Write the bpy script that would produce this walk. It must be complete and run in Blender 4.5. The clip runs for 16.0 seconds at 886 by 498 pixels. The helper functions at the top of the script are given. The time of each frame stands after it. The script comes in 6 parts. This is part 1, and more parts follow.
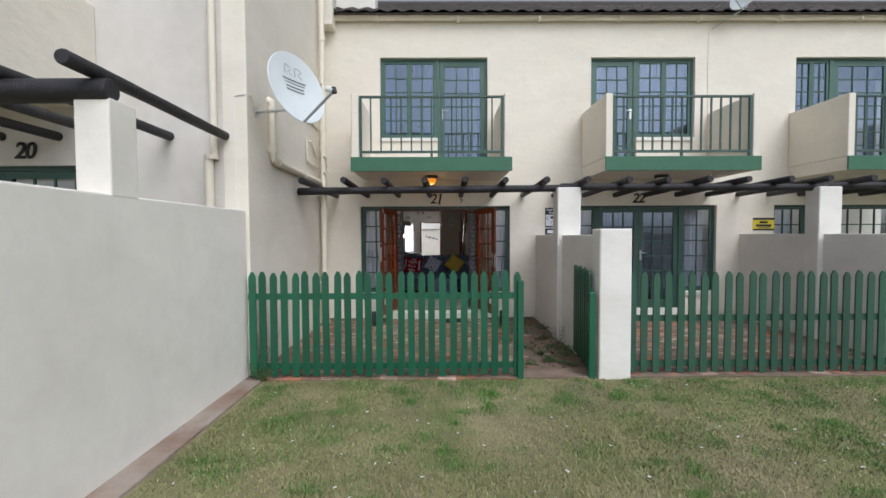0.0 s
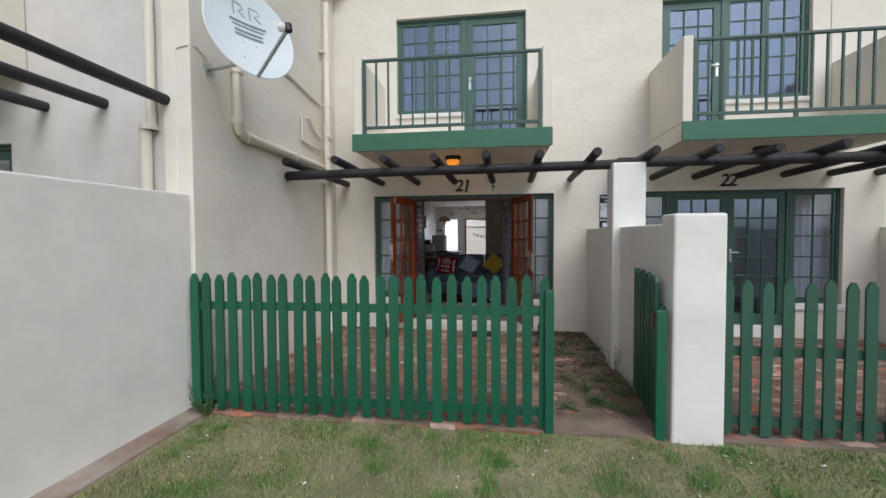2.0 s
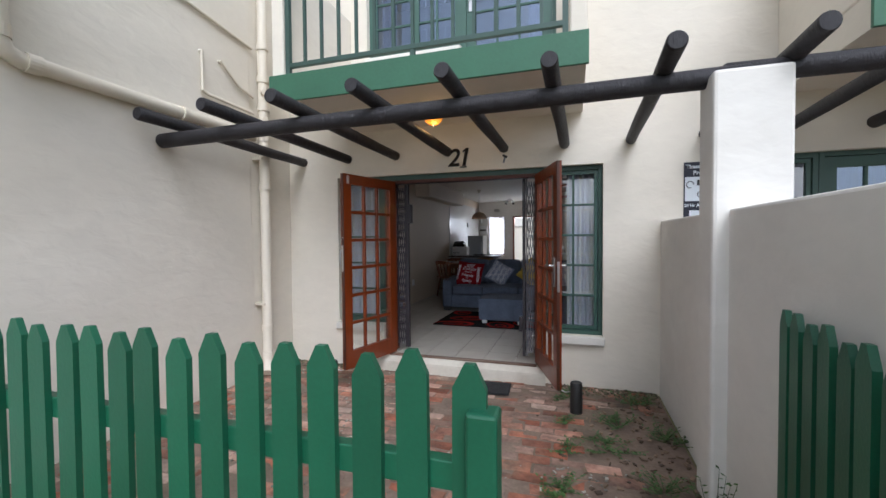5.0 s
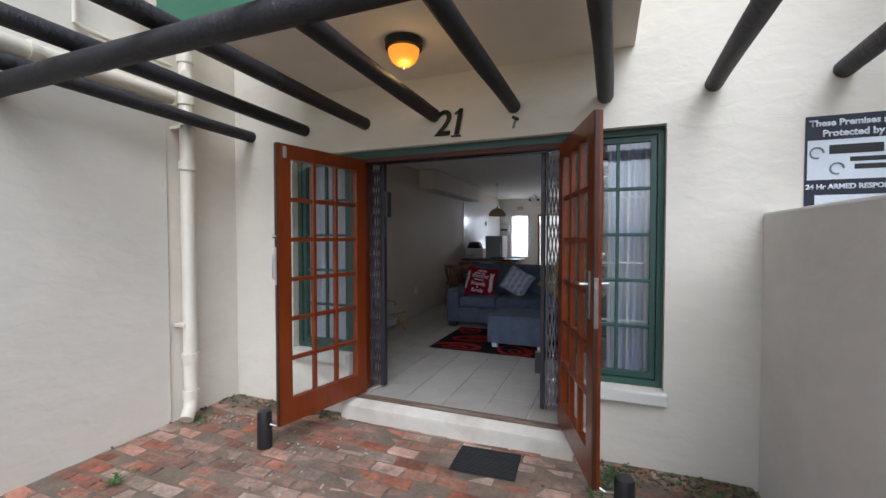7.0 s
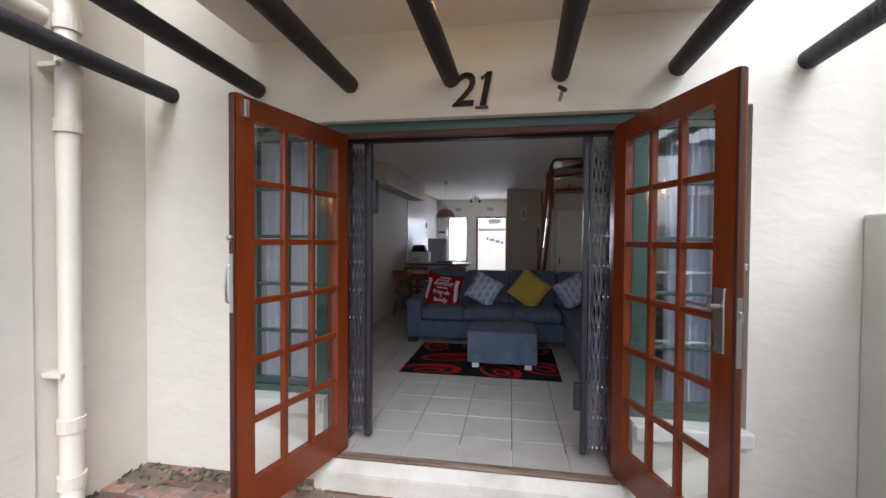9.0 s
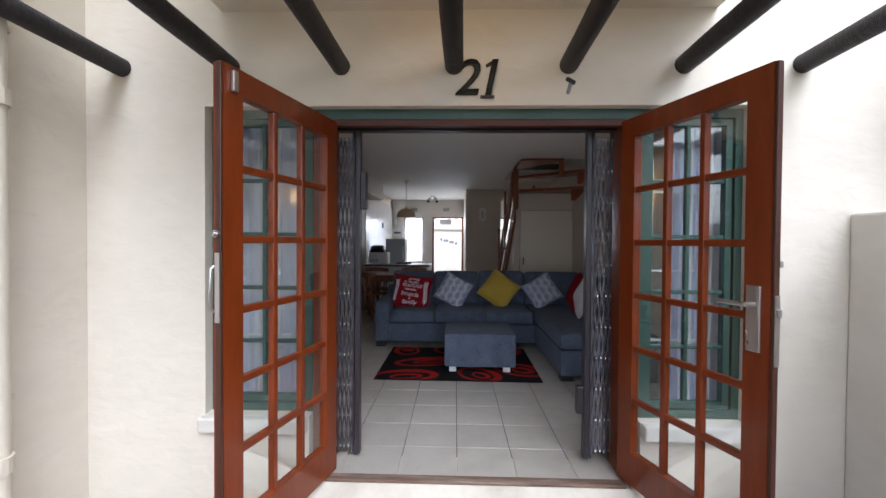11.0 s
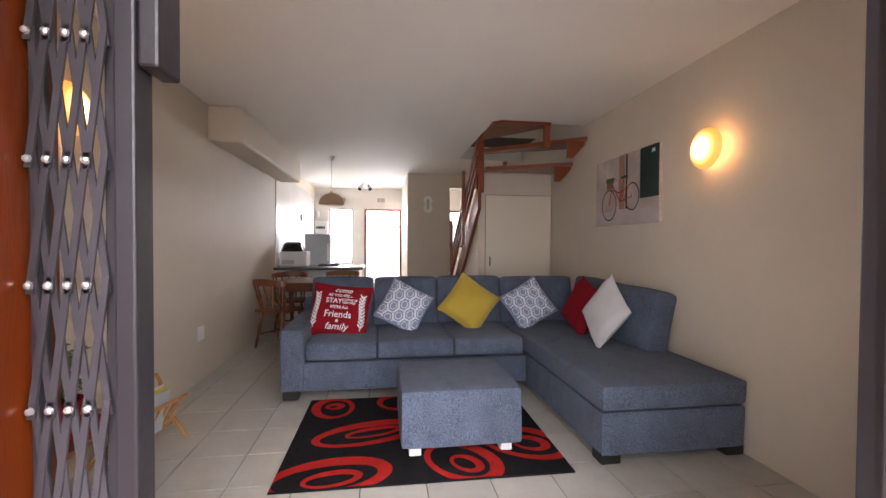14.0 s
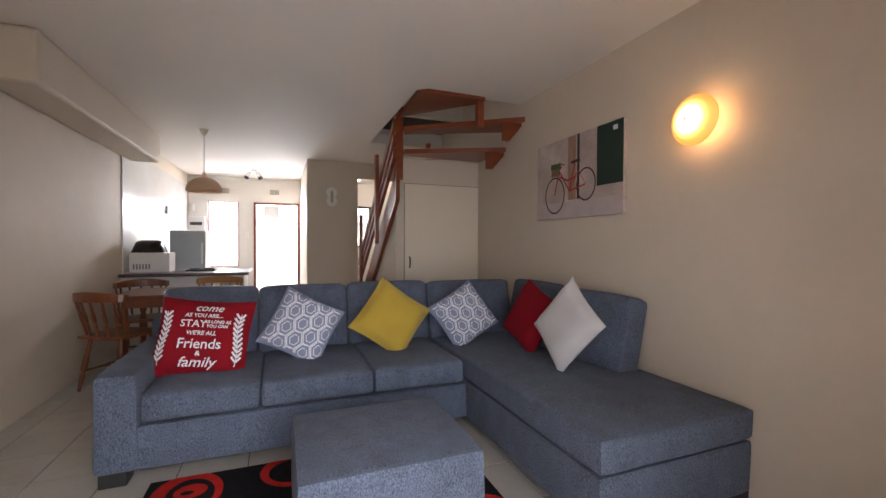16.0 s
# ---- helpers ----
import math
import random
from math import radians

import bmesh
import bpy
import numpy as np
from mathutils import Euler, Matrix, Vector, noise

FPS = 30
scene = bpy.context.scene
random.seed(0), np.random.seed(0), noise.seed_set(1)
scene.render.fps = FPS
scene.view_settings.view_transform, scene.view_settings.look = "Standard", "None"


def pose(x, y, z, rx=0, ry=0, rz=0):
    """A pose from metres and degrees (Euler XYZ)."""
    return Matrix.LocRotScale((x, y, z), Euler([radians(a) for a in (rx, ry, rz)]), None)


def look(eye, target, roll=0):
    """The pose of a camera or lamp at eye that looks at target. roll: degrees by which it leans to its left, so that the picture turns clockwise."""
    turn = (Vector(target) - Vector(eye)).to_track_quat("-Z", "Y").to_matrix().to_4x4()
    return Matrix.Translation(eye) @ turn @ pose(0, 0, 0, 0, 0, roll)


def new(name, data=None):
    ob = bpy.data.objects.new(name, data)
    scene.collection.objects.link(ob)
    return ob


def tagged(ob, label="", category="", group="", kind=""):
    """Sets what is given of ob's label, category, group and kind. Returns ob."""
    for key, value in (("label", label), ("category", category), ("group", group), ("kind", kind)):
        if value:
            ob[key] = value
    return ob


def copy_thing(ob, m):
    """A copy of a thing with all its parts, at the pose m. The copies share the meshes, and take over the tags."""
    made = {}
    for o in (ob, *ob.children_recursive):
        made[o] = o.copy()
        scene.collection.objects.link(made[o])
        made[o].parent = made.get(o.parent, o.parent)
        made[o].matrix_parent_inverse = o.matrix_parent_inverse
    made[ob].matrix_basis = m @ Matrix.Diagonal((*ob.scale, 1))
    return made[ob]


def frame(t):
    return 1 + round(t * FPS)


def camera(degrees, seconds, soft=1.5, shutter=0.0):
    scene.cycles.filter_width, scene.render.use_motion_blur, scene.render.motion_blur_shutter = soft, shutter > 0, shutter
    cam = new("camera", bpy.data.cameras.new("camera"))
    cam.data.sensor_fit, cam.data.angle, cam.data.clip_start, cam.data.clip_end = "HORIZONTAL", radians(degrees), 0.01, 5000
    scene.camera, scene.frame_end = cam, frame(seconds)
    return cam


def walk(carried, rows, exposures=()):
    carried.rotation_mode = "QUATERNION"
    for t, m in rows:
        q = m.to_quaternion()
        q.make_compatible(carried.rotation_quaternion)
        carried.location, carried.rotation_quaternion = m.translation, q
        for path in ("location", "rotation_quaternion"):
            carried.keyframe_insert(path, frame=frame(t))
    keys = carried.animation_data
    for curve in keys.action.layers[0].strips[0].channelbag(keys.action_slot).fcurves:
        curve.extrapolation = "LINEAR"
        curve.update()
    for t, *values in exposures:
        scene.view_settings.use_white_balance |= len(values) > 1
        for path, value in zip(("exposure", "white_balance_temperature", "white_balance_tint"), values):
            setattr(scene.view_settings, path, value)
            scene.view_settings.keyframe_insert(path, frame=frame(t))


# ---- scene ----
cam = camera(93.9, 16.0)
METRES, EYE, TILT, LEAN, TURN = 9.5, 1.48, 0.0, 0.0, -0.4
ROWS = [
    (0.0, 0.0, 0.0, 0.0, -0.01, -1.98, 0.26),
    (0.5, 0.0115, 0.0269, -0.0041, 1.38, -2.02, 0.26),
    (1.0, 0.0258, 0.0652, -0.0054, 2.98, -2.05, 0.28),
    (1.5, 0.0422, 0.1061, -0.0065, 5.5, -1.99, 0.28),
    (2.0, 0.0559, 0.1489, -0.0092, 8.29, -2.0, 0.31),
    (2.5, 0.0688, 0.1939, -0.0114, 10.44, -2.03, 0.35),
    (3.0, 0.0817, 0.2371, -0.0123, 13.27, -1.91, 0.36),
    (3.5, 0.0912, 0.2822, -0.0142, 14.64, -1.87, 0.35),
    (4.0, 0.1025, 0.3264, -0.0163, 15.25, -1.76, 0.39),
    (6.5, 0.1167, 0.5143, -0.014, 21.73, -1.6, 0.14),
    (7.0, 0.1041, 0.5503, -0.0165, 21.78, -1.56, 0.02),
    (7.5, 0.0841, 0.5759, -0.0174, 20.86, -1.46, -0.13),
    (8.0, 0.0562, 0.5881, -0.0172, 17.71, -1.38, -0.29),
    (8.5, 0.0326, 0.6002, -0.0189, 13.54, -1.24, -0.34),
    (9.0, 0.0121, 0.6084, -0.0163, 9.76, -1.2, -0.39),
    (11.5, -0.0269, 0.6356, -0.0185, 1.03, -1.02, -0.45),
    (12.0, -0.0316, 0.6677, -0.0184, -0.05, -1.16, -0.5),
    (12.5, -0.0386, 0.7034, -0.0211, -0.91, -1.08, -0.42),
    (13.0, -0.044, 0.7399, -0.0221, -2.59, -1.05, -0.47),
    (13.5, -0.0454, 0.7764, -0.0228, -5.11, -1.04, -0.4),
    (14.0, -0.0461, 0.809, -0.0249, -7.76, -1.0, -0.31),
    (14.5, -0.0455, 0.8374, -0.0268, -10.56, -0.96, -0.27),
    (15.0, -0.0442, 0.863, -0.0297, -13.88, -0.95, -0.31),
    (15.5, -0.0419, 0.8847, -0.0294, -17.54, -0.88, -0.25),
    (16.0, -0.0411, 0.9005, -0.0283, -21.0, -0.85, -0.26),
]
EXPOSURES = [(0.0, -0.1, 5900, 10), (2.0, -0.2, 5850, 10), (4.0, 0.1, 5800, 11), (7.0, 0.3, 5550, 10), (9.0, 0.73, 5600, 11), (11.5, 1.02, 5650, 12), (12.5, 1.8, 5950, 14), (13.0, 2.25, 6050, 15),
             (13.5, 2.45, 6150, 16), (14.5, 2.65, 6350, 17), (16.0, 2.52, 6300, 16)]
walk(cam, [(t, pose(0, 0, EYE, TILT, LEAN, TURN) @ pose(METRES * x, METRES * y, METRES * z, 90 + pitch, roll, yaw)) for t, x, y, z, yaw, pitch, roll in ROWS],
     exposures=EXPOSURES)

# ---- world and sun: a bright overcast sky ----
world = bpy.data.worlds.new("world")
scene.world = world
world.use_nodes = True
wn = world.node_tree.nodes
sky = wn.new("ShaderNodeTexSky")
sky.sky_type = "NISHITA"
sky.sun_disc = False
sky.sun_elevation = radians(46)
sky.sun_rotation = radians(159)
sky.dust_density = 4.0
grey = wn.new("ShaderNodeHueSaturation")
grey.inputs["Saturation"].default_value = 0.3
world.node_tree.links.new(sky.outputs[0], grey.inputs["Color"])
world.node_tree.links.new(grey.outputs[0], wn["Background"].inputs["Color"])
wn["Background"].inputs["Strength"].default_value = 0.15
sun = new("sun", bpy.data.lights.new("sun", "SUN"))
sun.data.energy = 1.3
sun.data.angle = radians(40)
sun.data.color = (1.0, 0.98, 0.95)
sun.matrix_basis = look((0, 0, 0), (-0.46, 0.7, -0.88))


def point_lamp(name, place, watts, colour, size):
    ob = new(name, bpy.data.lights.new(name, "POINT"))
    ob.data.energy, ob.data.color, ob.data.shadow_soft_size = watts, colour, size
    ob.location = place
    return ob


def sky_opening(name, place, toward, w, h, watts):
    ob = new(name, bpy.data.lights.new(name, "AREA"))
    ob.data.shape, ob.data.size, ob.data.size_y, ob.data.energy = "RECTANGLE", w, h, watts
    ob.data.color = (0.95, 0.97, 1.0)
    ob.matrix_basis = look(place, toward)
    return ob


# daylight through the front doorway, its side windows and the kitchen window
door_light = sky_opening("doorway_daylight", (-0.08, 8.47, 1.0), (0.55, 12.8, 0.95), 1.55, 1.85, 2.3)
door_light.data.spread = radians(115)
sky_opening("kitchen_daylight", (-1.385, 17.95, 1.36), (-1.3, 13.0, 1.2), 0.52, 1.22, 13)
sky_opening("back_door_daylight", (-0.4, 17.85, 1.86), (-0.7, 12.5, 0.3), 0.74, 0.24, 11)
point_lamp("ceiling_globe_light", (0.98, 16.2, 2.1), 4.5, (1.0, 0.93, 0.84), 0.1)
point_lamp("wall_lamp_light", (1.67, 10.08, 1.85), 0.48, (1.0, 0.7, 0.35), 0.03)
point_lamp("wall_lamp_light", (-1.93, 9.98, 1.89), 0.42, (1.0, 0.7, 0.35), 0.03)
point_lamp("porch_light_bulb", (-0.14, 7.55, 2.38), 1.3, (1.0, 0.62, 0.24), 0.06)


# ---- materials ----
def mat(name, col, rough=0.6, var=0.12, scale=3.0, fine=60.0, bump=0.1, metal=0.0, tint=None, tint_amount=0.0, tint_scale=2.0,
        rand=0.0, island=0.0, spec=0.5, stretch=None, sheen=0.0, coat=0.0, grain=0.5, rtint=None, world_space=False, dist=0.02, swirl=0.0):
    """Colour with large and fine variation, an optional second tint in blotches, fine relief; rand: lightness varies piece by piece."""
    m = bpy.data.materials.new(name)
    m.use_nodes = True
    nt = m.node_tree
    N, L = nt.nodes, nt.links
    b = N["Principled BSDF"]
    tc = N.new("ShaderNodeTexCoord")
    vec = N.new("ShaderNodeNewGeometry").outputs["Position"] if world_space else tc.outputs["Object"]
    if stretch:
        mp = N.new("ShaderNodeMapping")
        mp.inputs["Scale"].default_value = stretch
        L.new(vec, mp.inputs["Vector"])
        vec = mp.outputs[0]

    def noise_at(s, detail):
        n = N.new("ShaderNodeTexNoise")
        n.inputs["Scale"].default_value = s
        n.inputs["Detail"].default_value = detail
        n.inputs["Distortion"].default_value = swirl
        L.new(vec, n.inputs["Vector"])
        return n.outputs["Fac"]

    big, small = noise_at(scale, 4), noise_at(fine, 3)
    ad = N.new("ShaderNodeMath")
    ad.operation = "MULTIPLY_ADD"
    L.new(small, ad.inputs[0])
    ad.inputs[1].default_value = grain
    L.new(big, ad.inputs[2])
    rg = N.new("ShaderNodeMapRange")
    rg.inputs["From Min"].default_value, rg.inputs["From Max"].default_value = 0.35 + 0.35 * (grain - 0.5), 0.9 + 0.5 * grain + 0.15 * (grain - 0.5)
    rg.inputs["To Min"].default_value, rg.inputs["To Max"].default_value = 1 - var, 1 + var
    L.new(ad.outputs[0], rg.inputs["Value"])
    value = rg.outputs[0]
    if rand or island:
        src = N.new("ShaderNodeObjectInfo").outputs["Random"] if rand else N.new("ShaderNodeNewGeometry").outputs["Random Per Island"]
        r2 = N.new("ShaderNodeMapRange")
        a = rand or island
        r2.inputs["To Min"].default_value, r2.inputs["To Max"].default_value = 1 - a, 1 + a
        L.new(src, r2.inputs["Value"])
        mu = N.new("ShaderNodeMath")
        mu.operation = "MULTIPLY"
        L.new(value, mu.inputs[0])
        L.new(r2.outputs[0], mu.inputs[1])
        value = mu.outputs[0]
    colour = N.new("ShaderNodeRGB").outputs[0]
    colour.default_value = (*col, 1)
    if tint:
        tm = N.new("ShaderNodeMix")
        tm.data_type = "RGBA"
        t1 = N.new("ShaderNodeMapRange")
        t1.inputs["From Min"].default_value, t1.inputs["From Max"].default_value = 0.45, 0.7
        t1.inputs["To Max"].default_value = tint_amount
        L.new(noise_at(tint_scale, 6), t1.inputs["Value"])
        L.new(t1.outputs[0], tm.inputs["Factor"])
        L.new(colour, tm.inputs["A"])
        tm.inputs["B"].default_value = (*tint, 1)
        colour = tm.outputs["Result"]
    if rtint:
        rm = N.new("ShaderNodeMix")
        rm.data_type = "RGBA"
        wn_ = N.new("ShaderNodeTexWhiteNoise")
        wn_.noise_dimensions = "1D"
        L.new(N.new("ShaderNodeObjectInfo").outputs["Random"] if rand else N.new("ShaderNodeNewGeometry").outputs["Random Per Island"], wn_.inputs["W"])
        cv = N.new("ShaderNodeMath")
        cv.operation = "POWER"
        cv.inputs[1].default_value = 1.6
        L.new(wn_.outputs["Value"], cv.inputs[0])
        L.new(cv.outputs[0], rm.inputs["Factor"])
        L.new(colour, rm.inputs["A"])
        rm.inputs["B"].default_value = (*rtint, 1)
        colour = rm.outputs["Result"]
    vm = N.new("ShaderNodeVectorMath")
    vm.operation = "SCALE"
    L.new(colour, vm.inputs[0])
    L.new(value, vm.inputs["Scale"])
    L.new(vm.outputs[0], b.inputs["Base Color"])
    rr = N.new("ShaderNodeMapRange")
    rr.inputs["To Min"].default_value, rr.inputs["To Max"].default_value = max(0.03, rough - 0.1), min(1, rough + 0.1)
    L.new(big, rr.inputs["Value"])
    L.new(rr.outputs[0], b.inputs["Roughness"])
    b.inputs["Metallic"].default_value = metal
    b.inputs["Specular IOR Level"].default_value = spec
    b.inputs["Sheen Weight"].default_value = sheen
    b.inputs["Coat Weight"].default_value = coat
    if bump:
        bp = N.new("ShaderNodeBump")
        bp.inputs["Strength"].default_value = bump
        bp.inputs["Distance"].default_value = dist
        L.new(ad.outputs[0], bp.inputs["Height"])
        L.new(bp.outputs[0], b.inputs["Normal"])
    return m


def glass(name, rough=0.0, tint=(0.95, 0.97, 0.97), base=0.09, shine=(1, 1, 1)):
    m = bpy.data.materials.new(name)
    m.use_nodes = True
    N, L = m.node_tree.nodes, m.node_tree.links
    N.remove(N["Principled BSDF"])
    tr, gl, mx, fr, pw, sc = (N.new(k) for k in ("ShaderNodeBsdfTransparent", "ShaderNodeBsdfGlossy", "ShaderNodeMixShader", "ShaderNodeLayerWeight",
                                                 "ShaderNodeMath", "ShaderNodeMath"))
    tr.inputs["Color"].default_value = (*tint, 1)
    gl.inputs["Roughness"].default_value = rough
    gl.inputs["Color"].default_value = (*shine, 1)
    fr.inputs["Blend"].default_value = 0.5
    pw.operation, sc.operation = "POWER", "MULTIPLY_ADD"
    pw.inputs[1].default_value = 4.0
    sc.inputs[1].default_value, sc.inputs[2].default_value = 0.6, base
    L.new(fr.outputs["Facing"], pw.inputs[0])
    L.new(pw.outputs[0], sc.inputs[0])
    L.new(sc.outputs[0], mx.inputs[0])
    L.new(tr.outputs[0], mx.inputs[1])
    L.new(gl.outputs[0], mx.inputs[2])
    L.new(mx.outputs[0], N["Material Output"].inputs["Surface"])
    return m


def glow(name, col, strength):
    m = bpy.data.materials.new(name)
    m.use_nodes = True
    b = m.node_tree.nodes["Principled BSDF"]
    b.inputs["Base Color"].default_value = (*col, 1)
    b.inputs["Emission Color"].default_value = (*col, 1)
    b.inputs["Emission Strength"].default_value = strength
    return m


PLASTER = mat("cream_plaster", (0.745, 0.695, 0.60), 0.85, 0.07, 1.6, 9, 0.27, tint=(0.6, 0.54, 0.44), tint_amount=0.3, tint_scale=0.8, dist=0.035, swirl=0.5, stretch=(0.8, 0.8, 1.5))
WHITEPLASTER = mat("white_plaster", (0.74, 0.715, 0.665), 0.85, 0.08, 1.8, 9, 0.17, tint=(0.62, 0.59, 0.53), tint_amount=0.45, tint_scale=1.1, dist=0.035, swirl=0.5, stretch=(0.8, 0.8, 1.5))
# house plaster lightened to make up for dim light on the garden wall
GARDENPLASTER = mat("lightened_wall_plaster", (0.8, 0.762, 0.69), 0.85, 0.08, 1.8, 9, 0.24, tint=(0.66, 0.61, 0.53), tint_amount=0.4, tint_scale=1.1, dist=0.035, swirl=0.5)
INWALL = mat("interior_paint", (0.63, 0.545, 0.44), 0.65, 0.04, 2.2, 14, 0.25, dist=0.015, swirl=0.4)
CEIL = mat("ceiling_paint", (0.8, 0.755, 0.69), 0.75, 0.02, 1.5, 60, 0.05)
GREEN = mat("dark_green_paint", (0.011, 0.092, 0.047), 0.42, 0.18, 4, 80, 0.08, rand=0.18)
OLDGREEN = mat("weathered_green_paint", (0.022, 0.075, 0.045), 0.6, 0.2, 4, 60, 0.15, rand=0.2)
FRAMEGREEN = mat("muted_green_paint", (0.036, 0.085, 0.068), 0.45, 0.12, 4, 80, 0.06)
RAILGREEN = mat("grey_green_paint", (0.04, 0.08, 0.066), 0.5, 0.15, 4, 80, 0.06)
POLE = mat("black_brown_pole", (0.016, 0.014, 0.017), 0.55, 0.5, 5, 40, 0.6, stretch=(6, 1, 6))
REDWOOD = mat("red_varnished_wood", (0.16, 0.027, 0.003), 0.34, 0.32, 3, 30, 0.08, stretch=(8, 8, 1), coat=0.2, spec=0.4)
BROWNWOOD = mat("brown_turned_wood", (0.165, 0.046, 0.012), 0.35, 0.3, 4, 40, 0.1, stretch=(6, 6, 1), coat=0.2)
STAIRWOOD = mat("stair_wood", (0.2, 0.042, 0.01), 0.32, 0.35, 3, 25, 0.1, stretch=(1, 6, 6), coat=0.3)
GLASS = glass("window_glass")
# blue tint on the gloss stands in for a reflected deep sky
SKYGLASS = glass("dark_sky_tinted_glass", tint=(0.62, 0.67, 0.76), base=0.15, shine=(0.72, 0.84, 1.0))
UPFRAME = mat("pale_green_paint", (0.055, 0.118, 0.094), 0.5, 0.12, 4, 60, 0.06)
PIPE = mat("cream_plastic_pipe", (0.70, 0.64, 0.53), 0.45, 0.06, 3, 40, 0.03)
METAL = mat("brushed_steel", (0.6, 0.6, 0.6), 0.3, 0.08, 5, 80, 0.03, metal=1.0)
GATEMETAL = mat("dark_gate_steel", (0.032, 0.028, 0.033), 0.38, 0.15, 5, 60, 0.05, metal=0.0)
# lattice bars a step lighter than the gate channels
GATEBAR = mat("lighter_gate_steel", (0.055, 0.049, 0.057), 0.35, 0.2, 5, 60, 0.05)
BLACK = mat("black_paint", (0.012, 0.012, 0.012), 0.5, 0.2, 6, 60, 0.05)
WHITE = mat("white_enamel", (0.78, 0.78, 0.77), 0.35, 0.04, 4, 60, 0.02)
SOFA = mat("blue_grey_weave", (0.091, 0.113, 0.16), 0.95, 0.68, 7, 150, 0.5, sheen=0.06, grain=3.0, stretch=(1.3, 1.3, 0.75), dist=0.01)
BRICKM = mat("old_red_brick", (0.29, 0.1, 0.055), 0.92, 0.7, 7, 30, 1.0, tint=(0.12, 0.105, 0.075), tint_amount=0.95, tint_scale=2.6, rand=0.4, rtint=(0.34, 0.25, 0.2), world_space=True)
DIRT = mat("sandy_dirt", (0.2, 0.145, 0.11), 0.95, 0.45, 5, 35, 0.8, tint=(0.08, 0.075, 0.04), tint_amount=0.5, tint_scale=2.0)
TILE = mat("pale_floor_tile", (0.43, 0.405, 0.36), 0.38, 0.1, 5, 40, 0.02, rand=0.05, tint=(0.34, 0.31, 0.26), tint_amount=0.5, tint_scale=4, world_space=True)
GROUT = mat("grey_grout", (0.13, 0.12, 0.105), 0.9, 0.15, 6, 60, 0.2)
ROOFTILE = mat("dark_roof_tile", (0.07, 0.06, 0.055), 0.85, 0.3, 3, 30, 0.4, island=0.25)
CURTAIN = mat("white_curtain", (0.78, 0.8, 0.93), 0.9, 0.06, 3, 60, 0.1)
cn, cl = CURTAIN.node_tree.nodes, CURTAIN.node_tree.links
thin, both = cn.new("ShaderNodeBsdfTranslucent"), cn.new("ShaderNodeMixShader")
thin.inputs["Color"].default_value = (0.8, 0.83, 0.95, 1)
both.inputs[0].default_value = 0.3
cl.new(cn["Principled BSDF"].outputs[0], both.inputs[1])
cl.new(thin.outputs[0], both.inputs[2])
cl.new(both.outputs[0], cn["Material Output"].inputs["Surface"])
SOIL = mat("lawn_soil", (0.25, 0.215, 0.12), 0.95, 0.4, 2.6, 40, 0.7, tint=(0.14, 0.17, 0.06), tint_amount=0.8, tint_scale=1.1)


RIVET = mat("polished_rivet", (0.8, 0.8, 0.82), 0.2, 0.05, 5, 60, 0.0, metal=0.7)
REDCLOTH = mat("red_cotton", (0.22, 0.005, 0.011), 0.92, 0.14, 8, 300, 0.25, sheen=0.0, spec=0.2)
YELLOWCLOTH = mat("mustard_cotton", (0.42, 0.285, 0.03), 0.9, 0.12, 8, 300, 0.25, sheen=0.2)
GREYCLOTH = mat("grey_printed_cotton", (0.23, 0.26, 0.36), 0.9, 0.1, 8, 300, 0.2)
PALECLOTH = mat("pale_grey_cotton", (0.58, 0.56, 0.55), 0.9, 0.1, 8, 300, 0.25, sheen=0.2)
PRINTWHITE = mat("white_print", (0.72, 0.72, 0.74), 0.9, 0.05, 8, 200, 0.1)
RUGBLACK = mat("black_rug_pile", (0.012, 0.011, 0.012), 0.98, 0.4, 20, 350, 0.5, spec=0.1)
RUGRED = mat("red_rug_pile", (0.38, 0.018, 0.014), 0.98, 0.3, 20, 350, 0.5, spec=0.1)
WICKER = mat("honey_cane", (0.42, 0.2, 0.06), 0.45, 0.3, 6, 60, 0.1)
PINEWOOD = mat("pine_chair_wood", (0.36, 0.17, 0.055), 0.4, 0.25, 4, 40, 0.1, stretch=(6, 6, 1))
COUNTER = mat("dark_speckled_worktop", (0.09, 0.07, 0.06), 0.3, 0.4, 10, 140, 0.05)
GREYFRONT = mat("grey_fridge_enamel", (0.42, 0.45, 0.48), 0.35, 0.05, 3, 40, 0.02)
FEET = mat("pale_metal_foot", (0.7, 0.7, 0.68), 0.35, 0.1, 8, 60, 0.05)
DISH = mat("pale_dish_enamel", (0.66, 0.7, 0.71), 0.5, 0.06, 3, 40, 0.03)
GREYPRINT = mat("grey_print", (0.2, 0.22, 0.24), 0.7, 0.1, 8, 100, 0.0)
RUBBER = mat("black_rubber_mat", (0.015, 0.015, 0.016), 0.8, 0.3, 10, 120, 0.3)
LEAF = mat("leaf_green", (0.06, 0.12, 0.03), 0.6, 0.3, 9, 80, 0.1, island=0.4)
SIGNWHITE = mat("sign_white", (0.7, 0.75, 0.8), 0.5, 0.05, 4, 40, 0.0)
SIGNYELLOW = mat("sign_yellow", (0.7, 0.55, 0.02), 0.5, 0.05, 4, 40, 0.0)
SIGNBLUE = mat("sign_navy", (0.012, 0.015, 0.03), 0.5, 0.05, 4, 40, 0.0)
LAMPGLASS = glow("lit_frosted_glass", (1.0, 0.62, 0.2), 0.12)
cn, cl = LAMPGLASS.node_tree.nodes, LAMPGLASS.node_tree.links
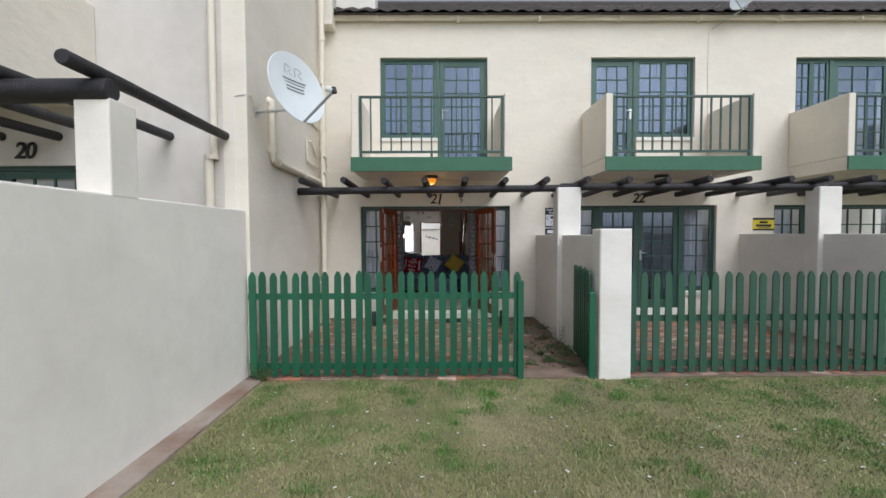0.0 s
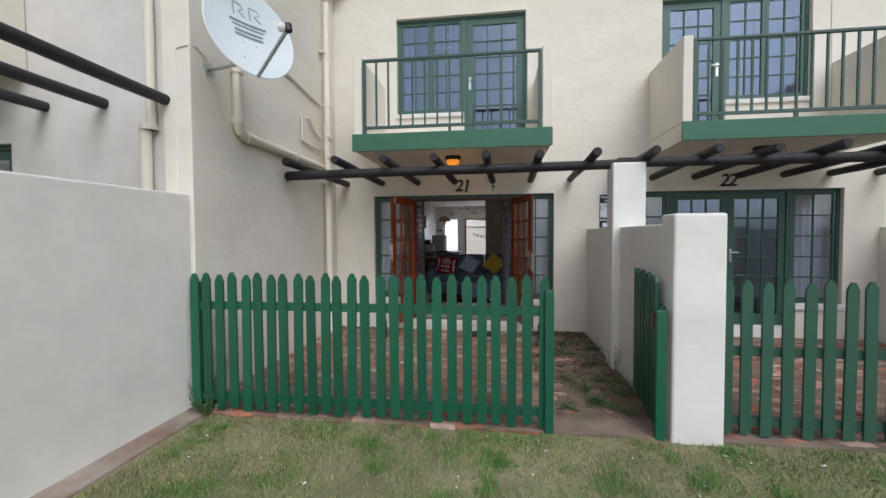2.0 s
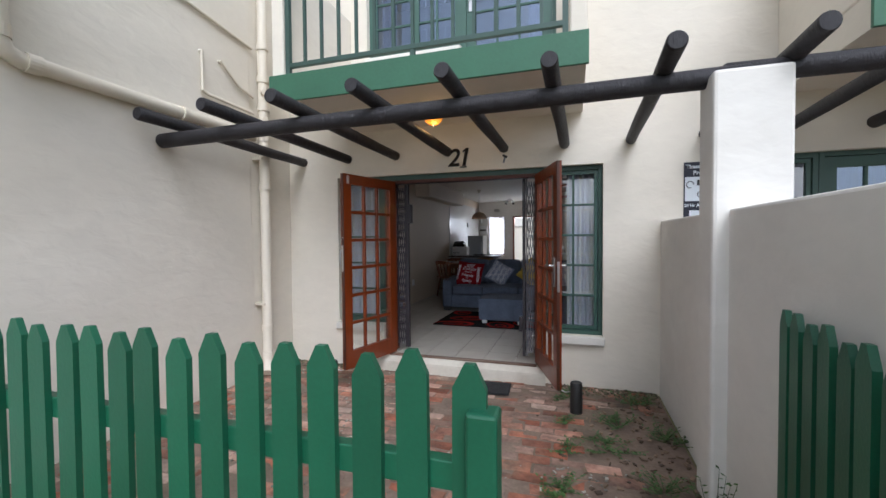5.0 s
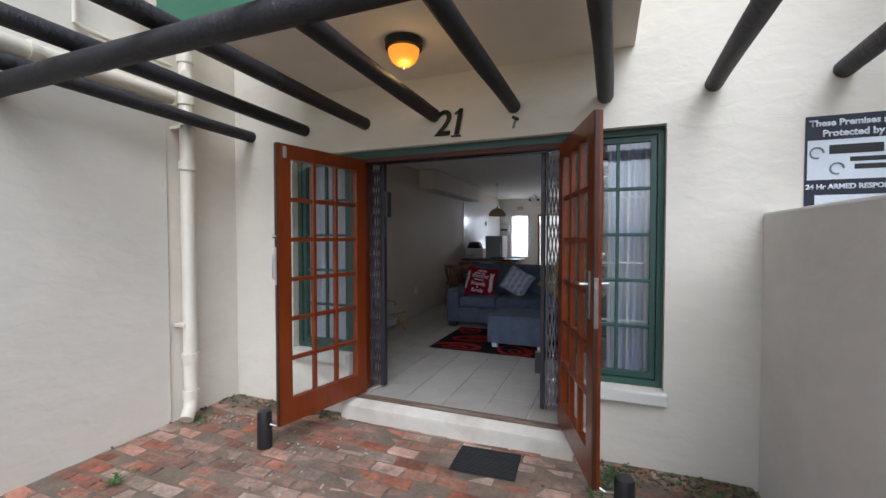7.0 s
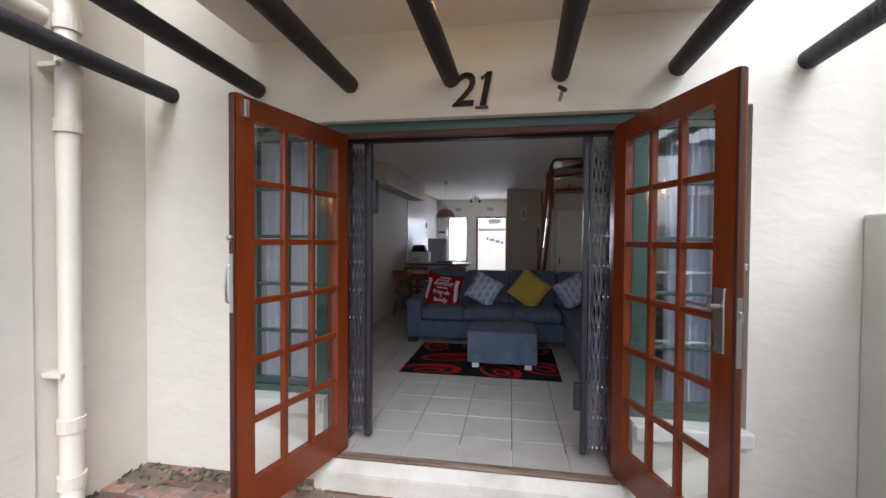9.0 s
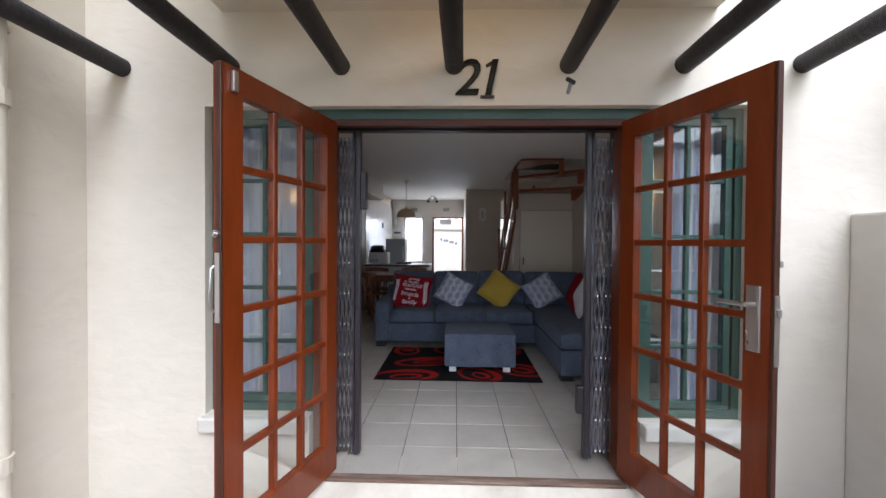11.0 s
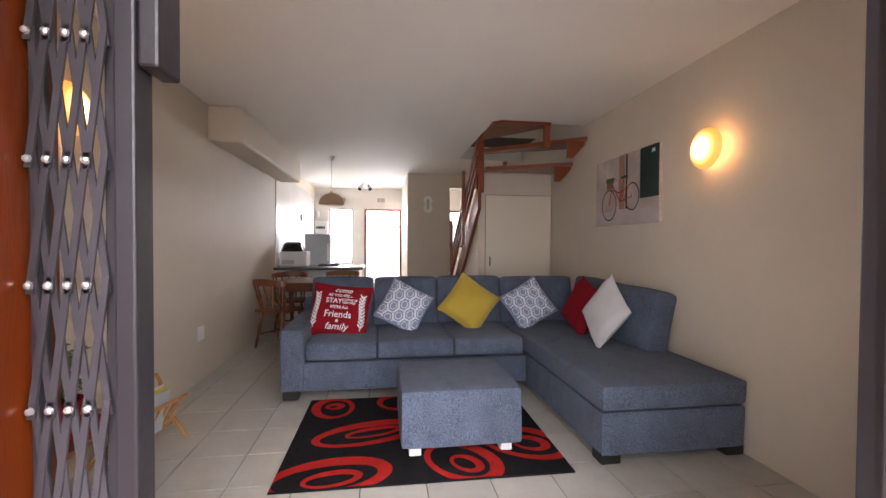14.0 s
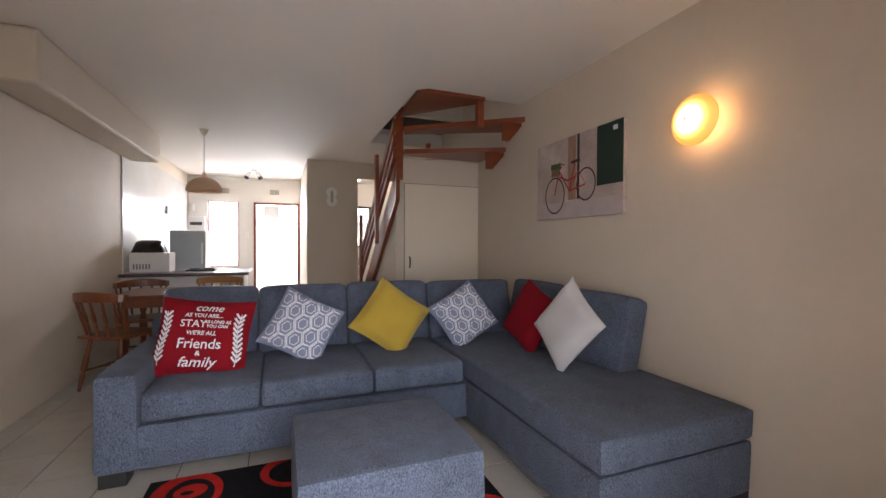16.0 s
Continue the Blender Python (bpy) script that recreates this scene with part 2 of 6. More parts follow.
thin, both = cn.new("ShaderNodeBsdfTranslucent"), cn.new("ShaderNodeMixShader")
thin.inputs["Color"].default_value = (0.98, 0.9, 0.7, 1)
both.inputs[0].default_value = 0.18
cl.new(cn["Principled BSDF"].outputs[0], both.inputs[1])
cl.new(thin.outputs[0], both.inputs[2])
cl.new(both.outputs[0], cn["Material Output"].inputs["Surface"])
# emission painted with a bright core fading to the rim, for the bulb
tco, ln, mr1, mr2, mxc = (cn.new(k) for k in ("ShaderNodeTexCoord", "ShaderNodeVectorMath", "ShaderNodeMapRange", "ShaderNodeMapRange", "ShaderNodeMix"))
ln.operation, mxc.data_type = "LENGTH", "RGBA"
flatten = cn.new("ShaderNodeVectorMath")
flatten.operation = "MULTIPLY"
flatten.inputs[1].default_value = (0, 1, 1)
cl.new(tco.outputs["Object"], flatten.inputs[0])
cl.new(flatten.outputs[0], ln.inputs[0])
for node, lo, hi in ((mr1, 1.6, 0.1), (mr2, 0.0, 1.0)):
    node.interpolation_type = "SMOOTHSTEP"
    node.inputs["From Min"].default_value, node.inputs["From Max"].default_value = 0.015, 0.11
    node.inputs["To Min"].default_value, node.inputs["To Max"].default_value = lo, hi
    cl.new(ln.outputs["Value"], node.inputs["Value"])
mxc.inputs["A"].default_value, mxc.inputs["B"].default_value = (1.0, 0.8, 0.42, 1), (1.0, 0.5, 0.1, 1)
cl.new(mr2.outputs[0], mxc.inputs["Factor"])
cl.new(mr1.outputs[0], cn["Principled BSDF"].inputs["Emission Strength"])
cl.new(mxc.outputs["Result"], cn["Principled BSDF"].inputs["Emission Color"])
BALCONYGREEN = mat("faded_green_paint", (0.04, 0.13, 0.075), 0.6, 0.15, 3, 40, 0.15)
NET = glow("white_net", (0.8, 0.8, 0.8), 0.0)
cn, cl = NET.node_tree.nodes, NET.node_tree.links
thin, both = cn.new("ShaderNodeBsdfTranslucent"), cn.new("ShaderNodeMixShader")
thin.inputs["Color"].default_value = (0.9, 0.9, 0.9, 1)
both.inputs[0].default_value = 0.8
cl.new(cn["Principled BSDF"].outputs[0], both.inputs[1])
cl.new(thin.outputs[0], both.inputs[2])
cl.new(both.outputs[0], cn["Material Output"].inputs["Surface"])
PORCHGLASS = glow("lit_amber_glass", (1.0, 0.33, 0.025), 0.75)
GLOBE = glow("lit_white_globe", (1.0, 0.97, 0.9), 1.5)


# ---- building helpers ----
def mesh_of(bm, name, material, smooth=False):
    me = bpy.data.meshes.new(name)
    bm.normal_update()
    bm.to_mesh(me)
    bm.free()
    for mm in (material if isinstance(material, (list, tuple)) else [material]):
        me.materials.append(mm)
    if smooth:
        me.polygons.foreach_set("use_smooth", [True] * len(me.polygons))
        me.set_sharp_from_angle(angle=radians(40))
    return me


def thing(name, base=None, label="", category="", group="", kind=""):
    ob = new(name)
    ob.matrix_basis = base if base is not None else Matrix.Identity(4)
    return tagged(ob, label, category, group, kind)


def part(name, bm, material, parent=None, label="", smooth=False, kind=""):
    """One mesh object under a thing or a part; the bmesh is in the thing's own space."""
    ob = new(name, mesh_of(bm, name, material, smooth))
    ob.parent = parent
    return tagged(ob, label, kind=kind)


def solid(name, bm, material, label="", category="", group="", kind="structure", smooth=False):
    ob = new(name, mesh_of(bm, name, material, smooth))
    return tagged(ob, label, category, group, kind)


def box(x0, x1, y0, y1, z0, z1, bevel=0.0, seg=2, bm=None):
    bm = bm or bmesh.new()
    vs = [bm.verts.new(p) for p in ((x0, y0, z0), (x1, y0, z0), (x1, y1, z0), (x0, y1, z0), (x0, y0, z1), (x1, y0, z1), (x1, y1, z1), (x0, y1, z1))]
    fs = [bm.faces.new([vs[i] for i in f]) for f in ((3, 2, 1, 0), (4, 5, 6, 7), (0, 1, 5, 4), (1, 2, 6, 5), (2, 3, 7, 6), (3, 0, 4, 7))]
    if bevel:
        es = {e for f in fs for e in f.edges}
        bmesh.ops.bevel(bm, geom=list(es), offset=bevel, segments=seg, affect="EDGES", profile=0.5)
    return bm


def rod(p0, p1, r0, r1=None, n=12, bm=None, cap=True):
    bm = bm or bmesh.new()
    r1 = r0 if r1 is None else r1
    a, b = Vector(p0), Vector(p1)
    q = (b - a).to_track_quat("Z", "Y")
    rings = []
    for p, r in ((a, r0), (b, r1)):
        rings.append([bm.verts.new(p + q @ Vector((r * math.cos(2 * math.pi * i / n), r * math.sin(2 * math.pi * i / n), 0))) for i in range(n)])
    for i in range(n):
        bm.faces.new((rings[0][i], rings[0][(i + 1) % n], rings[1][(i + 1) % n], rings[1][i]))
    if cap:
        bm.faces.new(rings[0][::-1])
        bm.faces.new(rings[1])
    return bm


def tube(points, r, n=10, bm=None):
    """A pipe along a bent line, with mitred corners."""
    bm = bm or bmesh.new()
    P = [Vector(p) for p in points]
    rings = []
    side = None
    for i, p in enumerate(P):
        d = ((P[min(i + 1, len(P) - 1)] - p).normalized() + (p - P[max(i - 1, 0)]).normalized()).normalized()
        if side is None:
            side = d.orthogonal().normalized()
        side = (side - d * side.dot(d)).normalized()
        up = d.cross(side)
        rr = r[i] if isinstance(r, (list, tuple)) else r
        rings.append([bm.verts.new(p + rr * (math.cos(2 * math.pi * k / n) * side + math.sin(2 * math.pi * k / n) * up)) for k in range(n)])
    for a, b in zip(rings, rings[1:]):
        for k in range(n):
            bm.faces.new((a[k], a[(k + 1) % n], b[(k + 1) % n], b[k]))
    bm.faces.new(rings[0][::-1])
    bm.faces.new(rings[-1])
    return bm


def turned(profile, n=16, bm=None, at=(0, 0, 0)):
    """A turned shape about z from (radius, height) steps."""
    bm = bm or bmesh.new()
    rings = [[bm.verts.new((at[0] + r * math.cos(2 * math.pi * k / n), at[1] + r * math.sin(2 * math.pi * k / n), at[2] + z)) for k in range(n)] for r, z in profile]
    for a, b in zip(rings, rings[1:]):
        for k in range(n):
            bm.faces.new((a[k], a[(k + 1) % n], b[(k + 1) % n], b[k]))
    bm.faces.new(rings[0][::-1])
    bm.faces.new(rings[-1])
    return bm


def moved(bm, m):
    bmesh.ops.transform(bm, matrix=m, verts=bm.verts[:])
    return bm


def pierced(axis, a0, a1, z0, z1, d0, d1, holes, bm=None, step=0.0):
    """A wall with thickness d0..d1 along x (axis 'x') or y, with rectangular holes (a0, a1, z0, z1) that go through it."""
    bm = bm or bmesh.new()
    A = sorted({a0, a1, *(v for h in holes for v in h[:2] if a0 < v < a1)})
    Z = sorted({z0, z1, *(v for h in holes for v in h[2:] if z0 < v < z1)})
    made = {}

    def v(a, z, d):
        key = (a, z, d)
        if key not in made:
            made[key] = bm.verts.new((a, d, z) if axis == "x" else (d, a, z))
        return made[key]

    full = {}
    for i in range(len(A) - 1):
        for j in range(len(Z) - 1):
            ca, cz = (A[i] + A[i + 1]) / 2, (Z[j] + Z[j + 1]) / 2
            full[i, j] = not any(h[0] < ca < h[1] and h[2] < cz < h[3] for h in holes)
    for (i, j), on in full.items():
        if not on:
            continue
        l, r, b, t = A[i], A[i + 1], Z[j], Z[j + 1]
        bm.faces.new((v(l, b, d0), v(r, b, d0), v(r, t, d0), v(l, t, d0)))
        bm.faces.new((v(l, t, d1), v(r, t, d1), v(r, b, d1), v(l, b, d1)))
        for di, dj, p, q in ((-1, 0, (l, t), (l, b)), (1, 0, (r, b), (r, t)), (0, -1, (l, b), (r, b)), (0, 1, (r, t), (l, t))):
            if not full.get((i + di, j + dj), False):
                bm.faces.new((v(*p, d0), v(*p, d1), v(*q, d1), v(*q, d0)))
    bmesh.ops.recalc_face_normals(bm, faces=bm.faces[:])
    return bm


# ---- plan ----
GZ, PZ = -0.17, -0.165            # lawn, patio paving
FY, FI = 8.16, 8.40               # front wall of the terrace, outer and inner face
XL, XR = -1.995, 1.74              # room walls
SIDE = -2.215                     # side wall of the house that stands forward
CZ = 2.5                          # ceiling
BY = 17.75                        # back wall
PERIOD = 4.15

# ---- ground ----
bm = bmesh.new()
bmesh.ops.create_grid(bm, x_segments=60, y_segments=60, size=400)
for v in bm.verts:
    v.co.z = GZ - 0.02
solid("ground", bm, SOIL, "patchy worn lawn, green tufts over dry soil", "lawn")
solid("patio_bed", box(SIDE - 0.055, 1.86, 4.71, FY, GZ - 0.1, PZ - 0.006), DIRT, "sandy bed under the brick patio", "ground")
solid("patio_bed_1", box(2.1, 5.85, 4.72, FY, GZ - 0.1, PZ - 0.006), DIRT, "sandy bed of the neighbouring patio", "ground")
solid("edging", box(-2.26, -2.04, -6.0, 4.7, GZ - 0.1, GZ + 0.004, 0.01), mat("worn_concrete", (0.34, 0.28, 0.235), 0.95, 0.25, 3, 40, 0.6, tint=(0.2, 0.1, 0.06), tint_amount=0.7),
      "worn brick and concrete edging along the garden wall", "edging")

# ---- terrace front wall ----
# lower openings: doorway with two side lights; upper: window and balcony door
DOOR_L, DOOR_R = -0.92, 0.76
OPEN21 = (-1.56, 1.38)
OPEN22 = (2.44, 5.47)
OPEN23 = (6.61, 9.6)
holes = [(OPEN21[0], -0.98, 0.34, 2.04), (-0.98, 0.82, -0.05, 2.04), (0.82, OPEN21[1], 0.34, 2.04),
         (OPEN22[0], 3.12, 0.34, 2.04), (3.12, 4.8, 0.0, 2.04), (4.8, OPEN22[1], 0.34, 2.04),
         (OPEN23[0], OPEN23[1], 0.34, 2.04),
         (-1.15, -0.04, 3.37, 4.92), (-0.04, 0.94, 2.8, 4.92),
         (2.96, 3.86, 2.8, 4.92), (3.86, 5.0, 3.37, 4.92),
         (6.98, 7.75, 3.37, 4.92), (7.75, 8.95, 2.8, 4.92)]
wall_front = solid("wall_front", pierced("x", SIDE - 0.2, 12.0, -0.3, 5.62, FY, FI, holes), PLASTER, "cream plastered front wall of the terrace", "wall")
solid("wall_front_lining", pierced("x", XL, XR, 0.0, CZ, FI + 0.002, FI + 0.03, [(OPEN21[0], OPEN21[1], 0.0, 2.04)]), INWALL, "beige painted inner face of the front wall", "wall")
bm = bmesh.new()
ends = [[bm.verts.new((x, y, z)) for y, z in ((8.43, -0.3), (8.43, -0.008), (8.14, -0.008), (8.085, -0.04), (8.068, -0.052), (8.066, -0.07), (8.076, -0.3))] for x in (-0.995, 0.835)]
for k in range(7):
    bm.faces.new((ends[0][k], ends[0][(k + 1) % 7], ends[1][(k + 1) % 7], ends[1][k]))
bm.faces.new(ends[0][::-1])
bm.faces.new(ends[1])
bmesh.ops.recalc_face_normals(bm, faces=bm.faces[:])
STEPPLASTER = mat("worn_step_plaster", (0.62, 0.58, 0.5), 0.85, 0.12, 3, 30, 0.3, tint=(0.36, 0.32, 0.26), tint_amount=0.7, tint_scale=3.0)
solid("threshold", bm, STEPPLASTER, "worn cream plastered door step with a sloping lip", "step")
solid("threshold_wood", box(-0.9, 0.745, 8.135, 8.198, -0.007, 0.012, 0.006), mat("worn_sill_wood", (0.14, 0.085, 0.06), 0.75, 0.45, 6, 50, 0.5, tint=(0.3, 0.24, 0.19), tint_amount=0.7, tint_scale=5, stretch=(0.6, 4, 4)),
      "worn brown wooden door sill", "sill")

# ---- rooms behind ----
solid("wall_left", pierced("y", FI, BY, -0.2, CZ, XL - 0.2, XL, []), INWALL, "beige painted living room wall", "wall")
solid("wall_right", pierced("y", FI, BY, -0.2, 2.9, XR, XR + 0.2, []), INWALL, "beige painted living room wall beside the stair", "wall")
solid("wall_back", pierced("x", XL, XR, 0.0, CZ, BY, BY + 0.22, [(-1.66, -1.11, 0.72, 2.01), (-0.84, 0.04, 0.0, 2.01), (0.88, 1.55, 1.1, 2.01)]), mat("kitchen_white_paint", (0.78, 0.75, 0.7), 0.6, 0.04, 2.0, 30, 0.1),
      "pale painted kitchen back wall", "wall")
solid("wall_bath", pierced("x", 0.05, XR, 0.0, CZ, 15.3, 15.42, [(0.83, 1.56, 0.0, 2.24)]), INWALL, "beige partition wall beside the kitchen", "wall")
solid("wall_passage", pierced("y", 15.42, BY, 0.0, CZ, 0.05, 0.17, []), INWALL, "side of the partition towards the kitchen", "wall")
solid("ceiling", pierced("x", XL, XR, FI, BY, CZ, CZ + 0.12, [(0.74, XR, 11.9, 13.9)]), CEIL, "off-white plain ceiling with a stair opening", "ceiling")
for o in [bpy.data.objects["ceiling"]]:
    for v in o.data.vertices:
        v.co.y, v.co.z = v.co.z, v.co.y
    o.data.flip_normals()
# shaft made low and white so light bounces back through the stair opening
solid("stairwell_wall", box(0.6, 1.94, 11.78, 11.88, CZ + 0.13, 3.0), CEIL, "wall of the stair shaft, white to bounce light", "wall")
solid("stairwell_wall_1", box(0.6, 1.94, 13.92, 14.02, CZ + 0.13, 3.0), CEIL, "wall of the stair shaft, white to bounce light", "wall")
solid("stairwell_wall_2", box(0.58, 0.7, 11.88, 13.92, CZ + 0.13, 3.0), CEIL, "wall of the stair shaft, white to bounce light", "wall")
solid("stairwell_wall_3", box(1.75, 1.94, 11.88, 13.92, 2.9, 3.0), CEIL, "wall of the stair shaft, white to bounce light", "wall")
solid("stairwell_ceiling", box(0.58, 1.94, 11.78, 14.02, 3.0, 3.1), CEIL, "low white cap added over the stair shaft to bounce light", "ceiling")
solid("floor", box(XL, XR, FI + 0.03, BY, -0.2, -0.006), GROUT, "floor bed with grey grout between pale tiles", "floor")
solid("beam_box", box(XL, XL + 0.31, 11.78, 14.5, 2.16, CZ - 0.001, 0.03, 3), INWALL, "beige boxed-in beam under the ceiling", "beam")

# ---- back yard, seen through the kitchen door ----
# paving colour raised to bounce light onto the yard wall
solid("yard_paving", box(-4, 4, BY + 0.22, 20.6, -0.25, -0.03), mat("pale_bounce_paving", (0.45, 0.43, 0.4), 0.9, 0.15, 3, 40, 0.3), "back yard paving, made pale to bounce light", "ground")
solid("yard_wall", box(-5, 5, 20.6, 20.8, -0.2, 1.72), PLASTER, "cream plastered yard wall", "wall")
solid("yard_coping", box(-5, 5, 20.55, 20.85, 1.721, 1.78, 0.01), mat("pale_rough_coping", (0.5, 0.47, 0.43), 0.9, 0.25, 5, 40, 0.4), "pale rough coping of the yard wall", "coping")
solid("yard_house", pierced("x", -9, 9, -0.3, 6.0, 27.0, 27.3, [(-1.0, -0.4, 2.2, 3.2), (0.3, 0.9, 2.2, 3.2)]), WHITEPLASTER, "white house wall behind the yard", "house wall")
# pale sheet that makes the dark far windows look washed out by glare
solid("yard_house_1", box(-9, 9, 28.0, 28.1, -0.3, 5.9), CEIL, "pale backing behind the far windows, in place of glare", "wall")

# ---- upper storey rooms: closed boxes behind the balcony windows ----
solid("upper_partition", box(SIDE, 12.0, 11.2, 11.3, 2.7, 5.6), CEIL, "pale wall inside the upper rooms", "wall")
solid("upper_room_floor", box(SIDE, 0.55, FI, 11.2, 2.7, 2.78), CEIL, "floor of the upper rooms", "floor")
solid("upper_room_floor_1", box(1.95, 12.0, FI, 11.2, 2.7, 2.78), CEIL, "floor of the neighbouring upper rooms", "floor")
solid("neighbour_partition", box(1.96, 12.0, 11.2, 11.3, -0.1, 2.69), CEIL, "pale wall inside the neighbouring rooms", "wall")
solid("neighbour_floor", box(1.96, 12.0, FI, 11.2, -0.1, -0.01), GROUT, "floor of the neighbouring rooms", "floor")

# ---- roof ----
pitch = math.tan(radians(30))
bm = bmesh.new()
COURSES, TW = 12, 0.3
for r in range(COURSES):
    y0, y1 = 7.98 + r * 0.21, 7.98 + (r + 1) * 0.21 + 0.05
    for c in range(47):
        x0 = -2.1 + c * TW
        seg = 6
        top = []
        for yy, lift in ((y0, 0.03), (y1, 0.0)):
            zz = 5.72 + (yy - 7.98) * pitch + lift
            top.append([bm.verts.new((x0 + TW * k / seg, yy, zz + 0.022 * math.sin(2 * math.pi * k / seg))) for k in range(seg + 1)])
        low = [bm.verts.new((v.co.x, v.co.y, v.co.z - 0.03)) for v in top[0]]
        for k in range(seg):
            bm.faces.new((top[0][k], top[0][k + 1], top[1][k + 1], top[1][k]))
            bm.faces.new((low[k], low[k + 1], top[0][k + 1], top[0][k]))
roof = thing("roof", label="dark profiled tile roof over the terrace", category="roof", kind="structure")
part("tile_courses", bm, ROOFTILE, roof, kind="stuff")
bm = bmesh.new()
# ridge set forward so the sun clears it and reaches the yard
RY0 = 10.6
vs = [bm.verts.new(p) for p in ((-2.1, 7.95, 5.66), (12, 7.95, 5.66), (12, RY0, 5.66 + (RY0 - 7.95) * pitch), (-2.1, RY0, 5.66 + (RY0 - 7.95) * pitch), (12, 13.2, 5.66), (-2.1, 13.2, 5.66))]
bm.faces.new(vs[:4])
bm.faces.new((vs[3], vs[2], vs[4], vs[5]))
bm.faces.new((vs[0], vs[5], vs[4], vs[1]))
part("deck", bm, ROOFTILE, roof)
part("ridge", rod((-2.1, RY0, 7.24), (12, RY0, 7.24), 0.09), ROOFTILE, roof)
# unseen low roof and rear wall, added to close the shortened house
part("low_roof", box(-2.2, 12.0, 13.31, 17.7, 2.7, 2.8), ROOFTILE, roof)
solid("wall_rear", box(-2.2, 12.0, 13.2, 13.3, 2.7, 5.65), PLASTER, "unseen rear wall added above the kitchen roof", "wall")
gutter = thing("gutter", label="cream rounded gutter under the roof tiles", category="gutter", kind="structure")
bm = bmesh.new()
prof = [(0.0, 0.0), (-0.02, -0.07), (-0.07, -0.1), (-0.12, -0.07), (-0.135, 0.0), (-0.125, 0.0), (-0.11, -0.06), (-0.07, -0.085), (-0.03, -0.06), (-0.012, 0.0)]
ends = [[bm.verts.new((x, FY + p[0], 5.68 + p[1])) for p in prof] for x in (-2.02, 12.0)]
for k in range(len(prof)):
    bm.faces.new((ends[0][k], ends[0][(k + 1) % len(prof)], ends[1][(k + 1) % len(prof)], ends[1][k]))
part("trough", bm, PIPE, gutter, smooth=True)
for k in range(8):
    x = -1.2 + k * 1.55
    part("clip", box(x, x + 0.05, FY - 0.142, FY, 5.575, 5.69, 0.006), PIPE, gutter)
solid("gutter_box", box(-2.226, -1.99, FY - 0.3, FY, 5.4, 6.3, 0.02), PLASTER, "cream plastered box at the end of the gutter", "wall")
solid("gable_upstand", box(-2.1, -1.3, 8.6, 9.0, 5.9, 6.6, 0.03), WHITEPLASTER, "white upstand on the roof edge", "wall")

# ---- garden wall and the house that stands forward ----
solid("garden_wall", box(-2.47, -2.25, -8.0, 4.83, -0.3, 1.77, 0.015), GARDENPLASTER, "pale plastered garden wall, rough and slightly stained", "wall")
solid("pillar_1", box(-2.49, -2.2475, 2.86, 3.12, 1.75, 2.43, 0.012), GARDENPLASTER, "white plastered pillar on the garden wall", "pillar")
solid("side_wall", box(-2.5, SIDE, 4.83, 7.5, -0.3, 7.2, 0.01), PLASTER, "cream plastered side wall of the house that stands forward", "wall")
solid("side_wall_1", box(-2.5, SIDE - 0.012, 7.501, 8.159, -0.3, 7.2), PLASTER, "recessed cream strip of the side wall beside the terrace", "wall")
# stained plaster, painted greyer for the shade under balcony and pergola
solid("side_front_wall", pierced("x", -9.0, -2.5, -0.3, 7.2, 4.84, 5.08, [(-6.95, -4.15, 0.0, 2.3)]), mat("shaded_stained_plaster", (0.62, 0.585, 0.54), 0.9, 0.1, 1.5, 9, 0.2, tint=(0.5, 0.46, 0.41), tint_amount=0.5, tint_scale=1.4), "stained cream front wall of the house that stands forward, greyed for shade", "wall")
solid("side_wall_2", box(-2.5, SIDE + 0.03, 8.41, 13.0, 2.62, 7.2), PLASTER, "upper side wall of the house that stands forward", "wall")
solid("side_back_wall", box(-9.0, -2.5, 7.0, 7.1, -0.3, 3.0), CEIL, "pale wall inside the house that stands forward", "wall")
solid("balcony_block", box(-8.5, -3.92, 3.7, 4.838, 2.95, 4.1, 0.02), PLASTER, "solid cream balcony parapet", "balcony")

# ---- dividing walls between the patios ----
for k, x in enumerate((1.815, 5.86)):
    solid("divider_%d" % (k + 1), box(x + 0.07, x + 0.3, 4.9, FY, -0.3, 1.47, 0.015), WHITEPLASTER, "grey-white plastered patio dividing wall", "wall")
    solid("divider_end_%d" % (k + 1), box(x, x + 0.37, 4.68, 4.94, -0.3, 1.54, 0.02), WHITEPLASTER, "white plastered end pier of the dividing wall", "pillar")
    solid("pillar_%d" % (k + 2), box(x - 0.008, x + 0.355, 6.36, 6.62, -0.3, 2.2, 0.02), WHITEPLASTER, "white plastered pillar that carries the pergola", "pillar")


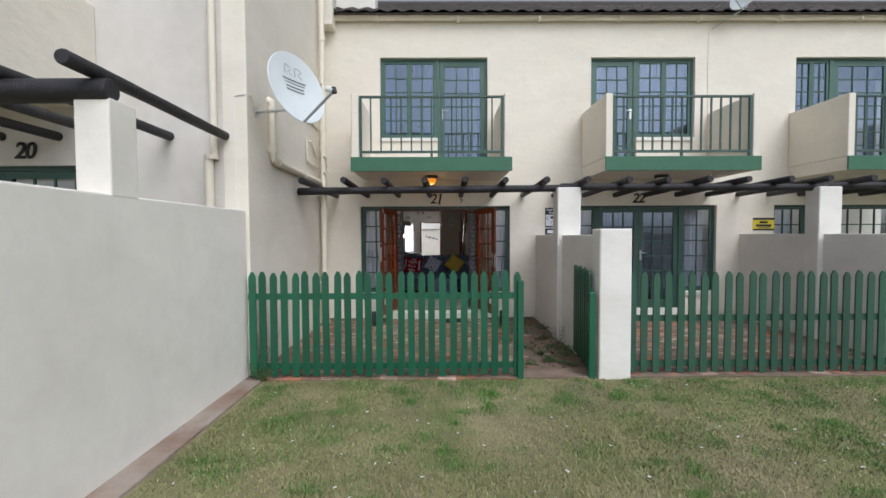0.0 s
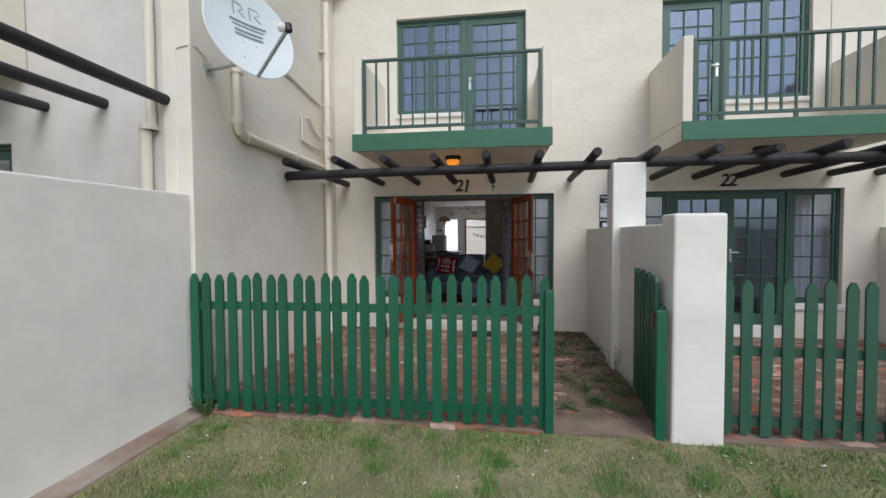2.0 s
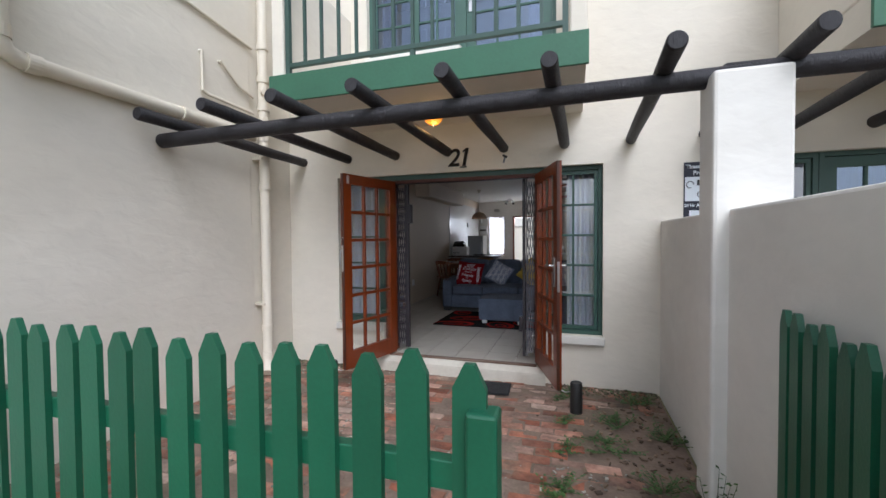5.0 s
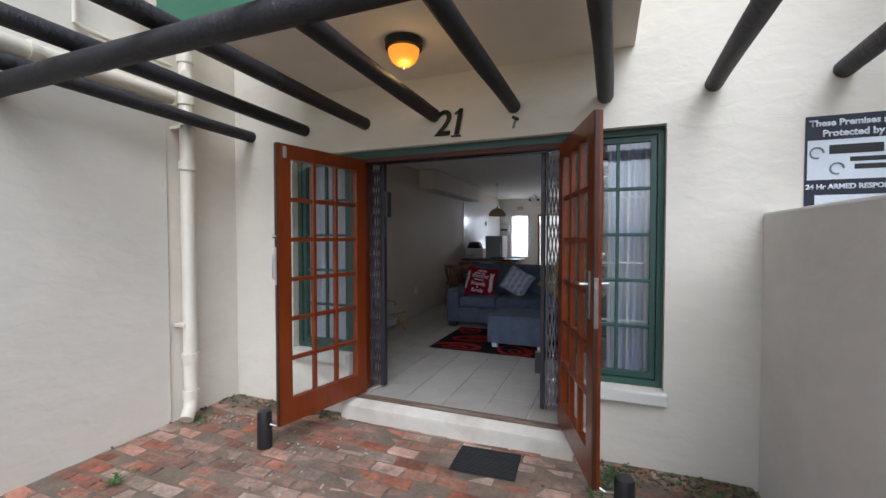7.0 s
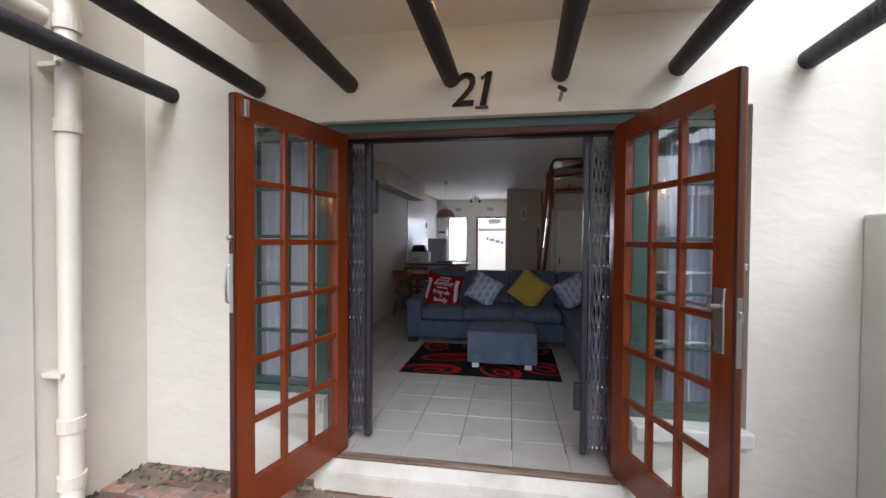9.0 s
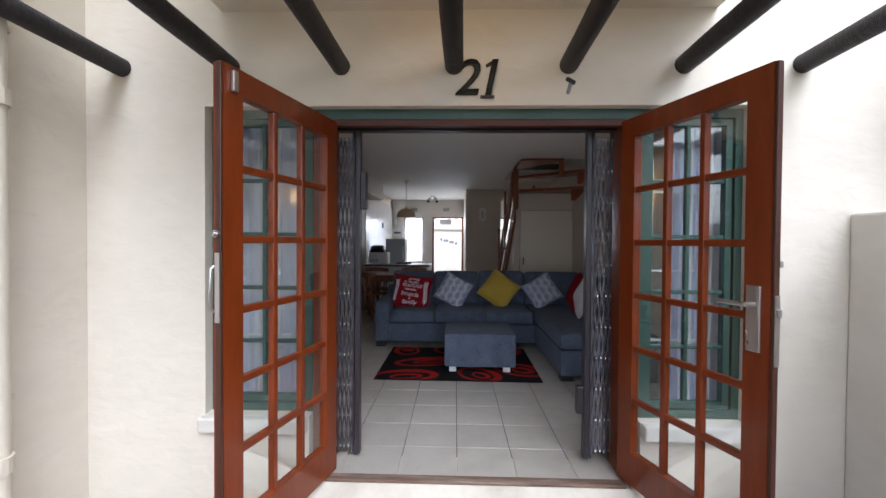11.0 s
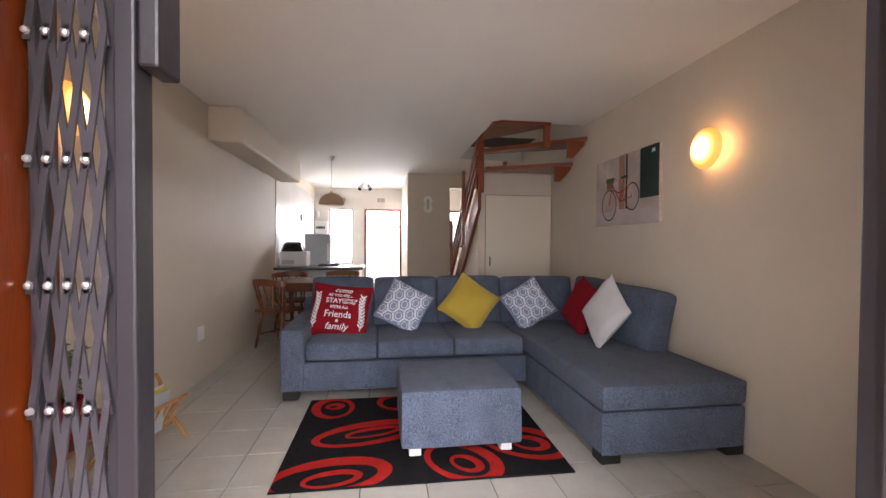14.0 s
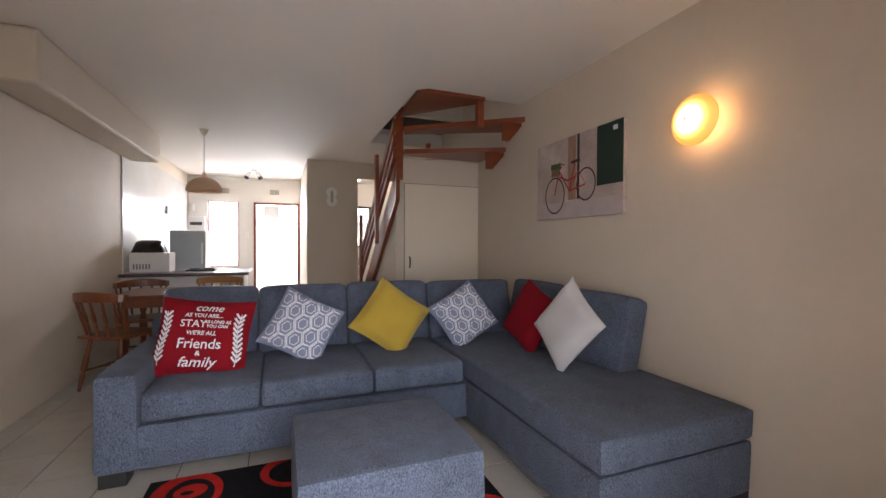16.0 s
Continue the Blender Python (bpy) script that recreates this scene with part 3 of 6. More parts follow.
# ---- windows and doors ----
def glazed(prefix, x0, x1, z0, z1, y, cols, rows, parent, material, stile=0.05, bar=0.022, depth=0.045, bottom=None, pane=None):
    """A sash: border, glazing bars and panes in the plane y."""
    bot = bottom or stile
    fr = part(prefix, pierced("x", x0, x1, z0, z1, y, y + depth, [(x0 + stile, x1 - stile, z0 + bot, z1 - stile)]), material, parent)
    a0, a1, b0, b1 = x0 + stile, x1 - stile, z0 + bot, z1 - stile
    for c in range(1, cols):
        x = a0 + (a1 - a0) * c / cols
        part("glazing_bar", box(x - bar / 2, x + bar / 2, y + 0.006, y + depth - 0.006, b0, b1, 0.004, 1), material, fr)
    for r in range(1, rows):
        z = b0 + (b1 - b0) * r / rows
        part("glazing_bar", box(a0, a1, y + 0.008, y + depth - 0.008, z - bar / 2, z + bar / 2, 0.004, 1), material, fr)
    for c in range(cols):
        for r in range(rows):
            p = part("pane", box(a0 + (a1 - a0) * c / cols + 0.002, a0 + (a1 - a0) * (c + 1) / cols - 0.002, y + depth / 2 - 0.002, y + depth / 2 + 0.002,
                                 b0 + (b1 - b0) * r / rows + 0.002, b0 + (b1 - b0) * (r + 1) / rows - 0.002), pane or GLASS, fr)
            p.visible_shadow = False
    return fr


def curtain(name, x0, x1, z0, z1, y, label, folds=8, amp=0.02, material=None, group=""):
    bm = bmesh.new()
    n = folds * 6
    rows = []
    for j in range(5):
        z = z1 + (z0 - z1) * j / 4
        rows.append([bm.verts.new((x0 + (x1 - x0) * i / n, y + amp * (0.6 + 0.15 * j) * math.sin(2 * math.pi * folds * i / n + 0.5 * math.sin(i * 0.3)), z)) for i in range(n + 1)])
    for a, b in zip(rows, rows[1:]):
        for i in range(n):
            bm.faces.new((a[i], a[i + 1], b[i + 1], b[i]))
    bmesh.ops.solidify(bm, geom=bm.faces[:], thickness=0.004)
    return tagged(new(name, mesh_of(bm, name, material or CURTAIN, True)), label, "curtain", group)


def frame_bars(parent, x0, x1, z0, z1, y, n, rail_zs):
    for k in range(n):
        x = x0 + (x1 - x0) * (k + 0.5) / n
        part("burglar_bar", rod((x, y, z0), (x, y, z1), 0.006, n=6), WHITE, parent)
    for z in rail_zs:
        part("burglar_bar", box(x0, x1, y - 0.004, y + 0.004, z - 0.006, z + 0.006), WHITE, parent)


WY = FY + 0.07
SILL = WHITEPLASTER


def side_light(name, x0, x1, label, z0=0.34, z1=2.04, cols=2, rows=5):
    w = thing(name, pose(0, 0, 0), label, "window", kind="structure")
    part("window_frame", pierced("x", x0, x1, z0, z1, WY, WY + 0.09, [(x0 + 0.04, x1 - 0.04, z0 + 0.045, z1 - 0.045)]), FRAMEGREEN, w)
    glazed("casement", x0 + 0.045, x1 - 0.045, z0 + 0.05, z1 - 0.05, WY + 0.015, cols, rows, w, FRAMEGREEN, stile=0.035)
    return w


window_1 = side_light("window_1", OPEN21[0], -0.985, "green side window with small panes beside the open doors")
window_2 = side_light("window_2", 0.825, OPEN21[1], "green side window with small panes and white curtains behind")
for x0, x1 in ((OPEN21[0] - 0.02, -0.985), (0.825, OPEN21[1] + 0.02)):
    solid("window_sill", box(x0, x1, FY - 0.05, FY + 0.069, 0.255, 0.338, 0.012), SILL, "white plastered sloping window sill", "sill")
    frame_bars(window_1 if x0 < 0 else window_2, x0 + 0.06, x1 - 0.06, 0.4, 2.0, WY + 0.11, 4, (0.75, 1.15, 1.6))
curtain("curtain", -1.53, -1.02, 0.36, 2.02, FI - 0.024, "thin white curtain behind the side window", 6, 0.016)
curtain("curtain", 1.04, 1.36, 0.36, 2.02, FI - 0.024, "thin white curtain behind the side window", 7, 0.016)

# doorway frame
door_frame = thing("door_frame", label="green outer and red inner door frame", category="door frame", kind="structure")
part("head", box(-0.98, 0.82, WY - 0.01, WY + 0.1, 1.985, 2.04), FRAMEGREEN, door_frame)
part("jamb", box(-0.978, -0.9, WY - 0.01, FI + 0.034, 0.0, 1.985), REDWOOD, door_frame)
part("jamb", box(0.745, 0.818, WY - 0.01, FI + 0.034, 0.0, 1.985), REDWOOD, door_frame)
part("inner_head", box(-0.925, 0.765, WY - 0.005, WY + 0.035, 1.95, 1.985), mat("dark_red_frame", (0.075, 0.015, 0.006), 0.55, 0.25, 4, 40, 0.1, stretch=(1, 8, 8)), door_frame, "red varnished strip")


def garden_door(name, hinge, free, label):
    """A varnished glazed leaf, 3 by 6 panes, hung at hinge and standing open to free."""
    h, f = Vector((*hinge, 0.02)), Vector((*free, 0.02))
    ang = math.degrees(math.atan2(f.y - h.y, f.x - h.x))
    w, H, T = (f - h).length, 1.95, 0.045
    d = thing(name, pose(h.x, h.y, h.z, 0, 0, ang), label, "door", kind="structure")
    glazed("leaf", 0.0, w, 0.0, H, -T / 2, 3, 6, d, REDWOOD, stile=0.1, bar=0.03, depth=T, bottom=0.17)
    return d, w


dl, wl = garden_door("door_1", (-0.868, WY), (-1.065, 7.44), "open red varnished glazed garden door")
dr, wr = garden_door("door_2", (0.745, WY), (0.99, 7.47), "open red varnished glazed garden door with a chrome lever")
for s in (-1, 1):
    hp = part("handle_plate", box(wr - 0.085, wr - 0.03, s * 0.0235, s * 0.032, 0.88, 1.13, 0.003), METAL, dr, "chrome back plate")
    bm = rod((wr - 0.055, s * 0.03, 1.06), (wr - 0.055, s * 0.075, 1.06), 0.009, n=10)
    rod((wr - 0.055, s * 0.07, 1.06), (wr - 0.17, s * 0.07, 1.06), 0.009, n=10, bm=bm)
    part("lever", bm, METAL, hp, smooth=True)
DARKEDGE = mat("dark_varnished_edge", (0.05, 0.016, 0.009), 0.4, 0.35, 4, 40, 0.15, stretch=(6, 6, 1))
part("meeting_edge", box(wr + 0.0005, wr + 0.014, -0.0215, 0.003, 0.002, 1.948, 0.002, 1), DARKEDGE, dr, "dark rebated meeting edge")
part("meeting_edge", box(wl + 0.0005, wl + 0.012, -0.004, 0.0215, 0.002, 1.948, 0.002, 1), DARKEDGE, dl, "dark rebated meeting edge")
part("lock_plate", box(wr + 0.0145, wr + 0.018, -0.02, 0.002, 0.84, 1.1), METAL, dr, "steel lock strip on the edge")
part("latch", box(wr + 0.0185, wr + 0.03, -0.016, -0.002, 1.02, 1.05, 0.002, 1), METAL, dr, "brass latch tongue")
part("bolt", box(wr - 0.09, wr + 0.002, 0.0235, 0.04, 1.2, 1.225, 0.004), METAL, dr, "steel flush bolt")
bm = tube([(wl + 0.01, -0.012, 1.02), (wl + 0.02, -0.016, 1.03), (wl + 0.023, -0.018, 1.1), (wl + 0.02, -0.016, 1.18), (wl + 0.01, -0.012, 1.19)], 0.006)
part("pull_handle", bm, METAL, dl, "chrome pull handle", smooth=True)
part("keep_plate", box(wl + 0.0125, wl + 0.016, -0.003, 0.018, 0.98, 1.24), METAL, dl, "steel lock keep on the edge")
part("knob", moved(turned([(0.012, 0), (0.014, 0.012), (0.008, 0.022)], 12), pose(wl + 0.0118, 0.006, 1.31, 0, 90, 0)), METAL, dl, "small chrome knob")
part("bolt", box(wl - 0.06, wl - 0.035, 0.0235, 0.04, 1.85, 1.93, 0.004), METAL, dl, "steel flush bolt")
part("bolt", box(wl - 0.06, wl - 0.035, -0.04, -0.0235, 0.03, 0.12, 0.004), METAL, dl, "steel flush bolt")
for d_, w_ in ((dl, wl), (dr, wr)):
    for z in (0.2, 1.0, 1.75):
        part("hinge", rod((-0.004, 0, z), (-0.004, 0, z + 0.09), 0.009, n=8), METAL, d_)


def trellis_gate(name, x0, x1, lock_side):
    """A folded sliding security gate: flat bars that cross steeply, riveted row by row, a channel at each end."""
    g = thing(name, pose(0, WY + 0.15, 0), "folded dark steel sliding security gate", "security gate", "security gates")
    z0, z1 = 0.035, 1.955
    lead = x1 - 0.03 if lock_side > 0 else x0
    a0, a1 = (x0, x1 - 0.036) if lock_side > 0 else (x0 + 0.036, x1)
    part("lead_channel", box(lead, lead + 0.03, -0.025, 0.025, z0, z1, 0.004), GATEMETAL, g)
    cols, rows = 5, 11
    xs = [a0 + 0.008 + (a1 - a0 - 0.016) * k / (cols - 1) for k in range(cols)]
    zs = [z0 + 0.05 + (z1 - z0 - 0.1) * k / (rows - 1) for k in range(rows)]
    for k in range(cols - 1):
        for i in range(rows - 1):
            for lay, (p, q) in ((-0.018, (xs[k], xs[k + 1])), (-0.013, (xs[k + 1], xs[k]))):
                bm = bmesh.new()
                prof = [(-0.0048, -0.002), (0.0048, -0.002), (0.0048, 0.002), (-0.0048, 0.002)]
                ends = [[bm.verts.new((x + u, lay + v, z)) for u, v in prof] for x, z in ((p, zs[i] - 0.012), (q, zs[i + 1] + 0.012))]
                bm.faces.new(ends[0][::-1])
                bm.faces.new(ends[1])
                for e in range(4):
                    bm.faces.new((ends[0][e], ends[0][(e + 1) % 4], ends[1][(e + 1) % 4], ends[1][e]))
                part("lattice_bar", bm, GATEBAR, g)
    for k in (0, 4):
        part("upright", box(xs[k] - 0.006, xs[k] + 0.006, -0.008, 0.012, z0, z1), GATEMETAL, g)
    rivet = mesh_of(turned([(0.0066, 0), (0.0052, 0.0032), (0.0018, 0.0046)], 8), "rivet", RIVET)
    for x in xs[:4] if lock_side > 0 else xs[1:]:
        for z in zs:
            rv = new("rivet", rivet)
            rv.parent = g
            rv.matrix_basis = pose(x, -0.0205, z, 90, 0, 0)
    return g


gl = trellis_gate("security_gate", -0.897, -0.745, 1)
gr = trellis_gate("security_gate", 0.58, 0.735, -1)
part("lock_box", box(-0.745, -0.715, -0.02, 0.05, 1.5, 1.72, 0.005), GATEMETAL, gl, "grey steel lock box")
part("lock_box", box(0.54, 0.579, -0.02, 0.03, 0.3, 0.46, 0.005), GATEMETAL, gr, "grey steel lock box")
part("top_track", box(-0.92, 0.76, -0.03, 0.03, 1.957, 1.984), GATEMETAL, gl)

# neighbour doors below
def closed_front(name, x0, dx0, dx1, x1, label):
    w = thing(name, label=label, category="door", kind="structure")
    part("door_frame", pierced("x", dx0 - 0.04, dx1 + 0.04, 0.0, 2.04, WY, WY + 0.08, [(dx0, dx1, 0.001, 2.0)]), FRAMEGREEN, w)
    mid = (dx0 + dx1) / 2
    for a, b in ((dx0 + 0.003, mid - 0.003), (mid + 0.003, dx1 - 0.003)):
        glazed("leaf", a, b, 0.005, 1.995, WY + 0.02, 3, 6, w, FRAMEGREEN, stile=0.09, bar=0.026, bottom=0.16, pane=SKYGLASS)
        frame_bars(w, a + 0.1, b - 0.1, 0.2, 1.95, WY + 0.13, 5, (0.5, 1.0, 1.5))
    hp = part("handle_plate", box(mid + 0.03, mid + 0.065, WY + 0.008, WY + 0.019, 0.95, 1.15, 0.003), METAL, w, "chrome back plate")
    bm = rod((mid + 0.048, WY + 0.01, 1.1), (mid + 0.048, WY - 0.04, 1.1), 0.009, n=10)
    rod((mid + 0.048, WY - 0.035, 1.1), (mid + 0.15, WY - 0.035, 1.1), 0.009, n=10, bm=bm)
    part("lever", bm, METAL, hp)
    return w


closed_front("door_3", 2.44, 3.16, 4.76, 5.47, "closed green double glazed door with burglar bars")
solid("threshold_1", box(3.12, 4.8, FY - 0.02, FI, -0.3, -0.001, 0.012), WHITEPLASTER, "white plastered door step", "step")
side_light("window_3", OPEN22[0], 3.115, "green side window beside the closed door")
side_light("window_4", 4.805, OPEN22[1], "green side window with a pale curtain")
side_light("window_5", OPEN23[0], 7.3, "green small-paned window", cols=3)
side_light("window_6", 7.3, 9.6, "wide green small-paned window", cols=8)
for a, b in ((2.42, 3.115), (4.805, 5.49), (6.59, 9.62)):
    solid("window_sill", box(a, b, FY - 0.05, FY + 0.069, 0.255, 0.338, 0.012), SILL, "white plastered sloping window sill", "sill")
curtain("curtain", 2.5, 3.1, 0.2, 2.08, FI + 0.018, "pale curtain behind the side window", 6)
curtain("curtain", 4.95, 5.45, 0.2, 2.08, FI + 0.018, "pale curtain behind the side window", 6)
curtain("curtain", 3.2, 3.75, 0.0, 2.02, FI + 0.16, "pale curtain behind the closed door", 6)
curtain("curtain", 6.65, 7.2, 0.2, 2.08, FI + 0.018, "pale curtain behind the window", 6)


# upper windows with balcony doors
def upper_unit(k, wx0, wx1, dx0, dx1, window_first):
    w = thing("window_%d" % (7 + 2 * k), label="green two-light upper window with small panes and burglar bars", category="window", kind="structure")
    part("window_frame", pierced("x", wx0, wx1, 3.37, 4.92, WY, WY + 0.09, [(wx0 + 0.04, wx1 - 0.04, 3.41, 4.88)]), UPFRAME, w)
    mid = (wx0 + wx1) / 2
    for a, b in ((wx0 + 0.043, mid - 0.002), (mid + 0.002, wx1 - 0.043)):
        glazed("casement", a, b, 3.413, 4.877, WY + 0.015, 2, 5, w, UPFRAME, stile=0.045, pane=SKYGLASS)
    frame_bars(w, mid + 0.04, wx1 - 0.06, 3.45, 4.85, WY + 0.12, 4, (3.7, 4.1, 4.5))
    part("window_sill", box(wx0 - 0.02, wx1 + 0.0, FY - 0.04, FY + 0.069, 3.3, 3.368, 0.01), SILL, w)
    d = thing("door_%d" % (4 + k), label="green glazed balcony door with small panes", category="door", kind="structure")
    part("door_frame", pierced("x", dx0, dx1, 2.8, 4.92, WY, WY + 0.09, [(dx0 + 0.04, dx1 - 0.04, 2.801, 4.88)]), UPFRAME, d)
    glazed("leaf", dx0 + 0.043, dx1 - 0.043, 2.81, 4.877, WY + 0.015, 3, 7, d, UPFRAME, stile=0.1, bottom=0.16, pane=SKYGLASS)
    x = dx0 + 0.09 if window_first else dx1 - 0.09
    hp = part("handle_plate", box(x - 0.02, x + 0.02, WY + 0.004, WY + 0.014, 3.75, 3.95, 0.003), METAL, d, "chrome back plate")
    bm = rod((x, WY + 0.01, 3.9), (x, WY - 0.05, 3.9), 0.009, n=8)
    rod((x, WY - 0.045, 3.9), (x + (0.11 if window_first else -0.11), WY - 0.045, 3.9), 0.009, n=8, bm=bm)
    part("lever", bm, METAL, hp)
    for a, b in ((wx0 + 0.05, wx0 + 0.25), (wx1 - 0.2, wx1 - 0.05)) if k == 0 else ((wx0 + 0.05, wx0 + 0.52), (wx0 + 0.54, wx1 - 0.05)):
        curtain("curtain", a, b, 3.3, 4.9, FI + 0.06, "white curtain drawn aside behind the upper window", 3)
    a = dx1 - 0.3 if window_first else dx0 + 0.1
    curtain("curtain", a, a + 0.2, 2.8, 4.9, FI + 0.06, "white curtain drawn aside behind the balcony door", 3)


upper_unit(0, -1.15, -0.04, -0.04, 0.94, True)
upper_unit(1, 3.86, 5.0, 2.96, 3.86, False)
upper_unit(2, 6.98, 7.75, 7.75, 8.95, True)


def balcony(x0, x1):
    b = thing("balcony", pose(x0, FY, 2.55), "cream balcony with green edge and green metal railing", "balcony", "balconies of the terrace", "structure")
    w, D = x1 - x0, 1.22
    part("slab", box(0.01, w - 0.01, -D + 0.02, 0, 0, 0.22), PLASTER, b)
    part("edge_board", box(-0.01, w + 0.01, -D - 0.01, -D + 0.019, -0.01, 0.225, 0.004), BALCONYGREEN, b, "dark green painted slab edge")
    for x in (0.0, w - 0.12):
        part("side_parapet", box(x, x + 0.12, -D + 0.02, 0, 0.221, 1.28, 0.015), PLASTER, b)
    rl = part("railing", box(0.13, w - 0.13, -D + 0.04, -D + 0.09, 1.215, 1.25, 0.006), RAILGREEN, b, "green metal railing")
    part("bottom_rail", box(0.16, w - 0.16, -D + 0.045, -D + 0.085, 0.3, 0.34, 0.004), RAILGREEN, rl)
    for x in (0.13, w - 0.17):
        part("railing_post", box(x, x + 0.04, -D + 0.04, -D + 0.08, 0.225, 1.215), RAILGREEN, rl)
    n = 14
    for k in range(1, n):
        x = 0.15 + (w - 0.3) * k / n
        part("baluster", box(x - 0.012, x + 0.012, -D + 0.053, -D + 0.077, 0.34, 1.215), RAILGREEN, rl)
    part("foot", box(w / 2 - 0.02, w / 2 + 0.02, -D + 0.05, -D + 0.08, 0.225, 0.3), RAILGREEN, rl)
    return b


balcony(-1.47, 1.2)
balcony(2.78, 5.38)
balcony(6.86, 9.55)

# ---- pergolas: round dark poles ----
def pergola_pole(p0, p1, r):
    a, b = Vector(p0), Vector(p1)
    n, L = 8, (b - a).length
    pts = [(0.0025 * math.sin(i * 0.9 + a.x * 3), 0.0025 * math.cos(i * 0.8 + a.x), -0.012 - (L - 0.024) * i / n) for i in range(n + 1)]
    rr = [r * (1 + 0.03 * math.sin(i * 1.3 + a.x * 5)) for i in range(n + 1)]
    pts = [(pts[0][0], pts[0][1], 0.0)] + pts + [(pts[-1][0], pts[-1][1], -L)]
    rr = [r * 0.88] + rr + [r * 0.88]
    ob = new("pergola_pole", mesh_of(tube(pts, rr, 14), "pergola_pole", POLE, True))
    ob.matrix_basis = look(a, b)
    return tagged(ob, "dark stained round pergola pole", "pole", "pergola poles")


pergola_pole((-2.2, 6.47, 2.16), (2.02, 6.51, 2.205), 0.058)
pergola_pole((1.9, 6.53, 2.225), (6.1, 6.51, 2.20), 0.058)
pergola_pole((5.95, 6.53, 2.23), (10.0, 6.51, 2.20), 0.058)
for k in range(20):
    x = -2.02 + k * 0.608
    pergola_pole((x - 0.03 + 0.01 * math.sin(k), 6.16 + 0.02 * math.sin(k * 3), 2.293 + 0.006 * math.sin(k * 2)), (x, FY + 0.01, 2.25), 0.05)
pergola_pole((-8.0, 2.92, 2.48), (-2.25, 2.9, 2.48), 0.08)
for k in range(6):
    x = -2.36 - k * 0.64
    pergola_pole((x + 0.02, 2.62, 2.60), (x - 0.11, 4.85, 2.63), 0.05)


# ---- fences ----
def picket(h, w=0.078, t=0.02):
    bm = bmesh.new()
    pr = [(-w / 2, 0), (w / 2, 0), (w / 2, h - 0.055), (0.012, h), (-0.012, h), (-w / 2, h - 0.055)]
    a = [bm.verts.new((x, -t / 2, z)) for x, z in pr]
    b = [bm.verts.new((x, t / 2, z)) for x, z in pr]
    bm.faces.new(a)
    bm.faces.new(b[::-1])
    for k in range(6):
        bm.faces.new((a[k], b[k], b[(k + 1) % 6], a[(k + 1) % 6]))
    bmesh.ops.recalc_face_normals(bm, faces=bm.faces[:])
    return bm


def fence(base, length, n, h, label, rails=(0.07, 0.88), name="picket_fence", cat="fence", paint=None):
    paint = paint or GREEN
    f = thing(name, base, label, cat)
    me = mesh_of(picket(h), "picket", paint)
    for k in range(n):
        o = new("picket", me)
        o.parent = f
        o.matrix_basis = pose(length * (k + 0.5) / n + 0.006 * math.sin(k * 5.1), 0, 0.012 * math.sin(k * 2.7), 0, 0.5 * math.sin(k * 3.3), 0)
    for z in rails:
        part("rail", box(0, length, 0.011, 0.05, z, z + 0.07, 0.004), paint, f)
    return f


f1 = fence(pose(-2.215, 4.74, GZ + 0.03), 3.15, 26, 1.2, "dark green wooden picket fence, worn paint")
part("end_post", box(3.10, 3.17, -0.04, 0.03, -0.05, 1.09, 0.008), GREEN, f1)
part("end_post", box(0.0, 0.06, 0.05, 0.1, -0.05, 1.12, 0.008), GREEN, f1)
f2 = fence(pose(2.19, 4.82, GZ + 0.02), 3.65, 26, 1.18, "dark green wooden picket fence of the neighbour", rails=(0.06, 0.6), paint=OLDGREEN)
f3 = fence(pose(6.25, 4.82, GZ + 0.02), 3.6, 26, 1.18, "dark green wooden picket fence further along", rails=(0.06, 0.6), paint=OLDGREEN)
g1 = fence(pose(1.852, 5.694, GZ + 0.05, 0, 0, -96.5), 0.9, 8, 1.18, "open dark green picket gate against the dividing wall", name="garden_gate", cat="gate")
part("gate_post", box(0.93, 1.0, -0.03, 0.04, -0.08, 0.93, 0.008), GREEN, g1)
part("gate_hinge", box(0.895, 0.945, -0.04, -0.0305, 0.8, 0.9, 0.003), mat("rusty_hinge", (0.09, 0.04, 0.025), 0.7, 0.4, 8, 60, 0.3), g1, "rusty strap hinge")


# ---- soft furnishing shapes ----
def soft_box(sx, sy, sz, r, top=0.0, n=10, front=0.0, bm=None):
    """A stuffed box on its base: rounded edges, a swollen top and front, slight unevenness."""
    bm = bm or bmesh.new()
    bmesh.ops.create_cube(bm, size=2.0)
    bmesh.ops.subdivide_edges(bm, edges=bm.edges[:], cuts=n, use_grid_fill=True)
    h = Vector((sx / 2, sy / 2, sz / 2))
    inner = Vector((max(h.x - r, 0.001), max(h.y - r, 0.001), max(h.z - r, 0.001)))
    for v in bm.verts:
        u = v.co.copy()
        # more rows close to the edges
        u = Vector([math.copysign(abs(c) ** 0.7, c) for c in u])
        p = Vector((u.x * h.x, u.y * h.y, u.z * h.z))
        c = Vector((max(-inner.x, min(inner.x, p.x)), max(-inner.y, min(inner.y, p.y)), max(-inner.z, min(inner.z, p.z))))
        d = p - c
        if d.length > 1e-6:
            p = c + d.normalized() * min(r, d.length if max(abs(u.x), abs(u.y), abs(u.z)) < 0.999 else r)
        if u.z > 0.5:
            p.z += top * (1 - u.x ** 2) * (1 - u.y ** 2) * (u.z - 0.5) * 2
        if u.y < -0.5:
            p.y -= front * (1 - u.x ** 2) * (1 - u.z ** 2) * (-u.y - 0.5) * 2
        nz = noise.noise(p * 5 + Vector((sx * 7, sy * 3, 0)))
        p += p.normalized() * 0.006 * nz
        v.co = p + Vector((0, 0, h.z))
    return bm


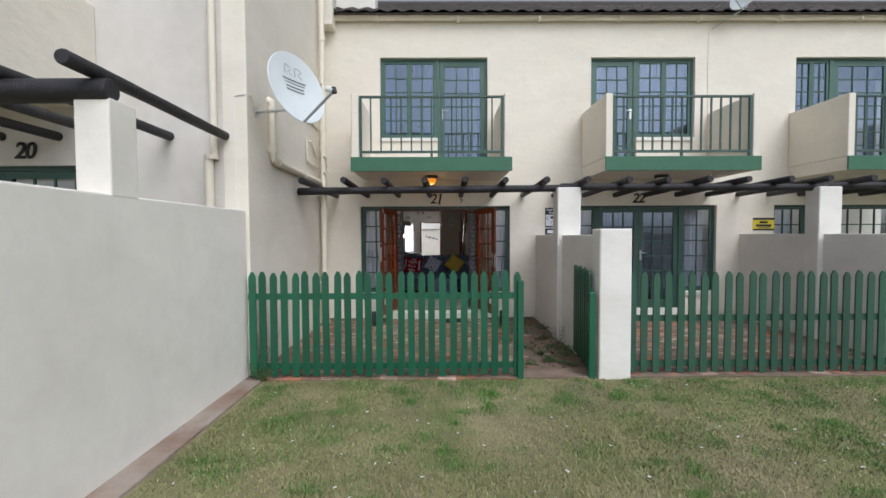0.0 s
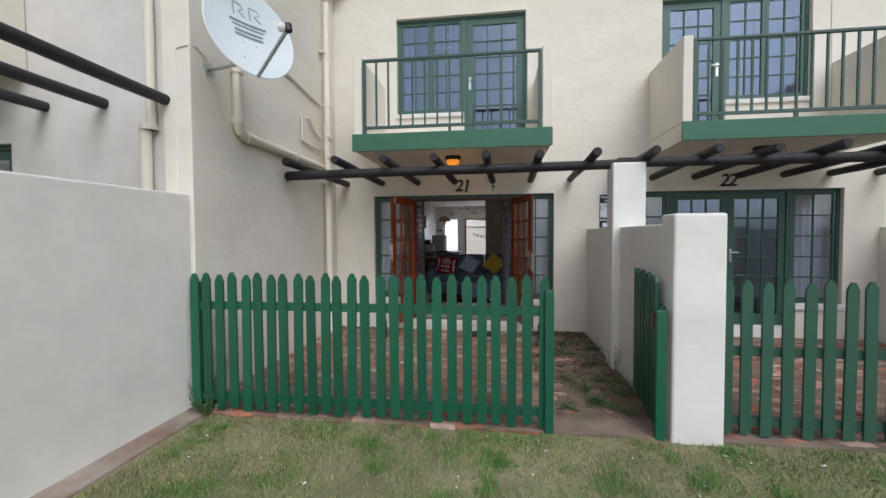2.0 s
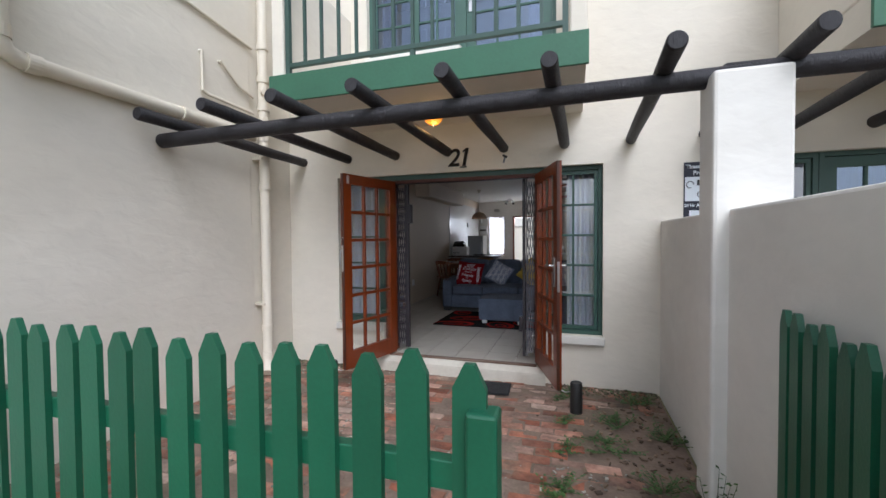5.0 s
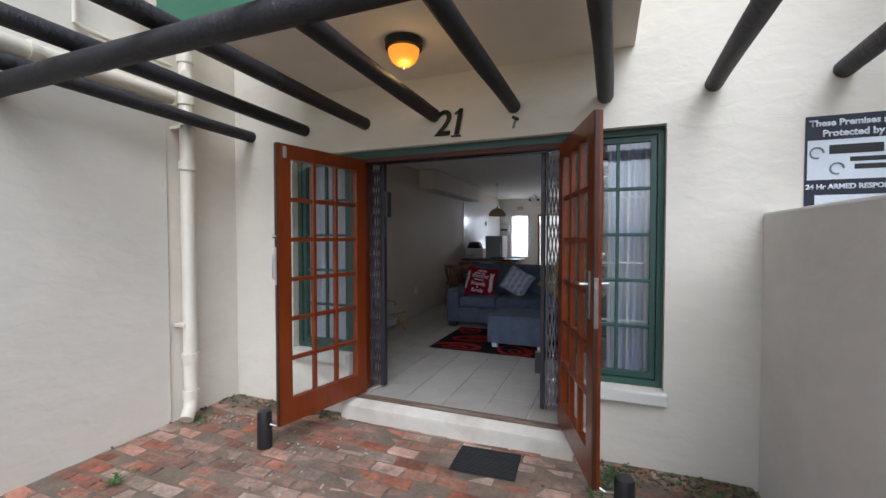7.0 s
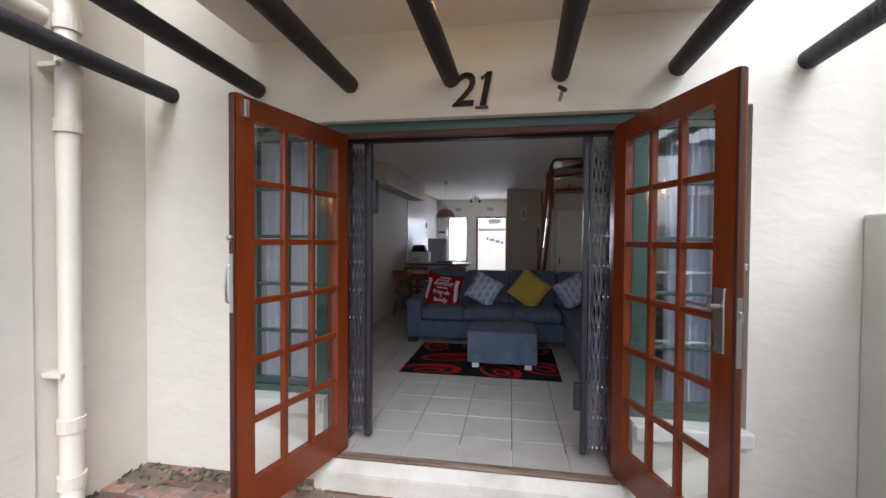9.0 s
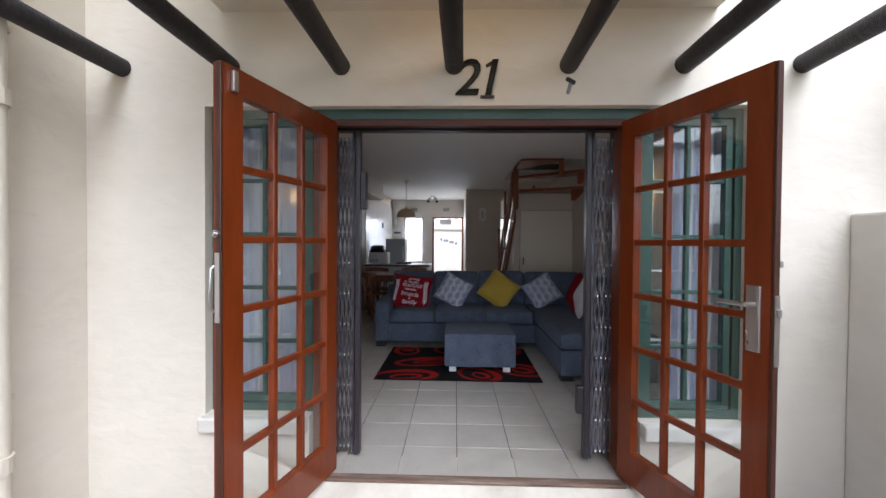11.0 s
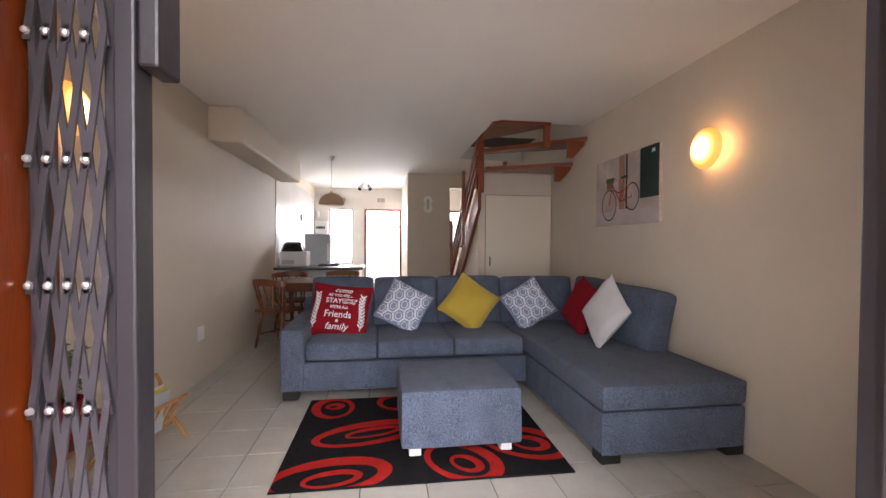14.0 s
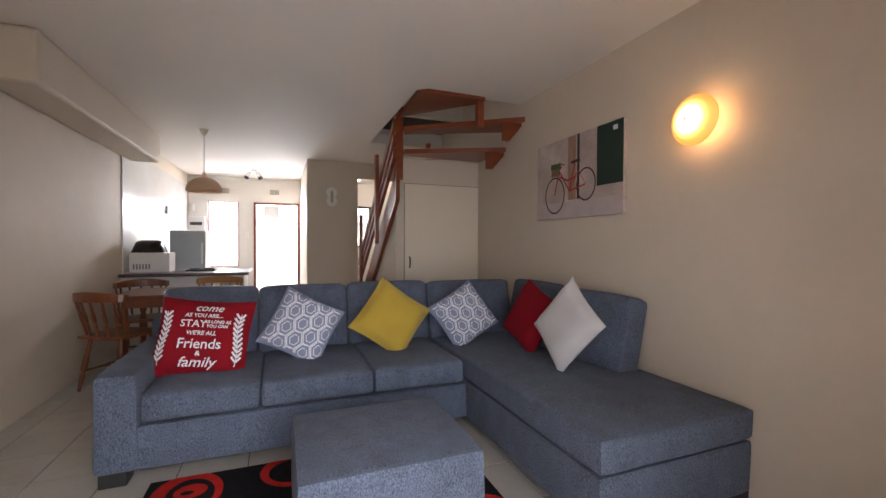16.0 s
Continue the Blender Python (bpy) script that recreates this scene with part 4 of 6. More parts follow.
def pillow_point(u, v, w, h, t, side):
    """A point of a scatter cushion; u, v from -1 to 1; it stands in the xz plane and faces -y."""
    edge = max(0.0, (1 - u ** 4) * (1 - v ** 4)) ** 0.55
    x = u * w / 2 * (1 - 0.07 * (1 - v * v) * abs(u) ** 3)
    z = v * h / 2 * (1 - 0.07 * (1 - u * u) * abs(v) ** 3)
    return Vector((x, -side * (t / 2 * edge + 0.004), z))


def pillow(w, h, t, n=14):
    bm = bmesh.new()
    grid = {}
    for s in (1, -1):
        for i in range(n + 1):
            for j in range(n + 1):
                rim = i in (0, n) or j in (0, n)
                key = (i, j, 0 if rim else s)
                if key not in grid:
                    u, v = 2 * i / n - 1, 2 * j / n - 1
                    p = pillow_point(u, v, w, h, t, s)
                    if rim:
                        p.y = 0
                    else:
                        p.y *= 1 + 0.12 * noise.noise(Vector((u * 1.7, v * 1.7, w * 9 + s)))
                    grid[key] = bm.verts.new(p)
    for s in (1, -1):
        for i in range(n):
            for j in range(n):
                q = [grid[a, b, 0 if a in (0, n) or b in (0, n) else s] for a, b in ((i, j), (i + 1, j), (i + 1, j + 1), (i, j + 1))]
                bm.faces.new(q if s > 0 else q[::-1])
    return bm


def ribbon(bm, pts, w, lift):
    """A flat printed line along points (x, z), laid on a surface given by lift(x, z)."""
    prev = None
    for k, (x, z) in enumerate(pts):
        a, b = pts[max(k - 1, 0)], pts[min(k + 1, len(pts) - 1)]
        d = Vector((b[0] - a[0], b[1] - a[1]))
        d = d.normalized() if d.length else Vector((1, 0))
        nx, nz = -d.y * w / 2, d.x * w / 2
        cur = [bm.verts.new(lift(x + nx, z + nz)), bm.verts.new(lift(x - nx, z - nz))]
        if prev:
            bm.faces.new((prev[0], prev[1], cur[1], cur[0]))
        prev = cur


def scatter(place, w, h, t, material, label, lean, yaw, spin, printer=None):
    base = pose(*place) @ pose(0, 0, 0, 0, 0, yaw) @ pose(0, 0, 0, lean, 0, 0) @ pose(0, 0, 0, 0, spin, 0)
    c = thing("scatter_cushion", base, label, "cushion", "scatter cushions on the sofa")
    part("cover", pillow(w, h, t), material, c, smooth=True)
    bm = bmesh.new()
    rim = [(-1, -1), (1, -1), (1, 1), (-1, 1), (-1, -1)]
    pts = []
    for (a, b), (e, f) in zip(rim, rim[1:]):
        for k in range(10):
            u, v = a + (e - a) * k / 10, b + (f - b) * k / 10
            p = pillow_point(u, v, w, h, t, 1)
            pts.append((p.x, 0, p.z))
    part("piping", tube(pts + [pts[0]], 0.004, 6), material, c)
    if printer:
        def lift(x, z):
            u, v = max(-0.97, min(0.97, 2 * x / w)), max(-0.97, min(0.97, 2 * z / h))
            p = pillow_point(u, v, w, h, t * 1.13, 1)
            return Vector((p.x, p.y - 0.003, p.z))
        printer(c, w, h, lift)
    return c


def hex_print(c, w, h, lift):
    bm = bmesh.new()
    px, pz = w / 5.0, h / 3.6
    lw = 0.0068
    for i in range(-5, 6):
        for j in range(-4, 5):
            cx, cz = i * px, j * pz + (pz / 2 if i % 2 else 0)
            for s, ww in ((0.62, lw), (0.36, lw * 0.8)):
                ring = [(cx + s * px * a, cz + s * pz * b) for a, b in ((0.45, 0.78), (0.98, 0), (0.45, -0.78), (-0.45, -0.78), (-0.98, 0), (-0.45, 0.78), (0.45, 0.78))]
                line = []
                for (x0, z0), (x1, z1) in zip(ring, ring[1:]):
                    line += [(x0 + (x1 - x0) * k / 3, z0 + (z1 - z0) * k / 3) for k in range(3)]
                line = [p for p in line if abs(p[0]) < w * 0.47 and abs(p[1]) < h * 0.47]
                if len(line) > 4:
                    run = [line[0]]
                    for p in line[1:]:
                        if abs(p[0] - run[-1][0]) + abs(p[1] - run[-1][1]) < px * 0.6:
                            run.append(p)
                        else:
                            if len(run) > 1:
                                ribbon(bm, run, ww, lift)
                            run = [p]
                    if len(run) > 1:
                        ribbon(bm, run, ww, lift)
    part("print", bm, PRINTWHITE, c, "white hexagon lattice print")


def words(body, size, shear=0.0, bold=0.0, spacing=1.0):
    cu = bpy.data.curves.new("words", "FONT")
    cu.body, cu.size, cu.shear, cu.offset, cu.space_character = body, size, shear, bold, spacing
    cu.align_x, cu.align_y = "CENTER", "CENTER"
    cu.resolution_u = 3
    ob = bpy.data.objects.new("words", cu)
    me = bpy.data.meshes.new_from_object(ob)
    bm = bmesh.new()
    bm.from_mesh(me)
    bpy.data.objects.remove(ob)
    bpy.data.curves.remove(cu)
    bpy.data.meshes.remove(me)
    return bm


def word_part(name, body, size, m, material, parent, thick=0.004, **more):
    """Letters in the xz plane that face -y, set at m."""
    bm = words(body, size, **more)
    bmesh.ops.solidify(bm, geom=bm.faces[:], thickness=-thick)
    return part(name, moved(bm, m @ pose(0, 0, 0, 90, 0, 0)), material, parent)


def saying_print(c, w, h, lift):
    for body, size, x, z, sh in (("come", 0.085, 0.02, 0.165, 0.3), ("AS YOU ARE....", 0.04, 0.0, 0.113, 0.15), ("STAY", 0.075, -0.055, 0.06, 0.0), ("AS LONG AS\nYOU CAN", 0.032, 0.085, 0.062, 0.1),
                             ("WE'RE ALL", 0.042, 0.0, 0.005, 0.1), ("Friends", 0.1, 0.0, -0.06, 0.0), ("&", 0.05, 0.0, -0.115, 0.0), ("family", 0.105, 0.0, -0.17, 0.25)):
        bm = words(body, size * 0.78, shear=sh, bold=0.0008)
        for v in bm.verts:
            v.co = lift(v.co.x + x * 0.9, v.co.y + z * 0.95 + 0.01)
        part("lettering", bm, PRINTWHITE, c)
    for s in (-1, 1):
        bm = bmesh.new()
        stem = [(s * (0.2 + 0.008 * math.sin(k * 0.6)), -0.17 + k * 0.028) for k in range(12)]
        ribbon(bm, stem, 0.005, lift)
        for k in range(2, 12):
            x, z = stem[k - 1]
            for q in (-1, 1):
                leaf = [(x, z), (x + q * 0.014, z + 0.014), (x + q * 0.026, z + 0.03)]
                ribbon(bm, leaf, 0.012, lift)
        part("leaf_print", bm, PRINTWHITE, c)


# ---- corner sofa ----
sofa = thing("corner_sofa", pose(0.25, 11.4, 0), "blue-grey woven corner sofa with a chaise and loose back cushions", "sofa")
S = pose(-0.25, -11.4, 0)


def sofa_part(name, sx, sy, sz, r, x, y, z, rx=0, rz=0, **more):
    return part(name, moved(soft_box(sx, sy, sz, r, **more), S @ pose(x, y, z, rx, 0, rz)), SOFA, sofa, smooth=True)


sofa_part("seat_base", 1.86, 0.92, 0.23, 0.022, -0.12, 11.47, 0.065)
sofa_part("chaise_base", 0.9, 2.04, 0.25, 0.02, 1.264, 10.83, 0.05)
sofa_part("arm", 0.195, 0.98, 0.495, 0.035, -1.085, 11.485, 0.065, top=0.012)
sofa_part("back_frame", 2.85, 0.18, 0.62, 0.05, 0.26, 12.02, 0.07)
sofa_part("side_back_frame", 0.14, 1.1, 0.56, 0.05, 1.65, 11.45, 0.07)
for x0, x1 in ((-0.985, -0.436), (-0.434, 0.189), (0.191, 0.775)):
    sofa_part("seat_cushion", x1 - x0, 0.86, 0.15, 0.03, (x0 + x1) / 2, 11.425, 0.303, top=0.016, front=0.01)
sofa_part("chaise_cushion", 0.905, 2.06, 0.15, 0.026, 1.262, 10.83, 0.303, top=0.014, front=0.008, n=12)
for k, (x0, x1) in enumerate(((-1.06, -0.48), (-0.475, 0.14), (0.145, 0.785), (0.79, 1.56))):
    sofa_part("back_cushion", x1 - x0, 0.17, 0.47, 0.036, (x0 + x1) / 2, 11.75 + 0.01 * math.sin(k * 4), 0.425 - 0.012 * math.sin(k * 3), rx=-14, rz=1.5 * math.sin(k * 2.3), front=0.05, top=0.012)
sofa_part("back_cushion", 0.66, 0.17, 0.47, 0.036, 1.56, 11.36, 0.43, rx=-10, rz=-90, front=0.04, top=0.012)
sofa_part("back_cushion", 0.7, 0.19, 0.46, 0.036, 1.53, 10.76, 0.435, rx=-13, rz=-84, front=0.05, top=0.012)
for x, y in ((-1.1, 11.07), (-1.1, 11.9), (0.88, 9.88), (1.66, 9.88), (0.55, 11.08)):
    part("foot", moved(box(x - 0.06, x + 0.06, y - 0.055, y + 0.055, 0.0, 0.075, 0.008), S), BLACK, sofa)

ottoman = thing("ottoman", pose(0.07, 10.32, 0), "square blue-grey woven ottoman on pale metal feet", "ottoman")
part("body", moved(soft_box(0.71, 0.63, 0.335, 0.022, top=0.01), pose(0, 0, 0.062)), SOFA, ottoman, smooth=True)
for sx in (-1, 1):
    for sy in (-1, 1):
        part("foot", box(sx * 0.27 - 0.035, sx * 0.27 + 0.035, sy * 0.24 - 0.035, sy * 0.24 + 0.035, 0, 0.07, 0.008), FEET, ottoman, "pale metal foot")

for spec in (
        ((-0.755, 11.36, 0.64), 0.51, 0.46, 0.15, REDCLOTH, "red cushion with white lettering and leaf sprigs", -20, -4, 6, saying_print),
        ((-0.2, 11.42, 0.66), 0.41, 0.40, 0.14, GREYCLOTH, "grey cushion with a white hexagon print", -20, 0, 29, hex_print),
        ((0.40, 11.43, 0.675), 0.43, 0.43, 0.15, YELLOWCLOTH, "mustard yellow cushion balanced on a corner", -18, 0, 37, None),
        ((0.97, 11.44, 0.66), 0.41, 0.40, 0.14, GREYCLOTH, "grey cushion with a white hexagon print by the corner", -20, -8, -32, hex_print),
        ((1.33, 11.08, 0.685), 0.40, 0.42, 0.14, REDCLOTH, "plain red cushion tucked behind a pale one", -18, -82, 22, None),
        ((1.27, 10.60, 0.72), 0.42, 0.42, 0.12, PALECLOTH, "pale grey cushion balanced on a corner", -17, -87, 36, None)):
    scatter(*spec)

# ---- rug with red rings ----
rug = thing("rug", pose(-0.145, 10.38, 0.0, 0, 0, -0.5), "black rug with red curved oval rings, under the ottoman", "rug")
RX, RY = 0.795, 0.6
part("ground_weave", box(-RX, RX, -RY, RY, 0.0, 0.011, 0.004), RUGBLACK, rug)


def rug_oval(cx, cy, a, b, turn, width, span=(0, 360)):
    bm = bmesh.new()
    n = 40
    prev = None
    ca, sa = math.cos(radians(turn)), math.sin(radians(turn))
    for k in range(n + 1):
        f = radians(span[0] + (span[1] - span[0]) * k / n)
        wv = width * (0.45 + 0.55 * (0.5 + 0.5 * math.cos(f - 0.8)))
        cur = []
        for q in (-wv / 2, wv / 2):
            x, y = (a + q) * math.cos(f), (b + q) * math.sin(f)
            X, Y = cx + ca * x - sa * y, cy + sa * x + ca * y
            cur.append(bm.verts.new((max(-RX + 0.004, min(RX - 0.004, X)), max(-RY + 0.004, min(RY - 0.004, Y)), 0.0135)))
        if prev:
            bm.faces.new((prev[0], cur[0], cur[1], prev[1]))
        prev = cur
    bmesh.ops.remove_doubles(bm, verts=bm.verts[:], dist=0.0005)
    bmesh.ops.recalc_face_normals(bm, faces=bm.faces[:])
    part("red_ring", bm, RUGRED, rug, "red pile")


for o in ((-0.6, 0.42, 0.17, 0.13, 100, 0.07), (-0.6, 0.44, 0.05, 0.04, 0, 0.06), (-0.33, -0.02, 0.33, 0.13, 14, 0.09), (-0.3, -0.01, 0.17, 0.05, 14, 0.05),
          (-0.52, -0.5, 0.3, 0.15, 10, 0.09), (-0.5, -0.52, 0.14, 0.06, 10, 0.05), (0.2, -0.42, 0.22, 0.16, -50, 0.08), (0.22, -0.45, 0.09, 0.06, -50, 0.05),
          (0.62, -0.25, 0.26, 0.17, -30, 0.08), (0.65, -0.27, 0.1, 0.07, -30, 0.06), (-0.12, 0.48, 0.15, 0.14, 0, 0.08), (0.5, 0.38, 0.24, 0.15, 30, 0.08)):
    rug_oval(*o)


# ---- dining corner ----
def turned_leg(p0, p1, r, material, parent, name="leg"):
    a, b = Vector(p0), Vector(p1)
    L = (b - a).length
    prof = [(r * 0.6, 0), (r * 0.8, L * 0.12), (r * 1.0, L * 0.3), (r * 0.7, L * 0.36), (r * 1.1, L * 0.42), (r * 1.15, L * 0.6), (r * 0.75, L * 0.72), (r * 1.05, L * 0.77), (r * 0.8, L * 0.84), (r * 0.8, L)]
    m = Matrix.Translation(a) @ (b - a).to_track_quat("Z", "Y").to_matrix().to_4x4()
    return part(name, moved(turned(prof, 10), m), material, parent, smooth=True)


def captains_chair(m, material, label):
    c = thing("dining_chair", m, label, "chair", "chairs round the dining table")
    part("seat", moved(soft_box(0.42, 0.4, 0.035, 0.016, n=6), pose(0, 0, 0.42)), material, c, smooth=True)
    for sx in (-1, 1):
        for sy in (-1, 1):
            turned_leg((sx * 0.2, sy * 0.19, 0), (sx * 0.14, sy * 0.14, 0.425), 0.019, material, c)
    for sx in (-1, 1):
        part("stretcher", rod((sx * 0.175, -0.17, 0.16), (sx * 0.175, 0.17, 0.16), 0.01, n=8), material, c)
    part("stretcher", rod((-0.17, 0, 0.16), (0.17, 0, 0.16), 0.01, n=8), material, c)
    arc = [(0.21 * math.sin(a), 0.12 + 0.1 * math.cos(a), 0.0) for a in [radians(-78 + 26 * k) for k in range(7)]]
    for k, (x, y, z) in enumerate(arc):
        turned_leg((x * 0.88, y - 0.02, 0.45), (x * 1.05, y + 0.05, 0.74), 0.013, material, c, "spindle")
    bm = bmesh.new()
    rings = []
    for a in [radians(-90 + 15 * k) for k in range(13)]:
        x, y = 0.225 * math.sin(a), 0.17 + 0.1 * math.cos(a)
        nx, ny = math.sin(a), math.cos(a)
        hgt = 0.055 + 0.025 * math.cos(a) ** 2
        rings.append([bm.verts.new((x + q * nx, y + q * ny, z)) for q, z in ((-0.012, 0.735), (0.014, 0.735), (0.014, 0.735 + hgt), (-0.012, 0.735 + hgt))])
    for a, b in zip(rings, rings[1:]):
        for k in range(4):
            bm.faces.new((a[k], a[(k + 1) % 4], b[(k + 1) % 4], b[k]))
    bm.faces.new(rings[0][::-1])
    bm.faces.new(rings[-1])
    bmesh.ops.recalc_face_normals(bm, faces=bm.faces[:])
    part("top_rail", bm, material, c)
    return c


chair = captains_chair(pose(-1.58, 12.78, 0, 0, 0, 150), BROWNWOOD, "brown turned-spindle dining chair beside the wall")
copy_thing(chair, pose(-1.62, 13.55, 0, 0, 0, 20))
captains_chair(pose(-0.98, 13.75, 0, 0, 0, 0), PINEWOOD, "honey pine spindle dining chair at the counter")
table = thing("dining_table", pose(-1.2, 13.15, 0), "brown wooden dining table with turned legs", "table")
part("tabletop", moved(soft_box(0.95, 0.72, 0.035, 0.015, n=6), pose(0, 0, 0.715)), BROWNWOOD, table, smooth=True)
part("apron", pierced("x", -0.4, 0.4, 0.63, 0.714, -0.28, -0.26, []), BROWNWOOD, table)
part("apron", pierced("x", -0.4, 0.4, 0.63, 0.714, 0.26, 0.28, []), BROWNWOOD, table)
for sx in (-1, 1):
    for sy in (-1, 1):
        turned_leg((sx * 0.39, sy * 0.26, 0), (sx * 0.39, sy * 0.26, 0.714), 0.03, BROWNWOOD, table)

# ---- kitchen ----
counter = thing("kitchen_counter", pose(-1.3, 14.45, 0), "white breakfast counter with a dark worktop", "counter")
part("body", box(-0.69, 0.55, -0.3, 0.3, 0.0, 0.81, 0.004), WHITE, counter)
part("worktop", box(-0.69, 0.61, -0.4, 0.34, 0.812, 0.85, 0.008), COUNTER, counter, "dark speckled worktop")
solid("kitchen_wall_tiles", box(XL + 0.001, XL + 0.012, 14.2, BY - 0.01, 0.0, 2.28), mat("white_glazed_tile", (0.78, 0.77, 0.74), 0.22, 0.03, 3, 30, 0.02), "glossy white tiled kitchen wall", "wall")
oven = thing("bread_maker", pose(-1.75, 14.42, 0.85), "white countertop oven with a rounded black lid", "oven")
part("body", moved(soft_box(0.4, 0.3, 0.232, 0.015, n=6), pose(0, 0, 0)), WHITE, oven, smooth=True)
bm = bmesh.new()
rings = []
for q in range(11):
    f = -1 + 0.2 * q
    bulge = (1 - 0.9 * abs(f) ** 6) ** 0.5
    rings.append([bm.verts.new((0.16 * f - 0.03, 0.145 * math.cos(a) * (0.6 + 0.4 * bulge), 0.232 + 0.15 * bulge * math.sin(a))) for a in [radians(180 * k / 12) for k in range(13)]])
for ra, rb in zip(rings, rings[1:]):
    for k in range(12):
        bm.faces.new((ra[k], ra[k + 1], rb[k + 1], rb[k]))
bm.faces.new(rings[0])
bm.faces.new(rings[-1][::-1])
bmesh.ops.recalc_face_normals(bm, faces=bm.faces[:])
part("lid", bm, mat("gloss_black_plastic", (0.015, 0.015, 0.015), 0.15, 0.1, 4, 40, 0.0, spec=0.5), oven, "glossy black rounded lid", smooth=True)
for k in range(6):
    part("vent_slot", box(-0.16 + k * 0.03, -0.145 + k * 0.03, -0.153, -0.1495, 0.04, 0.1), GREYPRINT, oven)
fridge = thing("fridge", pose(-1.57, 15.45, 0), "grey-fronted upright fridge in the kitchen", "fridge")
part("body", box(-0.18, 0.25, -0.22, 0.3, 0.02, 1.37, 0.012), WHITE, fridge)
part("door", box(-0.18, 0.25, -0.25, -0.221, 0.03, 1.365, 0.01), GREYFRONT, fridge, "grey enamel door")
part("handle", box(0.2, 0.225, -0.275, -0.25, 0.9, 1.2, 0.005), WHITE, fridge)
for sx in (-0.14, 0.2):
    for sy in (-0.18, 0.24):
        part("foot", rod((sx, sy, 0), (sx, sy, 0.021), 0.02), BLACK, fridge)
hob = thing("hob", pose(-1.25, 14.5, 0.85), "low black two-plate hob on the counter", "hob")
part("tray", box(-0.16, 0.16, -0.12, 0.12, 0.0, 0.02, 0.006), BLACK, hob)
for x in (-0.08, 0.08):
    part("plate", turned([(0.06, 0.02), (0.06, 0.03), (0.05, 0.032)], 16, at=(x, 0, 0)), BLACK, hob)

# back wall fittings
backdoor = thing("door_7", label="open back doorway with a red wooden frame", category="door frame", kind="structure")
part("door_frame", pierced("x", -0.84, 0.04, 0.0, 2.01, BY - 0.02, BY + 0.08, [(-0.795, -0.005, 0.001, 1.965)]), REDWOOD, backdoor)
wk = thing("window_13", label="kitchen window with a net curtain and bars", category="window", kind="structure")
part("window_frame", pierced("x", -1.66, -1.11, 0.72, 2.01, BY + 0.04, BY + 0.1, [(-1.625, -1.145, 0.755, 1.975)]), REDWOOD, wk)
frame_bars(wk, -1.62, -1.15, 0.76, 1.97, BY + 0.14, 5, (1.0, 1.3, 1.6))
wb = thing("window_14", label="bathroom window with dark frame", category="window", kind="structure")
part("window_frame", pierced("x", 0.88, 1.55, 1.1, 2.01, BY + 0.04, BY + 0.1, [(0.92, 1.195, 1.14, 1.97), (1.235, 1.51, 1.14, 1.97)]), BLACK, wb)
VENTGREY = mat("brown_grey_vent", (0.3, 0.27, 0.23), 0.7, 0.1, 6, 60, 0.05)
for x, z in ((-0.45, 2.23), (-1.37, 2.22)):
    v = thing("air_vent", pose(x, BY, z), "grey louvred air vent on the kitchen wall", "vent", "kitchen wall vents")
    part("frame", pierced("x", -0.105, 0.105, -0.065, 0.065, -0.015, -0.001, [(-0.09, 0.09, -0.05, 0.05)]), CEIL, v)
    for k in range(5):
        part("slat", box(-0.09, 0.09, -0.012, -0.003, -0.047 + k * 0.02, -0.036 + k * 0.02), VENTGREY, v)
db = thing("distribution_board", pose(-1.84, BY, 1.55), "white electrical distribution board with dark breakers", "fuse box")
part("box", box(-0.15, 0.15, -0.08, -0.001, -0.13, 0.15, 0.012), WHITE, db)
part("cover", box(-0.13, 0.13, -0.086, -0.0805, -0.07, 0.11, 0.003, 1), WHITE, db)
for k in range(6):
    part("breaker", box(-0.1 + k * 0.034, -0.072 + k * 0.034, -0.096, -0.0865, -0.02, 0.04, 0.002, 1), BLACK, db, "black breaker switch")
sw = thing("light_switch", pose(-0.97, BY, 1.35), "small white light switch", "switch")
part("plate", box(-0.035, 0.035, -0.01, -0.001, -0.06, 0.06, 0.004), WHITE, sw)
part("rocker", box(-0.012, 0.012, -0.014, -0.0105, -0.02, 0.02), WHITE, sw)
tap = thing("wall_geyser", pose(-1.91, BY, 1.86), "small white wall fitting in the kitchen corner", "fitting")
part("body", rod((0, -0.06, -0.06), (0, -0.06, 0.08), 0.045, n=16), WHITE, tap)
part("bracket", box(-0.02, 0.02, -0.06, -0.001, -0.03, 0.03), WHITE, tap)
sk = thing("wall_socket", pose(XL + 0.012, 16.1, 1.7), "small grey wall box on the tiles", "socket")
part("plate", box(0.001, 0.03, -0.05, 0.05, -0.06, 0.06, 0.005), GREYFRONT, sk)
curtain("net_curtain", -1.64, -1.13, 0.74, 2.0, BY + 0.02, "thin white net curtain in the kitchen window", 8, 0.008, NET)

pend = thing("pendant_lamp", pose(-1.15, 14.0, CZ), "cream dome pendant lamp over the counter", "lamp")
part("ceiling_rose", turned([(0.012, -0.07), (0.03, -0.05), (0.05, 0.0)], 16), PIPE, pend)
part("cord", rod((0, 0, -0.53), (0, 0, -0.06), 0.005, n=6), WHITE, pend)
outer = [(0.185 * math.cos(radians(a_)), -0.71 + 0.165 * math.sin(radians(a_))) for a_ in range(0, 85, 7)]
prof = [(0.02, -0.53), (0.025, -0.545)] + outer[::-1] + [(0.18, -0.714)] + [(r_ * 0.965, z_ - 0.006) for r_, z_ in outer] + [(0.01, -0.558)]
SHADE = mat("salmon_shade", (0.78, 0.58, 0.42), 0.5, 0.05, 4, 60, 0.02)
sn, sl = SHADE.node_tree.nodes, SHADE.node_tree.links
